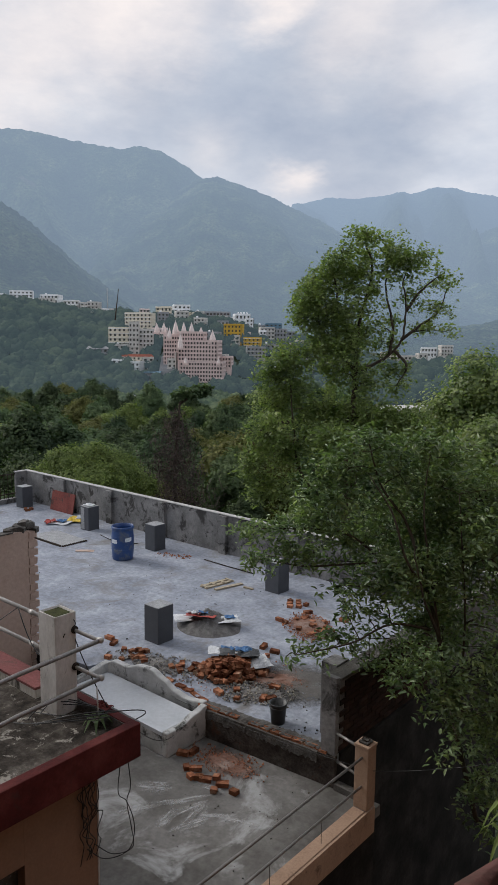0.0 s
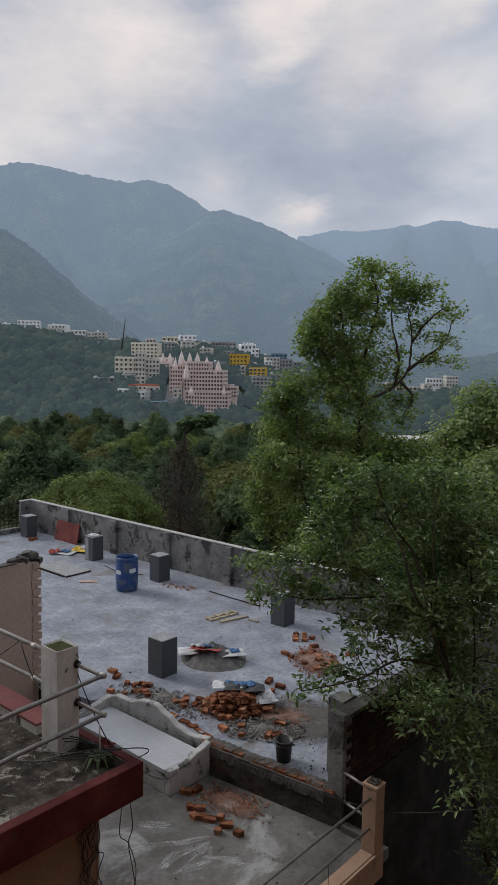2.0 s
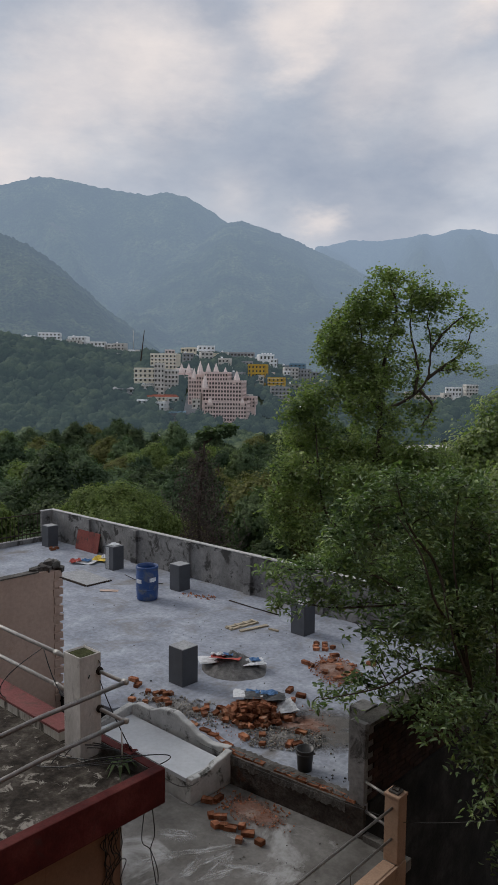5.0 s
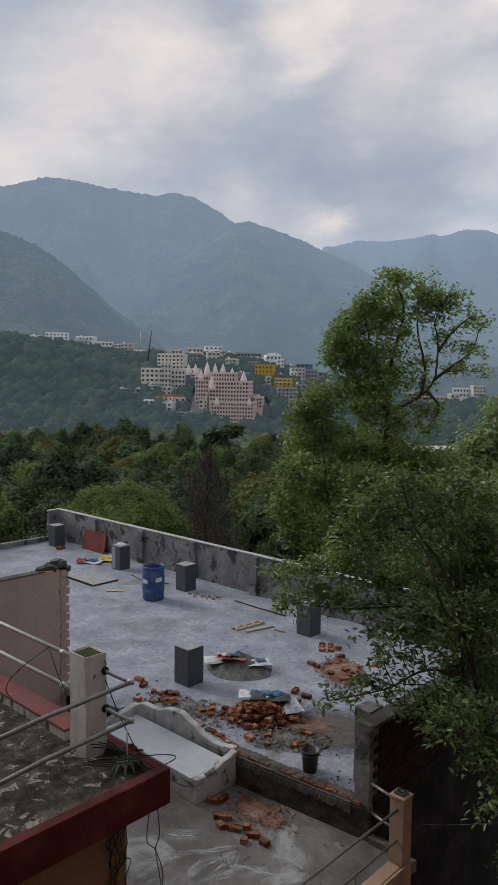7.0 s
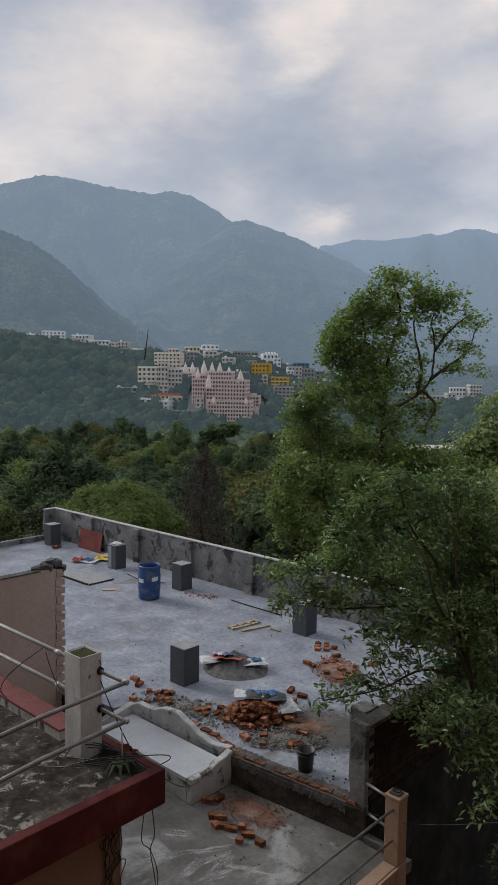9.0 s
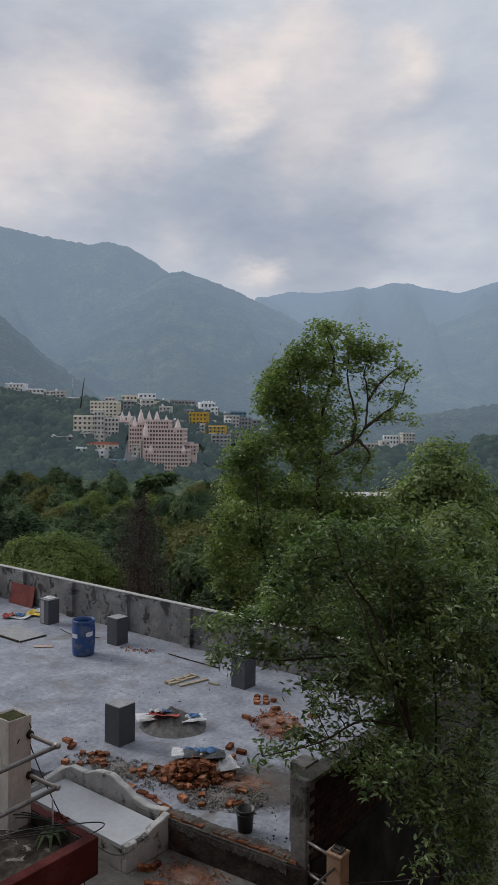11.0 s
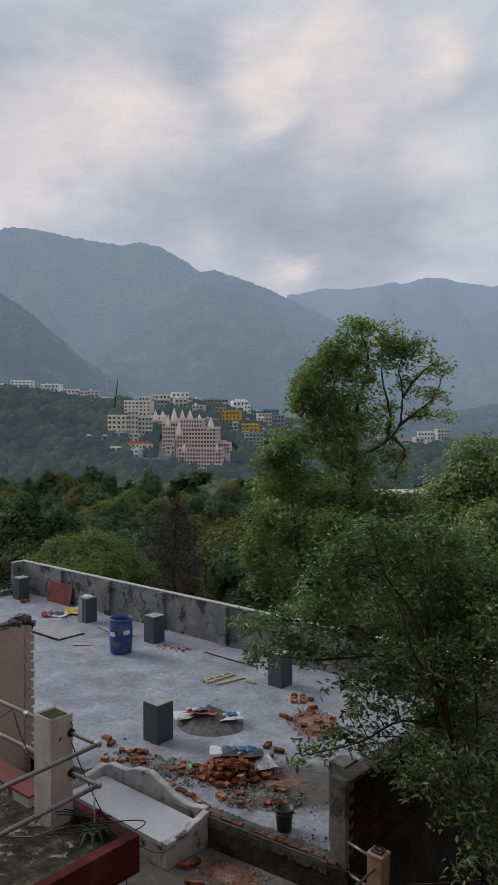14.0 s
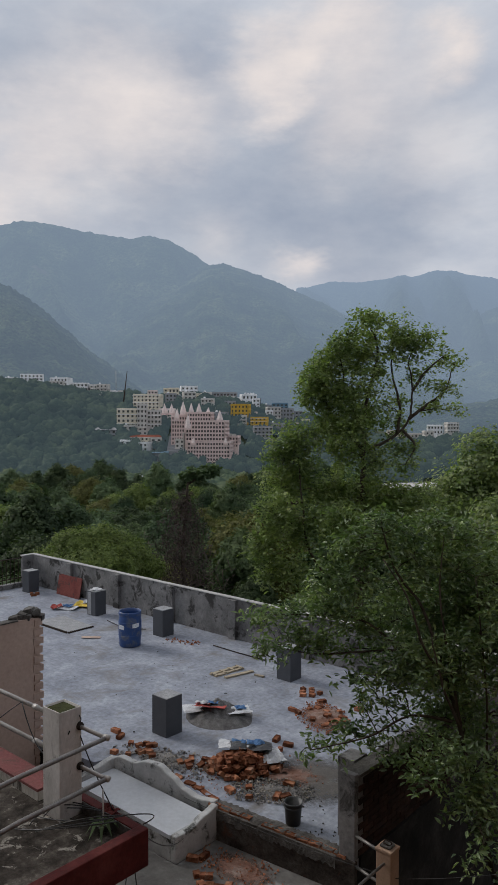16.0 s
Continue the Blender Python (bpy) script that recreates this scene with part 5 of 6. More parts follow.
def wood(tree, foot, fork, blobs, tips, r_trunk, seed, twigs=3, lean=0.0):
    """Trunk, limbs to each mass of leaves, and twigs to some of the sprigs."""
    rg = random.Random(seed)
    fork = Vector(fork)
    pts, rad = limb(foot, fork, r_trunk, r_trunk * 0.6, seed, 10, 0.08)
    tubes("trunk", [(pts, rad)], M["bark"], tree, sides=10)
    centres = [valley(b[0], b[1], b[2] - b[4] * 0.2) for b in blobs]
    lines = []
    for i, c in enumerate(centres):
        near = [o for o in centres if (o - fork).length < (c - fork).length * 0.86 and (o - c).length < (c - fork).length * 0.8]
        start = min(near, key=lambda o: (o - c).length) if near else fork
        big = 0.55 if start is fork else 0.3
        big *= min(1.0, blobs[i][3] / (0.9 if r_trunk < 0.2 else 1.2))
        lines.append(limb(start, c, r_trunk * big, r_trunk * 0.09, seed + i * 3.1))
    for ln in lines:
        tubes("limb", [ln], M["bark"], tree, sides=7)
    lines = []
    step = max(1, len(tips) // (len(centres) * twigs * 4))
    for t in tips[::step]:
        c = min(centres, key=lambda o: (o - t).length)
        lines.append(limb(c, t, r_trunk * 0.07, 0.004, rg.random() * 50, 4, 0.2))
    tagged(tubes("twig_spray", lines, M["bark"], tree, sides=4), kind="stuff")


def grown(tree, skeleton, blobs, tips, radius, seed, twigs):
    """Limbs along a skeleton, a branch from it into each mass of leaves, and twigs out to the sprigs."""
    rg = random.Random(seed)
    nodes = []
    for i, line in enumerate(skeleton):
        pts = flowing([valley(*p) for p in line], 5)
        n = len(pts)
        r0 = radius * (1.0 if i == 0 else 0.5)
        rad = [r0 * (1 - 0.82 * k / (n - 1)) + 0.004 for k in range(n)]
        pts = [p + Vector((noise.noise((k * 0.6, i, seed)), noise.noise((k * 0.6, i, seed + 4)), 0)) * radius * 0.5 for k, p in enumerate(pts)]
        tubes("trunk" if i == 0 else "limb", [(pts, rad)], M["bark"], tree, sides=8)
        nodes += list(zip(pts, rad))
    for i, b in enumerate(blobs):
        c = valley(b[0], b[1], b[2])
        p, r = min(nodes, key=lambda o: (o[0] - c).length + (0.6 if o[0].z > c.z else 0))
        pts, rad = limb(p, c, min(r * 0.6, radius * 0.28), 0.007, seed + i * 1.7, 6, 0.3)
        tubes("branch", [(pts, rad)], M["bark"], tree, sides=6)
        nodes += list(zip(pts[2:], rad[2:]))
    keep = [t for t in tips if rg.random() < twigs / max(1, len(tips))]
    spots = np.array([o[0] for o in nodes])
    lines = []
    for t in keep:
        p = nodes[int(np.argmin(((spots - np.array(t)) ** 2).sum(1)))][0]
        lines.append(limb(p, t, radius * 0.045 + 0.003, 0.003, rg.random() * 50, 4, 0.3))
    tagged(tubes("twig_spray", lines, M["bark"], tree, sides=4), kind="stuff")


# broad-leaved tree beside the terrace: full masses above, thin sprays below
NEAR_FULL = [
    (1.78, 10.62, 4.35, 0.27, 0.16), (1.36, 10.29, 4.17, 0.26, 0.21), (2.09, 10.8, 4.22, 0.33, 0.22), (2.55, 10.44, 4.28, 0.37, 0.2), (3.07, 10.94, 4.07, 0.3, 0.3), (1.22, 10.38, 3.91, 0.3, 0.2),
    (1.69, 10.63, 3.85, 0.37, 0.28), (2.2, 10.48, 3.83, 0.37, 0.31), (2.79, 10.65, 3.67, 0.43, 0.38), (1, 10.26, 3.55, 0.3, 0.24), (1.42, 10.24, 3.51, 0.34, 0.25), (2, 10.74, 3.32, 0.32, 0.3),
    (0.83, 10.73, 3.16, 0.26, 0.19), (0.43, 10.5, 3.03, 0.31, 0.13), (0.05, 10.81, 2.91, 0.22, 0.09), (1, 10.17, 3.12, 0.3, 0.2), (0.61, 10.64, 2.67, 0.31, 0.14), (0.16, 9.99, 2.74, 0.22, 0.1),
    (1.01, 10.71, 2.57, 0.32, 0.19), (1.45, 10.51, 2.93, 0.31, 0.26), (1.8, 10.48, 2.9, 0.28, 0.26), (2.31, 10.82, 2.88, 0.33, 0.33), (2.71, 10.66, 2.93, 0.39, 0.44), (3.1, 10.7, 3.04, 0.27, 0.53),
    (1.9, 9.81, 2.65, 0.32, 0.19), (1.89, 9.96, 2.25, 0.25, 0.23), (2.31, 9.81, 2.58, 0.36, 0.31), (2.74, 9.86, 2.47, 0.37, 0.42), (1.56, 9.85, 2.36, 0.23, 0.18), (2.84, 10.13, 1.61, 0.35, 0.44),
    (2.27, 9.07, 1.59, 0.26, 0.26), (2.65, 9.04, 1.42, 0.27, 0.35), (2.71, 8.83, 0.98, 0.2, 0.32),
]
NEAR_THIN = [
    (0.34, 10.53, 2.39, 0.17, 0.06), (1.57, 10.66, 2.46, 0.3, 0.14), (1.31, 10.3, 2.21, 0.21, 0.15), (1.34, 9.72, 2.06, 0.2, 0.26), (1.21, 9.84, 1.67, 0.26, 0.16), (0.86, 9.81, 1.46, 0.26, 0.1),
    (0.55, 9.13, 1.65, 0.13, 0.05), (1.48, 9.88, 1.57, 0.21, 0.19), (1.72, 9.82, 1.92, 0.24, 0.24), (2.01, 9.8, 1.62, 0.23, 0.28), (1.71, 9.64, 1.4, 0.25, 0.1), (2.4, 10.05, 1.74, 0.3, 0.39),
    (2, 9.31, 1.34, 0.23, 0.23), (2.51, 8.98, 1.07, 0.31, 0.12), (2.52, 8.33, 0.83, 0.14, 0.21), (2.46, 8.5, 0.56, 0.11, 0.09), (2.03, 8.78, 1.4, 0.16, 0.09),
]
NEAR_BACK = [(3.5, 9.8, 2.9, 0.7, 0.9), (3.5, 9.4, 1.2, 0.6, 0.9), (3.4, 9.2, 0.0, 0.5, 0.8), (3.4, 10.6, 3.4, 0.8, 0.8), (2.6, 11.0, 2.6, 0.9, 0.8), (2.9, 10.6, 1.5, 0.6, 0.8)]
tree = empty("broadleaf_tree", "dense broad-leaved tree with glossy leaves beside the terrace", "tree")
pts, tips = sprigs(NEAR_FULL + NEAR_BACK, 38, (8, 13), 0.17, 3, hollow=0.3, gap=0.16)
pts2, tips2 = sprigs(NEAR_THIN, 26, (7, 11), 0.14, 4, hollow=0.15, gap=0.16)
leaf_mesh("crown", np.concatenate([pts, pts2]), 0.098, 5, M["leaf_near"], tree, aspect=0.20, droop=0.12)
grown(tree, [
        [(3.31, 9.6, -0.99), (2.98, 9.7, 0.3), (2.77, 9.8, 1.32), (2.58, 10, 2.2), (2.27, 10.2, 3.16), (1.93, 10.4, 3.65), (1.74, 10.5, 4.28)],
        [(2.77, 9.8, 1.32), (2.57, 9.8, 2.38), (2.46, 10, 3.37), (2.58, 10.3, 4.22)],
        [(2.58, 10, 2.2), (2.03, 10.2, 2.55), (1.42, 10.4, 2.49), (0.83, 10.5, 2.43), (0.28, 10.6, 2.49)],
        [(2.98, 9.7, 0.3), (3.05, 9.8, 1.86), (2.93, 10, 3.64)],
        [(2.65, 9.8, 1.74), (2.01, 9.7, 1.87), (1.44, 9.6, 1.63), (0.68, 9.6, 1.45)],
        [(2.03, 10.2, 2.55), (1.41, 10.4, 2.97), (0.71, 10.5, 2.99), (0.1, 10.6, 2.96)],
        [(2.58, 10, 2.2), (2.16, 9.6, 2.8), (1.96, 9.7, 3.43), (1.67, 9.9, 3.9)],
        [(2.65, 9.6, 1.72), (2.37, 9.5, 2.37), (2.23, 9.5, 2.98)],
], NEAR_FULL + NEAR_THIN + NEAR_BACK, tips + tips2, 0.036, 8, 700)

# tall tree behind the parapet: leafy masses, and an open crown where the sky shows through
TALL_FULL = [
    (3.4, 23.34, 8.91, 0.51, 0.31), (2.6, 23.58, 8.14, 0.46, 0.36), (3.34, 24.48, 7.93, 0.8, 0.64), (2.27, 24.13, 7.53, 0.57, 0.52), (1.8, 23.35, 7.07, 0.52, 0.5), (1.65, 23.89, 6.48, 0.43, 0.62),
    (2.48, 23.97, 6.54, 0.83, 0.72), (3.23, 23.46, 6.74, 0.66, 0.71), (3.8, 24.38, 5.94, 0.69, 0.58), (2.95, 23.38, 5.62, 0.66, 0.61), (2.28, 23.83, 5.66, 0.51, 0.36), (4.8, 24.03, 8.21, 0.63, 0.51),
    (1.26, 23.89, 5.18, 0.62, 0.56), (0.87, 24.14, 4.54, 0.73, 0.57), (1.53, 24.38, 4.11, 0.42, 0.52), (3.14, 24.73, 4.65, 0.64, 0.75), (3.73, 23.65, 4.4, 0.46, 0.57), (2.37, 24.24, 3.5, 0.73, 0.58),
    (3.44, 24.31, 3.3, 0.85, 0.58), (4.38, 23.67, 3.32, 0.73, 0.47), (5.1, 23.2, 3.13, 0.82, 0.46), (0.91, 24.76, 3.43, 0.66, 0.75), (0.54, 22.88, 2.79, 0.61, 0.69), (0.17, 22.9, 1.91, 0.46, 0.5),
    (1.06, 23.83, 2.25, 0.57, 0.77), (0.41, 23.34, 1.01, 0.43, 0.45), (1.06, 23.15, 0.9, 0.61, 0.66), (1.82, 23.64, 2.61, 0.51, 0.77), (2.52, 22.45, 2.68, 0.68, 0.63), (-0.22, 23.53, 1.77, 0.2, 0.25),
]
TALL_OPEN = [
    (4.33, 23.8, 8.73, 0.64, 0.51), (5.25, 23.35, 8.39, 0.59, 0.34), (6.1, 24.26, 7.78, 0.62, 0.55), (6.61, 24.69, 7.56, 0.31, 0.28), (3.93, 23.53, 7.3, 0.65, 0.65), (5.28, 24.21, 7.2, 0.54, 0.52),
    (5.89, 23.68, 6.77, 0.56, 0.4), (6.56, 24.39, 6.08, 0.25, 0.35), (5.56, 24.36, 6.28, 0.44, 0.25), (4.17, 23.55, 6.14, 0.34, 0.37), (4.57, 24.53, 5.64, 0.55, 0.35), (4.59, 24.25, 4.8, 0.61, 0.61),
    (5.07, 24.29, 4.81, 0.33, 0.61), (4.93, 24.51, 4.21, 0.41, 0.36), (1.99, 23.89, 5.19, 0.39, 0.33), (2.46, 24.41, 4.87, 0.54, 0.47), (3.86, 24.61, 8.57, 0.48, 0.41), (3.01, 23.36, 8.52, 0.32, 0.32),
    (4.76, 24.56, 6.38, 0.34, 0.34), (5.85, 23.83, 6.17, 0.38, 0.19),
]
tall = empty("tall_tree", "tall tree with an open uneven crown behind the parapet", "tree")
pts, tips = sprigs(TALL_FULL, 33, (9, 15), 0.24, 13, hollow=0.25, gap=0.22)
pts2, tips2 = sprigs(TALL_OPEN, 13, (7, 12), 0.18, 14, hollow=0.1, gap=0.2)
leaf_mesh("crown", np.concatenate([pts, pts2]), 0.125, 15, M["leaf_tall"], tall, aspect=0.30, droop=0.2, simple=True)
grown(tall, [
        [(3.59, 24, 0.35), (3.44, 24, 2.48), (3.44, 24, 3.96), (3.45, 24, 5.31), (3.57, 24, 6.45), (3.89, 24, 7.89), (3.65, 24, 8.8)],
        [(3.42, 24, 4.69), (4.08, 24, 4.99), (4.53, 24, 5.28), (4.91, 24, 5.77), (5.02, 24, 6.68), (4.91, 24, 7.7), (5.3, 24, 8.41)],
        [(4.91, 24, 5.77), (5.48, 24, 6.22), (6.07, 24, 6.69), (6.3, 24, 7.4)],
        [(5.02, 24, 6.68), (5.44, 24, 7.29), (6.03, 24, 7.81)],
        [(4.53, 24, 5.28), (4.62, 24, 6.16), (4.36, 24, 7.28), (4.37, 24, 8.6)],
        [(3.45, 24, 5.31), (2.89, 24, 6.65), (2.65, 24, 7.98)],
        [(3.42, 24, 4.79), (2.5, 24, 5.82), (1.85, 24, 6.95)],
        [(2.97, 24, -0.2), (1.77, 24, 1.38), (1.47, 24, 3.08), (1.29, 24, 5.08)],
        [(1.47, 24, 3.08), (0.58, 24, 2.86), (-0.14, 24, 1.78)],
        [(4.68, 24, 5.43), (5.11, 24, 4.92), (4.82, 24, 4.29)],
], TALL_FULL + TALL_OPEN, tips + tips2, 0.11, 18, 900)
tubes("stem", [limb(valley(3.0, 24.2, -9.0), valley(*TALL_FULL[18][:3]), 0.24, 0.16, 2, 8, 0.06)], M["bark"], tall, sides=9)

# yellow-green bush and low trees right behind the parapet
BUSH = [(-9.1, 38, -0.8, 1.31, 0.81), (-7.33, 38, -1.02, 1.31, 0.81), (-8.16, 37, -1.64, 2.27, 0.9), (-6.16, 38, -1.66, 0.87, 0.73), (-8.5, 37, -2.8, 2.4, 1.2), (-9.9, 38, -0.7, 0.6, 0.5), (-7.9, 38, -0.3, 0.7, 0.5), (-5.4, 38, -1.9, 0.6, 0.5), (-10.6, 38, -1.5, 0.8, 0.6)]
bush = empty("yellow_green_tree", "small yellow-green tree behind the parapet", "tree")
pts, tips = sprigs(BUSH, 40, (18, 26), 0.32, 33, hollow=0.4, gap=0.2)
leaf_mesh("crown", pts, 0.115, 35, M["leaf_bright"], bush, aspect=0.36, droop=0.2, simple=True, normals=np.concatenate(NORMALS))
wood(bush, valley(-8.0, 38, -10.0), valley(-8.0, 38, -4.0), BUSH, tips, 0.18, 38)
SIDE = [(9.41, 30, 3.82, 1.26, 1.38), (8.32, 30, 2.65, 1.38, 1.15), (8.66, 26, 2.0, 1.0, 1.0), (10.2, 30, 2.8, 1.3, 1.3), (9.6, 29, 1.2, 1.8, 1.5)]
sidet = empty("leaning_tree", "light green tree growing past the broad-leaved tree", "tree")
pts, tips = sprigs(SIDE, 22, (12, 20), 0.35, 43, hollow=0.4, gap=0.25)
leaf_mesh("crown", pts, 0.16, 45, M["leaf_tall"], sidet, aspect=0.36, droop=0.3, simple=True, normals=np.concatenate(NORMALS))
wood(sidet, valley(9.5, 30, -9.0), valley(9.3, 30, -0.5), SIDE, tips, 0.2, 48)

# dead trunk wrapped in brown creeper, a green tuft on top
dead = empty("creeper_tree", "dead tree wrapped in brown dry creeper with a green top", "tree")
rg = random.Random(77)
foot = valley(-4.3, 42, -11.0)
tubes("trunk", [limb(foot, valley(-3.9, 42, 2.4), 0.22, 0.06, 4, 10, 0.05)], M["bark"], dead, sides=8)
lines = []
for i in range(900):
    k = rg.random() ** 0.8
    z = 1.9 - 7.5 * k
    w = 0.45 + 3.0 * k ** 0.85
    a = valley(-4.1 - 0.35 * k + rg.gauss(0, 0.5) * w, 42 + rg.gauss(0, 0.5) * w, z)
    b = a + Vector((rg.uniform(-0.7, 0.7), rg.uniform(-0.7, 0.7), rg.uniform(-1.6, 0.4))) * (0.5 + 0.6 * k)
    lines.append(limb(a, b, 0.020, 0.008, i * 0.37, 5, 0.5))
tubes("creeper", lines, M["twig"], dead, "matted dry brown creeper", sides=3)
rgn = np.random.default_rng(79)
core = []
for i in range(4200):
    k = rgn.random() ** 0.7
    w = 0.4 + 2.6 * k
    core.append(np.array(valley(-4.1 - 0.35 * k + rgn.normal() * 0.42 * w, 42 + rgn.normal() * 0.4 * w, 1.7 - 7.5 * k)))
leaf_mesh("dry_leaves", np.array(core), 0.26, 80, M["twig"], dead, aspect=0.10, simple=True)
TUFT = [(-3.06, 42, 2.75, 0.75, 0.26), (-2.5, 42, 2.9, 0.4, 0.22), (-4.0, 42, 2.55, 0.4, 0.2)]
pts, tips = sprigs(TUFT, 30, (8, 14), 0.2, 81, hollow=0.2)
leaf_mesh("green_tuft", pts, 0.20, 82, M["leaf_mid"], dead, aspect=0.36, simple=True)
tubes("top_branch", [limb(valley(-3.9, 42, 2.0), valley(b[0], b[1], b[2]), 0.06, 0.02, 3 + i) for i, b in enumerate(TUFT)], M["bark"], dead, sides=5)


# woods on the slope: five grown trees, each copied with its own turn and size
def wood_tree(name, label, seed, mat, height=8.0, width=3.2):
    rg = np.random.default_rng(seed)
    ob = empty(name, label, "tree", group="trees on the slope")
    blobs = []
    for i in range(9):
        a = i * 2.4
        r = width * 0.62 * math.sqrt(i / 9)
        blobs.append((r * math.cos(a), r * math.sin(a), height * (0.86 - 0.40 * (r / width) ** 1.3 - 0.12 * rg.random()), width * rg.uniform(0.30, 0.46), height * rg.uniform(0.10, 0.17)))
    for i in range(5):
        a = i * 1.3
        blobs.append((width * 0.7 * math.cos(a), width * 0.7 * math.sin(a), height * 0.36, width * 0.4, height * 0.14))
    pts, _ = sprigs(blobs, 6.0, (18, 30), 0.45, seed, hollow=0.45, gap=0.15)
    leaf_mesh("crown", pts, 0.25, seed + 1, mat, ob, aspect=0.36, droop=0.2, simple=True, normals=np.concatenate(NORMALS))
    lines = [([Vector((0, 0, -3)), Vector((0.1, 0, height * 0.3)), Vector((0, 0.1, height * 0.6))], [0.22, 0.17, 0.1])]
    tubes("trunk", lines, M["bark"], ob, sides=7)
    tubes("branch_fork", [limb((0, 0, height * 0.35), valley(b[0], b[1], b[2]), 0.09, 0.02, seed + i) for i, b in enumerate(blobs)], M["bark"], ob, sides=5)
    return ob


kinds = [wood_tree("slope_tree", "rounded dark green tree on the wooded slope", 101, M["leaf_mid"]),
         wood_tree("slope_tree", "rounded dark green tree on the wooded slope", 111, M["leaf_mid"], 9.5, 3.0),
         wood_tree("slope_tree", "spreading green tree on the wooded slope", 121, M["leaf_mid"], 7.0, 3.8),
         wood_tree("slope_tree", "light green tree on the wooded slope", 131, M["leaf_bright"], 8.0, 3.2),
         wood_tree("slope_tree", "olive brown tree on the wooded slope", 141, M["leaf_olive"], 8.5, 3.3)]
rg = random.Random(55)
spots = []
first = set()
tries = 0
while len(spots) < 292 and tries < 20000:
    tries += 1
    a = 34 + 270 * rg.random() ** 0.85
    r = rg.uniform(-0.42, 0.42) * a
    if any((r - x) ** 2 + (a - y) ** 2 < (2.6 + a * 0.024) ** 2 for x, y in spots):
        continue
    if a < 46 and -12 < r < 2:
        continue
    if a > 225 and 0.12 < r / a < 0.33:
        continue
    spots.append((r, a))
for i, (r, a) in enumerate(spots):
    k = rg.choices((0, 1, 2, 3, 4), (5, 4, 5, 2.6, 2.4))[0]
    s = rg.uniform(0.8, 1.2) * (0.8 if a < 60 else 1.3 + max(0, a - 110) * 0.004)
    m = Matrix.Translation(valley(r, a, float(ground_z(r, a)) - 0.5)) @ pose(0, 0, 0, 0, 0, rg.uniform(0, 360)) @ Matrix.Diagonal((s, s, s * rg.uniform(0.85, 1.1), 1))
    if k not in first:
        first.add(k)
        kinds[k].matrix_world = m
        continue
    c = copy_thing(kinds[k], m)
    c.matrix_world = m

# far woods, out of reach of counting
rgn = np.random.default_rng(91)
P, N, DOMES = [], [], []


def canopy(name, label, mat):
    """The closed inside of far crowns: uneven lobed domes under the outer leaves."""
    vs, fs = [], []
    for c, s, seed in DOMES:
        k0 = len(vs)
        for i in range(5):
            t = -0.75 + (0.5 * math.pi + 0.7) * i / 4.2
            for j in range(9):
                p = 2 * math.pi * j / 9
                d = Vector((math.cos(t) * math.cos(p), math.cos(t) * math.sin(p), math.sin(t) * 1.1 - 0.12))
                vs.append(c + d * s * (0.80 + 0.40 * noise.noise(d * 2.1 + Vector((seed, 0, 0)))))
        for i in range(4):
            for j in range(9):
                j2 = (j + 1) % 9
                fs.append((k0 + i * 9 + j, k0 + i * 9 + j2, k0 + i * 9 + 9 + j2, k0 + i * 9 + 9 + j))
        fs.append(tuple(k0 + 36 + j for j in range(9)))
    DOMES.clear()
    tagged(raw(name, vs, fs, mat, smooth=True), label, "woods", kind="stuff")


def far_trees(n, a0, a1, u0, u1, quads, size, keep=None):
    for i in range(n):
        a = math.sqrt(a0 * a0 + (a1 * a1 - a0 * a0) * rgn.random())
        u = rgn.uniform(u0, u1)
        r = u * a
        if keep and not keep(u, a):
            continue
        z = float(ground_z(r, a))
        s = size * rgn.uniform(0.65, 1.35)
        d = rgn.normal(size=(quads, 3))
        d /= np.linalg.norm(d, axis=1, keepdims=True)
        d[:, 2] = np.abs(d[:, 2]) * 1.1 - 0.15
        d *= (0.72 + 0.33 * rgn.random((quads, 1)))
        c = np.array(valley(r, a, z + s * 0.75))
        P.append(c + d * s)
        DOMES.append((Vector(c), s, i * 1.37 + a))
        N.append(d + np.array([0, 0, 0.25]))


far_trees(1500, 190, 330, -0.46, 0.46, 170, 4.2, lambda u, a: not (a > 235 and 0.12 < u < 0.33))
far_trees(1500, 330, 455, -0.44, 0.44, 90, 5.0, lambda u, a: not (0.12 < u < 0.34))
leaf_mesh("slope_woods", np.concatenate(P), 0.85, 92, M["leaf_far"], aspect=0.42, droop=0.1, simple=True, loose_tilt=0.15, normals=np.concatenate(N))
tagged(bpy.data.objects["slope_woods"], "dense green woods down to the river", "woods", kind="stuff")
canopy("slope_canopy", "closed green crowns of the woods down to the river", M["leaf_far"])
P, N = [], []
far_trees(3000, 455, 760, -0.46, -0.16, 70, 5.6, lambda u, a: not (a > 640 and -0.33 < u < -0.18))
far_trees(1300, 455, 700, -0.17, 0.08, 50, 3.9)
far_trees(2400, 460, 900, 0.06, 0.46, 60, 5.6, lambda u, a: not (a > 585 and 0.13 < u < 0.36))
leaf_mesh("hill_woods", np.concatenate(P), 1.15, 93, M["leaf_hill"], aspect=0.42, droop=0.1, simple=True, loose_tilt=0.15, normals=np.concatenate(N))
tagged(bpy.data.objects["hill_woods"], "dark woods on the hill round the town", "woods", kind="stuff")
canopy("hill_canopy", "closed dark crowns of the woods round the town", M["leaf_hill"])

# a young plant with long pale-edged leaves by the viewpoint
young = empty("long_leaved_plant", "plant with long yellow-green leaves below the balcony", "plant", tuple(valley(2.62, 6.6, 0.78)))
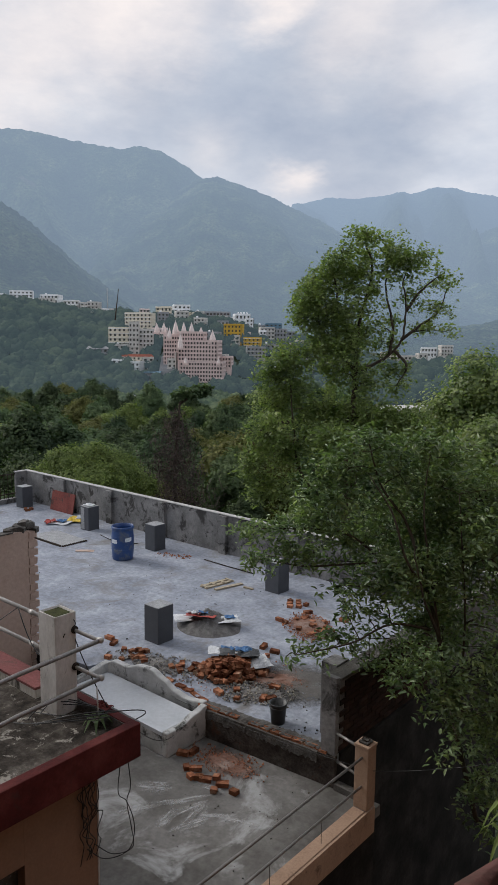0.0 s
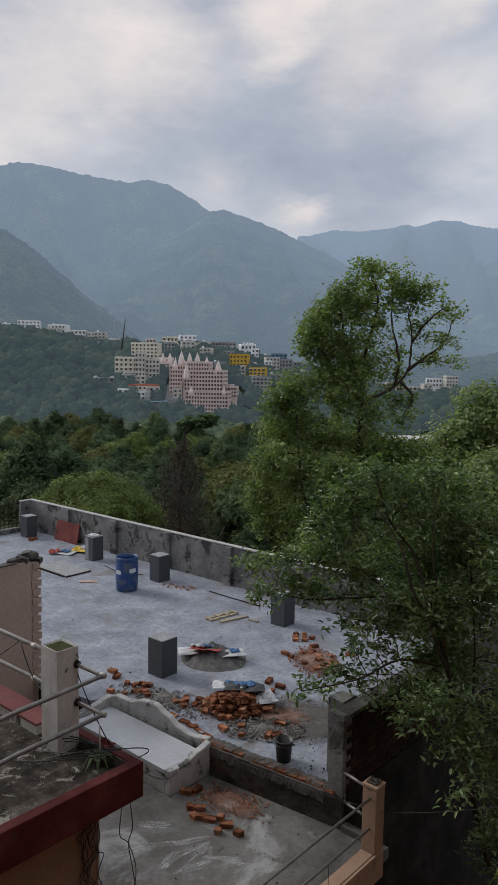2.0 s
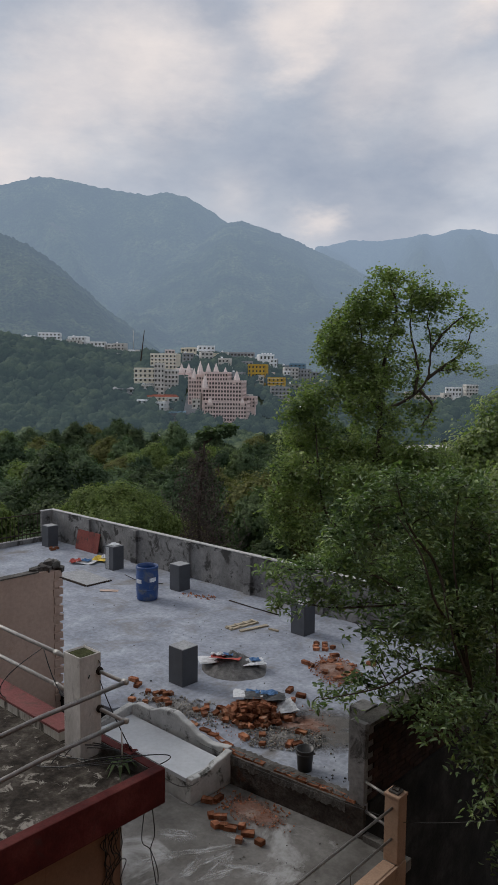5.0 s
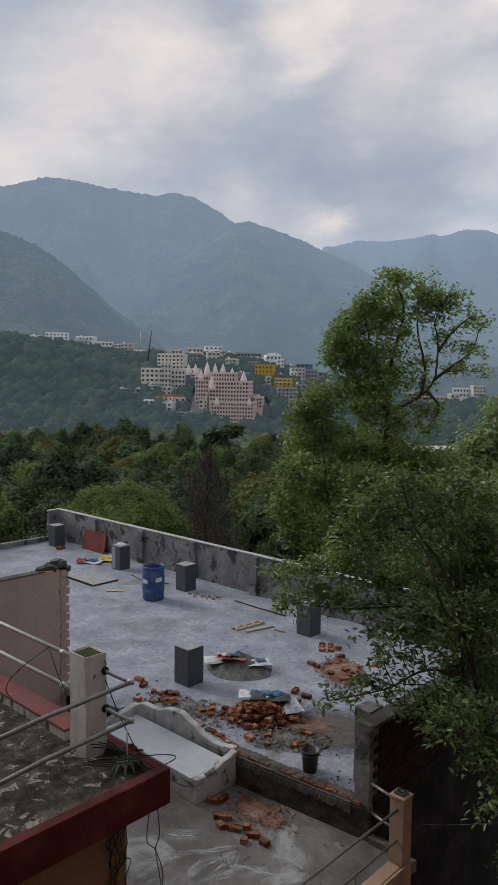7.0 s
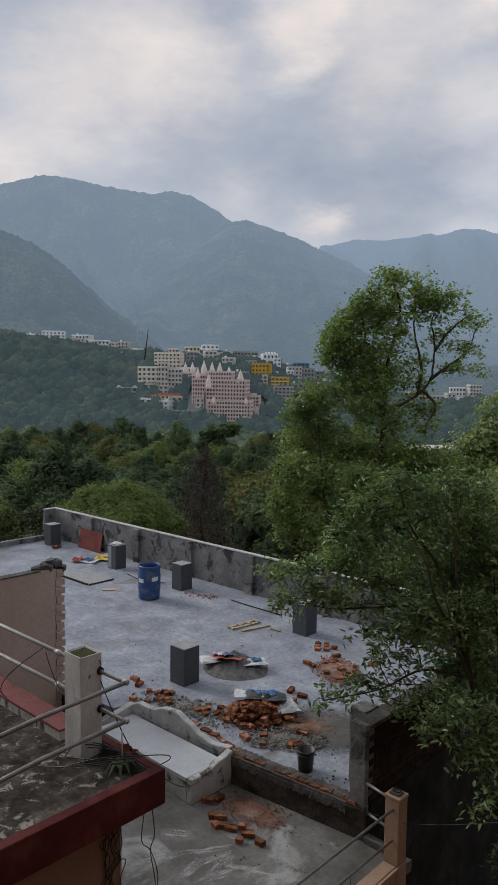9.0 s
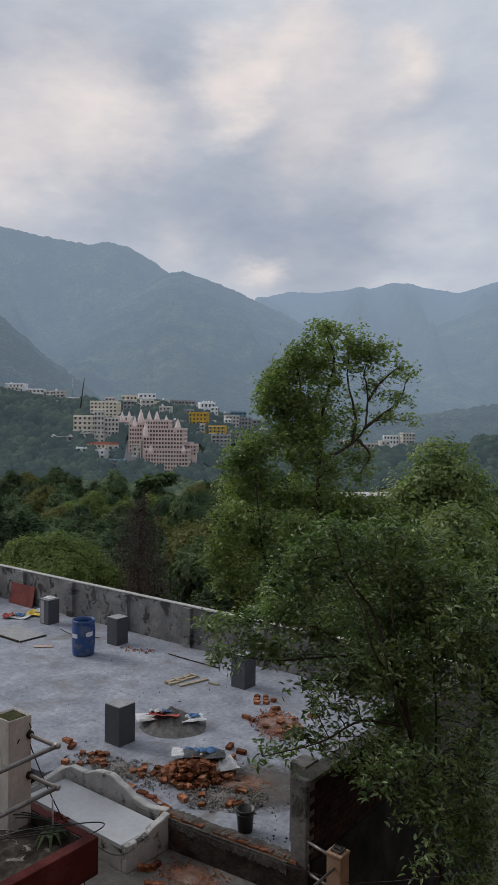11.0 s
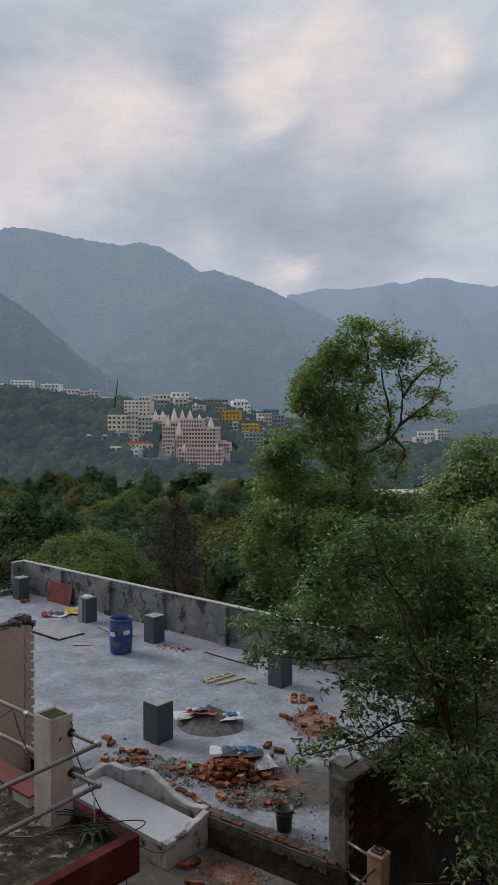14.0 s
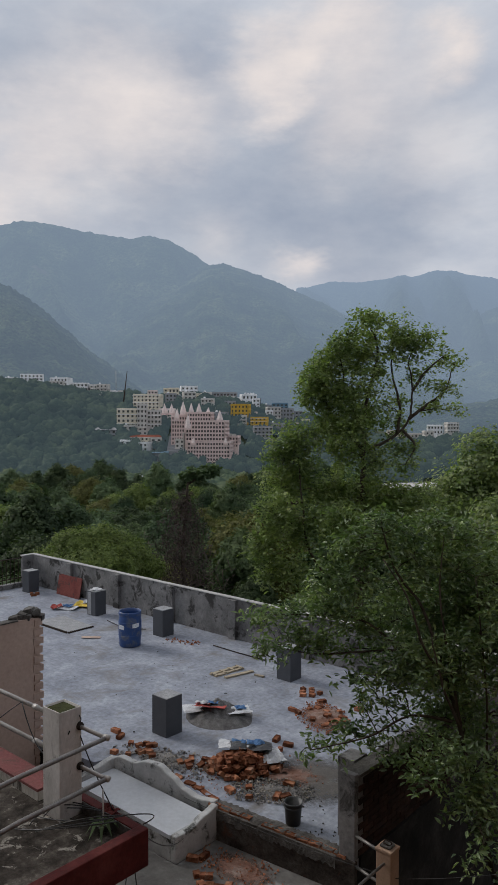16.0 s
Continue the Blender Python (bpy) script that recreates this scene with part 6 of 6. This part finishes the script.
for i in range(13):
    t = 0.4 + i * 0.52
    c, s = math.cos(t), math.sin(t)
    L = 0.26 + 0.07 * (i % 3)
    h = 0.45 * ((i * 7) % 5) / 5
    vs = []
    for k in range(5):
        w = (0.008, 0.022, 0.026, 0.018, 0.002)[k]
        x = L * k / 4
        z = h + 0.22 * math.sin(k * 0.8) - 0.10 * k * k / 16
        vs += [(c * x - s * w, s * x + c * w, z + 0.012), (c * x, s * x, z), (c * x + s * w, s * x - c * w, z + 0.012)]
    raw("long_leaf", vs, [q for k in range(4) for q in ((3 * k, 3 * k + 3, 3 * k + 4, 3 * k + 1), (3 * k + 1, 3 * k + 4, 3 * k + 5, 3 * k + 2))], M["leaf_bright"], young)
tubes("stem", [([(0, 0, -8.3), (0.05, 0, -3), (0, 0, 0.5)], 0.03)], M["bark"], young, sides=6)

# ---- the town across the river ----
def paint(name, c, var=0.12):
    d = tuple(x * (1 - var) for x in c)
    return material(name, [d, c], scale=0.25, rough=0.9, fine=1.6, fine_amount=0.12, bump=0, stain=tuple(x * 0.6 for x in c), stain_scale=0.35, stain_cut=(0.6, 0.8))


PINK = paint("pink_paint", (0.74, 0.59, 0.555))
PALE_PINK = paint("pale_pink_paint", (0.78, 0.67, 0.64))
CREAM = paint("cream_paint", (0.74, 0.68, 0.56))
WHITE = paint("white_paint", (0.84, 0.85, 0.86))
GREY = paint("grey_render", (0.33, 0.34, 0.355))
PALE = paint("pale_render", (0.60, 0.58, 0.55))
YELLOW = paint("yellow_paint", (0.58, 0.38, 0.07))
BLUE = paint("blue_sheet", (0.16, 0.26, 0.34))
ROOF = paint("red_roof", (0.27, 0.10, 0.07))
# dark core colour stands in for the shade inside arcades
DARK = paint("painted_opening_shade", (0.10, 0.09, 0.09))


def town_house(right, ahead, z, w, h, floors, wall, label, turn=0.0, deep=None, bays=None, roof=None, tanks=0, arcade=False, foot=6.0, trim=None):
    """A town block: floors of real openings; z is its visible foot, and its base goes on into the slope."""
    deep = deep or w * 0.7
    trim = trim or wall
    ob = empty("town_house", label, "building", tuple(valley(right, ahead + deep * 0.5, z)), 40.8 + turn, group="town across the river")
    fh = h / floors
    bays = bays or max(2, int(round(w / 3.2)))
    side = max(2, int(round(deep / 3.4)))
    x0, y0 = w / 2, deep / 2
    bm = box(bmesh.new(), -x0 + 0.5, x0 - 0.5, -y0 + 0.5, y0 - 0.5, -foot, h)
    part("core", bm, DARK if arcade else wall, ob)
    slab("foundation", -x0, x0, -y0, y0, -foot, 0.0, wall, ob)
    for f in range(floors):
        z0 = f * fh
        bm = bmesh.new()
        if arcade:
            box(bm, -x0, x0, -y0, y0, z0 + fh * 0.80, z0 + fh)
            for i in range(bays + 1):
                x = -x0 + 0.3 + (w - 0.6) * i / bays
                box(bm, x - w * 0.18 / bays, x + w * 0.18 / bays, -y0, -y0 + 0.7, z0, z0 + fh * 0.8)
            for i in range(side + 1):
                y = -y0 + 0.3 + (deep - 0.6) * i / side
                for s in (-1, 1):
                    box(bm, s * (x0 - 0.35) - 0.35, s * (x0 - 0.35) + 0.35, y - 0.3, y + 0.3, z0, z0 + fh * 0.8)
            box(bm, -x0, x0, -y0 + 0.05, -y0 + 0.3, z0, z0 + fh * 0.26)
            for s in (-1, 1):
                box(bm, s * (x0 - 0.2) - 0.12, s * (x0 - 0.2) + 0.12, -y0, y0, z0, z0 + fh * 0.28)
            part("storey", bm, wall, ob)
            part("balcony_slab", box(bmesh.new(), -x0 - 0.5, x0 + 0.5, -y0 - 0.15, -y0 - 0.001, z0 + fh * 0.93, z0 + fh), trim, ob)
        else:
            # piers and spandrels leave true window openings before a dark inner face
            box(bm, -x0, x0, -y0, y0, z0 + fh * 0.82, z0 + fh)
            for i in range(bays):
                a = -x0 + w * i / bays
                b = -x0 + w * (i + 1) / bays
                box(bm, a, a + (b - a) * 0.27, -y0, -y0 + 0.45, z0, z0 + fh * 0.82)
                box(bm, b - (b - a) * 0.27, b, -y0, -y0 + 0.45, z0, z0 + fh * 0.82)
                box(bm, a, b, -y0 + 0.05, -y0 + 0.4, z0, z0 + fh * 0.34)
            for s in (-1, 1):
                for i in range(side):
                    a = -y0 + deep * i / side
                    b = -y0 + deep * (i + 1) / side
                    box(bm, s * (x0 - 0.22) - 0.22, s * (x0 - 0.22) + 0.22, a, a + (b - a) * 0.3, z0, z0 + fh * 0.82)
                    box(bm, s * (x0 - 0.22) - 0.22, s * (x0 - 0.22) + 0.22, b - (b - a) * 0.3, b, z0, z0 + fh * 0.82)
                    box(bm, s * (x0 - 0.22) - 0.2, s * (x0 - 0.22) + 0.2, a, b, z0, z0 + fh * 0.34)
            part("storey", bm, wall, ob)
            bm = box(bmesh.new(), -x0 + 0.46, x0 - 0.46, -y0 + 0.42, -y0 + 0.49, z0 + 0.05, z0 + fh * 0.82)
            part("window_band", bm, M["glass"], ob)
            if trim is not wall or f % 2:
                bm = box(bmesh.new(), -x0 - 0.25, x0 + 0.25, -y0 - 0.7, -y0 - 0.001, z0 + fh * 0.88, z0 + fh * 0.97)
                part("balcony_slab", bm, trim, ob)
    if roof is not None:
        bm = bmesh.new()
        v = [bm.verts.new(p) for p in ((-x0 - 0.6, -y0 - 0.8, h), (x0 + 0.6, -y0 - 0.8, h), (x0 + 0.6, y0, h), (-x0 - 0.6, y0, h), (-x0 * 0.9, 0, h + 1.6), (x0 * 0.9, 0, h + 1.6))]
        for q in ((0, 1, 5, 4), (2, 3, 4, 5), (1, 2, 5), (3, 0, 4), (3, 2, 1, 0)):
            bm.faces.new([v[i] for i in q])
        part("roof", bm, roof, ob)
    else:
        bm = bmesh.new()
        box(bm, -x0, x0, -y0, -y0 + 0.3, h, h + 0.9)
        box(bm, -x0, x0, y0 - 0.3, y0, h, h + 0.9)
        for s in (-1, 1):
            box(bm, s * (x0 - 0.15) - 0.15, s * (x0 - 0.15) + 0.15, -y0 + 0.3, y0 - 0.3, h, h + 0.9)
        part("roof_parapet", bm, wall, ob)
    for k in range(tanks):
        v, f = lathe([(0.0, 0), (0.9, 0), (0.9, 1.5), (0.5, 1.9), (0, 1.95)], 10)
        t = raw("roof_tank", v, f, WHITE, ob)
        t.location = (-x0 * 0.5 + k * 2.4, -y0 * 0.4, h + 0.2)
    return ob


def spire(right, ahead, z, r, h):
    ob = empty("temple_spire", "pale pink ribbed temple spire with a finial", "spire", tuple(valley(right, ahead, z)), 40.8, group="temple spires")
    vs, fs = [], []
    prof = [(1.0, -0.1), (1.0, 0.18), (0.86, 0.30), (0.66, 0.48), (0.42, 0.66), (0.20, 0.82), (0.12, 0.86), (0.17, 0.89), (0.05, 0.92), (0.0, 1.0)]
    for q, k in prof:
        for i in range(16):
            t = 2 * math.pi * i / 16
            rr = q * r * (1.0 if i % 2 else 0.86)
            vs.append((rr * math.cos(t), rr * math.sin(t), k * h))
    for i in range(len(prof) - 1):
        for k in range(16):
            k2 = (k + 1) % 16
            fs.append((i * 16 + k, i * 16 + k2, (i + 1) * 16 + k2, (i + 1) * 16 + k))
    raw("shaft", vs, fs, PALE_PINK, ob)
    slab("plinth", -r * 1.1, r * 1.1, -r * 1.1, r * 1.1, -1.5, -0.1, PINK, ob)
    return ob


temple = "tall pink temple block with arcaded storeys"
town_house(-30.0, 488, -30.6, 29, 20.5, 8, PINK, temple, -8, 22, 15, arcade=True, foot=8, trim=PALE_PINK)
town_house(-33.0, 494, -9.6, 27, 13.2, 5, PINK, temple, -8, 18, 13, arcade=True, foot=20, trim=PALE_PINK)
town_house(-38.0, 499, 3.6, 17, 5.6, 2, PINK, temple, -8, 12, 9, arcade=True, foot=20, trim=PALE_PINK)
town_house(-50.0, 506, -21.0, 15, 28.0, 10, PINK, "pink arcaded annex of the temple", -8, 14, 8, arcade=True, foot=20, trim=PALE_PINK)
town_house(-14.5, 500, -14, 6.5, 7, 3, PINK, "low pink wing of the temple", -8, 10, 3, arcade=True, foot=14)
for s in ((-50.2, 508, 8.5, 2.3, 9.5), (-45.4, 491, -0.5, 2.0, 10.0), (-24.4, 496, 3.6, 2.4, 8.0), (-44.5, 507, 9.2, 1.9, 7.5), (-39.2, 507, 9.2, 2.0, 7.5), (-32.5, 502, 8.0, 1.8, 5.5), (-53.5, 500, 6.0, 1.5, 7.0), (-64.5, 520, 9.5, 1.9, 7.0), (-59.5, 520, 9.5, 1.9, 7.0), (-41.5, 487, -10.4, 1.3, 4.0), (-20.0, 487, -10.4, 1.3, 4.0)):
    spire(*s)

town_house(-93.0, 530, -8, 16, 20.0, 6, CREAM, "cream hotel block with balconies", 6, 16, 5, trim=WHITE, foot=14)
town_house(-81.5, 524, -8, 7.2, 23.3, 7, PALE, "pale stair tower of the hotel", 6, 9, 3, foot=14)
town_house(-74.0, 530, -8, 10, 19, 6, PALE, "pale hotel wing with rows of windows", 6, 14, 4, trim=WHITE, foot=14)
town_house(-78.2, 512, -16.5, 22.4, 9.0, 3, CREAM, "cream annex with a red roof", 6, 12, 8, roof=ROOF, trim=WHITE, foot=14)
town_house(-82.8, 560, 12.4, 20.3, 10.9, 4, CREAM, "cream upper hotel with white balconies", -6, 14, 7, trim=WHITE, foot=18)
town_house(-66.5, 548, -1, 12, 13.1, 4, PALE_PINK, "pale pink house row", 4, 12, 4, trim=WHITE, foot=16)
town_house(-57.0, 620, 22.5, 14, 9.6, 3, WHITE, "white flat-roofed town house", 10, 12, 4, foot=20)
town_house(-49.0, 608, 14.5, 9.7, 11, 3, CREAM, "cream stepped town house", -12, 10, 3, foot=20)
town_house(-67.2, 600, 22, 8.6, 7.7, 2, CREAM, "cream cubic town house", 5, 8, 3, foot=20)
town_house(-30.3, 640, 19, 27, 8.6, 3, GREY, "long unfinished grey concrete frame", 3, 14, 9, arcade=True, foot=20)
town_house(-6.7, 620, 16, 12.6, 9.3, 2, WHITE, "white house with roof tanks", 12, 12, 4, tanks=4, foot=20)
town_house(-11.6, 560, 3.5, 13.6, 12.3, 4, YELLOW, "deep yellow hotel with balconies", -10, 12, 5, trim=YELLOW, foot=20)
town_house(2.6, 545, -1.6, 12.0, 7.6, 3, YELLOW, "yellow house below the hotel", -10, 10, 4, trim=WHITE, foot=16)
town_house(13.5, 575, 0.0, 11, 14.0, 5, PALE, "pale town house with balconies", 8, 10, 4, trim=GREY, foot=20)
town_house(24.5, 580, -2.0, 10, 15.0, 5, GREY, "grey town house under a blue sheet", -8, 10, 4, foot=20)
town_house(19.5, 600, 13.0, 13.0, 4.5, 2, BLUE, "blue sheeted upper storey", 0, 10, 4, foot=20)
town_house(4.9, 528, -11, 13.7, 10.4, 4, GREY, "grey narrow town house", 5, 10, 5, trim=PALE, foot=14)
town_house(-220.6, 720, 39, 21.7, 9.0, 3, WHITE, "white house on the wooded hill", 12, 12, 6, foot=20)
town_house(-189.0, 710, 36, 17.6, 8.0, 2, WHITE, "white house on the wooded hill", -10, 12, 5, tanks=1, foot=20)
town_house(-165.0, 690, 27, 14, 11.0, 3, WHITE, "white terraced house on the hill", 5, 12, 4, trim=PALE, foot=20)
town_house(-151.5, 690, 27.5, 11, 8.8, 3, PALE, "pale house on the hill", 12, 12, 3, trim=WHITE, foot=20)
town_house(-136.9, 680, 25.5, 15.4, 5.0, 2, WHITE, "low white house on the hill", 0, 10, 5, foot=20)
town_house(-107.1, 520, -12.5, 14.2, 10.0, 3, GREY, "grey house with a pitched roof", 14, 10, 4, roof=GREY, foot=14)
town_house(149.7, 640, -16.3, 7.8, 10.7, 3, PALE, "beige tower house by the river", 10, 8, 2, foot=14)
town_house(168.0, 690, -9, 14.0, 8.0, 2, WHITE, "white low house by the river", -8, 10, 5, foot=14)
town_house(181.0, 680, -8, 11.0, 9.5, 3, PALE, "pale house by the river", 6, 10, 4, trim=WHITE, foot=14)
town_house(136.1, 650, -15, 19.5, 7.0, 2, PALE, "long pale house by the river", 0, 10, 6, foot=14)
town_house(39.7, 520, -20.5, 9.9, 8.0, 3, WHITE, "white house behind the tall tree", 8, 8, 3, foot=14)
town_house(120.0, 640, -13, 12.0, 8.0, 3, CREAM, "cream house behind the tall tree", -8, 8, 4, foot=14)

stairs = empty("river_stairs", "broad grey concrete stairs between the hotel and the temple", "stairs", tuple(valley(-55.1, 498, -17.1)), 40.8)
for i in range(14):
    slab("step", -5.5, 5.5, i * 1.6, i * 1.6 + 1.62, -9.0, i * 0.94, GREY, stairs)
slab("side_wall", 5.51, 6.1, 0.0, 22.0, -9.0, 13.0, PALE, stairs)
shed = empty("blue_roofed_shed", "low shed with a blue sheet roof by the stairs", "shed", tuple(valley(-64.2, 496, -20.1)), 40.8)
slab("wall", -5.0, 5.0, -3.0, 3.0, -6.0, 3.0, GREY, shed)
part("roof", box(bmesh.new(), -5.6, 5.6, -3.8, 3.4, 3.01, 3.25, turn=pose(0, 0, 0, 6, 0, 0)), BLUE, shed)

# smaller houses filling the lanes
rg = random.Random(31)
mats = (WHITE, PALE, GREY, CREAM, PALE_PINK, GREY, PALE)
placed = []
tries = 0
while len(placed) < 105 and tries < 6000:
    tries += 1
    a = rg.uniform(500, 690)
    u = rg.uniform(-0.21, 0.085)
    r = u * a
    if any(abs(r - x) < 7.5 and abs(a - y) < 12 for x, y in placed):
        continue
    placed.append((r, a))
    z = float(ground_z(r, a))
    w = rg.uniform(5, 11)
    n = rg.choice((1, 2, 2, 3, 3, 4))
    town_house(r, a, z - 1.0, w, n * 2.9, n, rg.choice(mats), "small flat-roofed town house on the slope", rg.uniform(-18, 18), w * 0.9, None, roof=None, tanks=rg.choice((0, 0, 1)), foot=8)
hill_homes = []
while len(hill_homes) < 13:
    a = rg.uniform(645, 720)
    r = rg.uniform(-0.36, -0.17) * a
    if any(abs(r - x) < 9 for x in hill_homes):
        hill_homes.append(r) if rg.random() < 0.02 else None
        continue
    hill_homes.append(r)
    n = rg.choice((1, 2, 2, 3))
    w = rg.uniform(7, 13)
    town_house(r, a, float(ground_z(r, a)) + rg.uniform(5, 10), w, n * 3.0, n, rg.choice((WHITE, WHITE, PALE, GREY)), "small house among trees on the hill", rg.uniform(-15, 15), w * 0.8, None, tanks=rg.choice((0, 1)), foot=14)
for r, a in ((-63.3, 400), (-56.5, 398), (-60.0, 380)):
    kiosk = empty("river_kiosk", "small white-roofed kiosk near the river", "kiosk", tuple(valley(r, a, -27.5)), 40.8)
    slab("walls", -1.2, 1.2, -1.2, 1.2, -8, 1.6, WHITE, kiosk)
    v, f = lathe([(2.0, 1.6), (2.0, 1.75), (0.0, 2.9)], 8)
    raw("roof", v, f, WHITE, kiosk)
mast = empty("lattice_mast", "thin dark leaning mast above the town", "mast", tuple(valley(-102.0, 570, 8.0)), 40.8)
tubes("pole", [([(-2.0, 0, -4), (0.2, 0, 16), (2.4, 0, 34)], [0.7, 0.5, 0.25])], M["iron"], mast, sides=6)
mast = empty("radio_mast", "thin pale radio mast on the hill", "mast", tuple(valley(-131.0, 690, 30.0)), 40.8)
tubes("pole", [([(0, 0, -4), (0, 0, 20)], [0.4, 0.25])], M["pipe"], mast, sides=6)
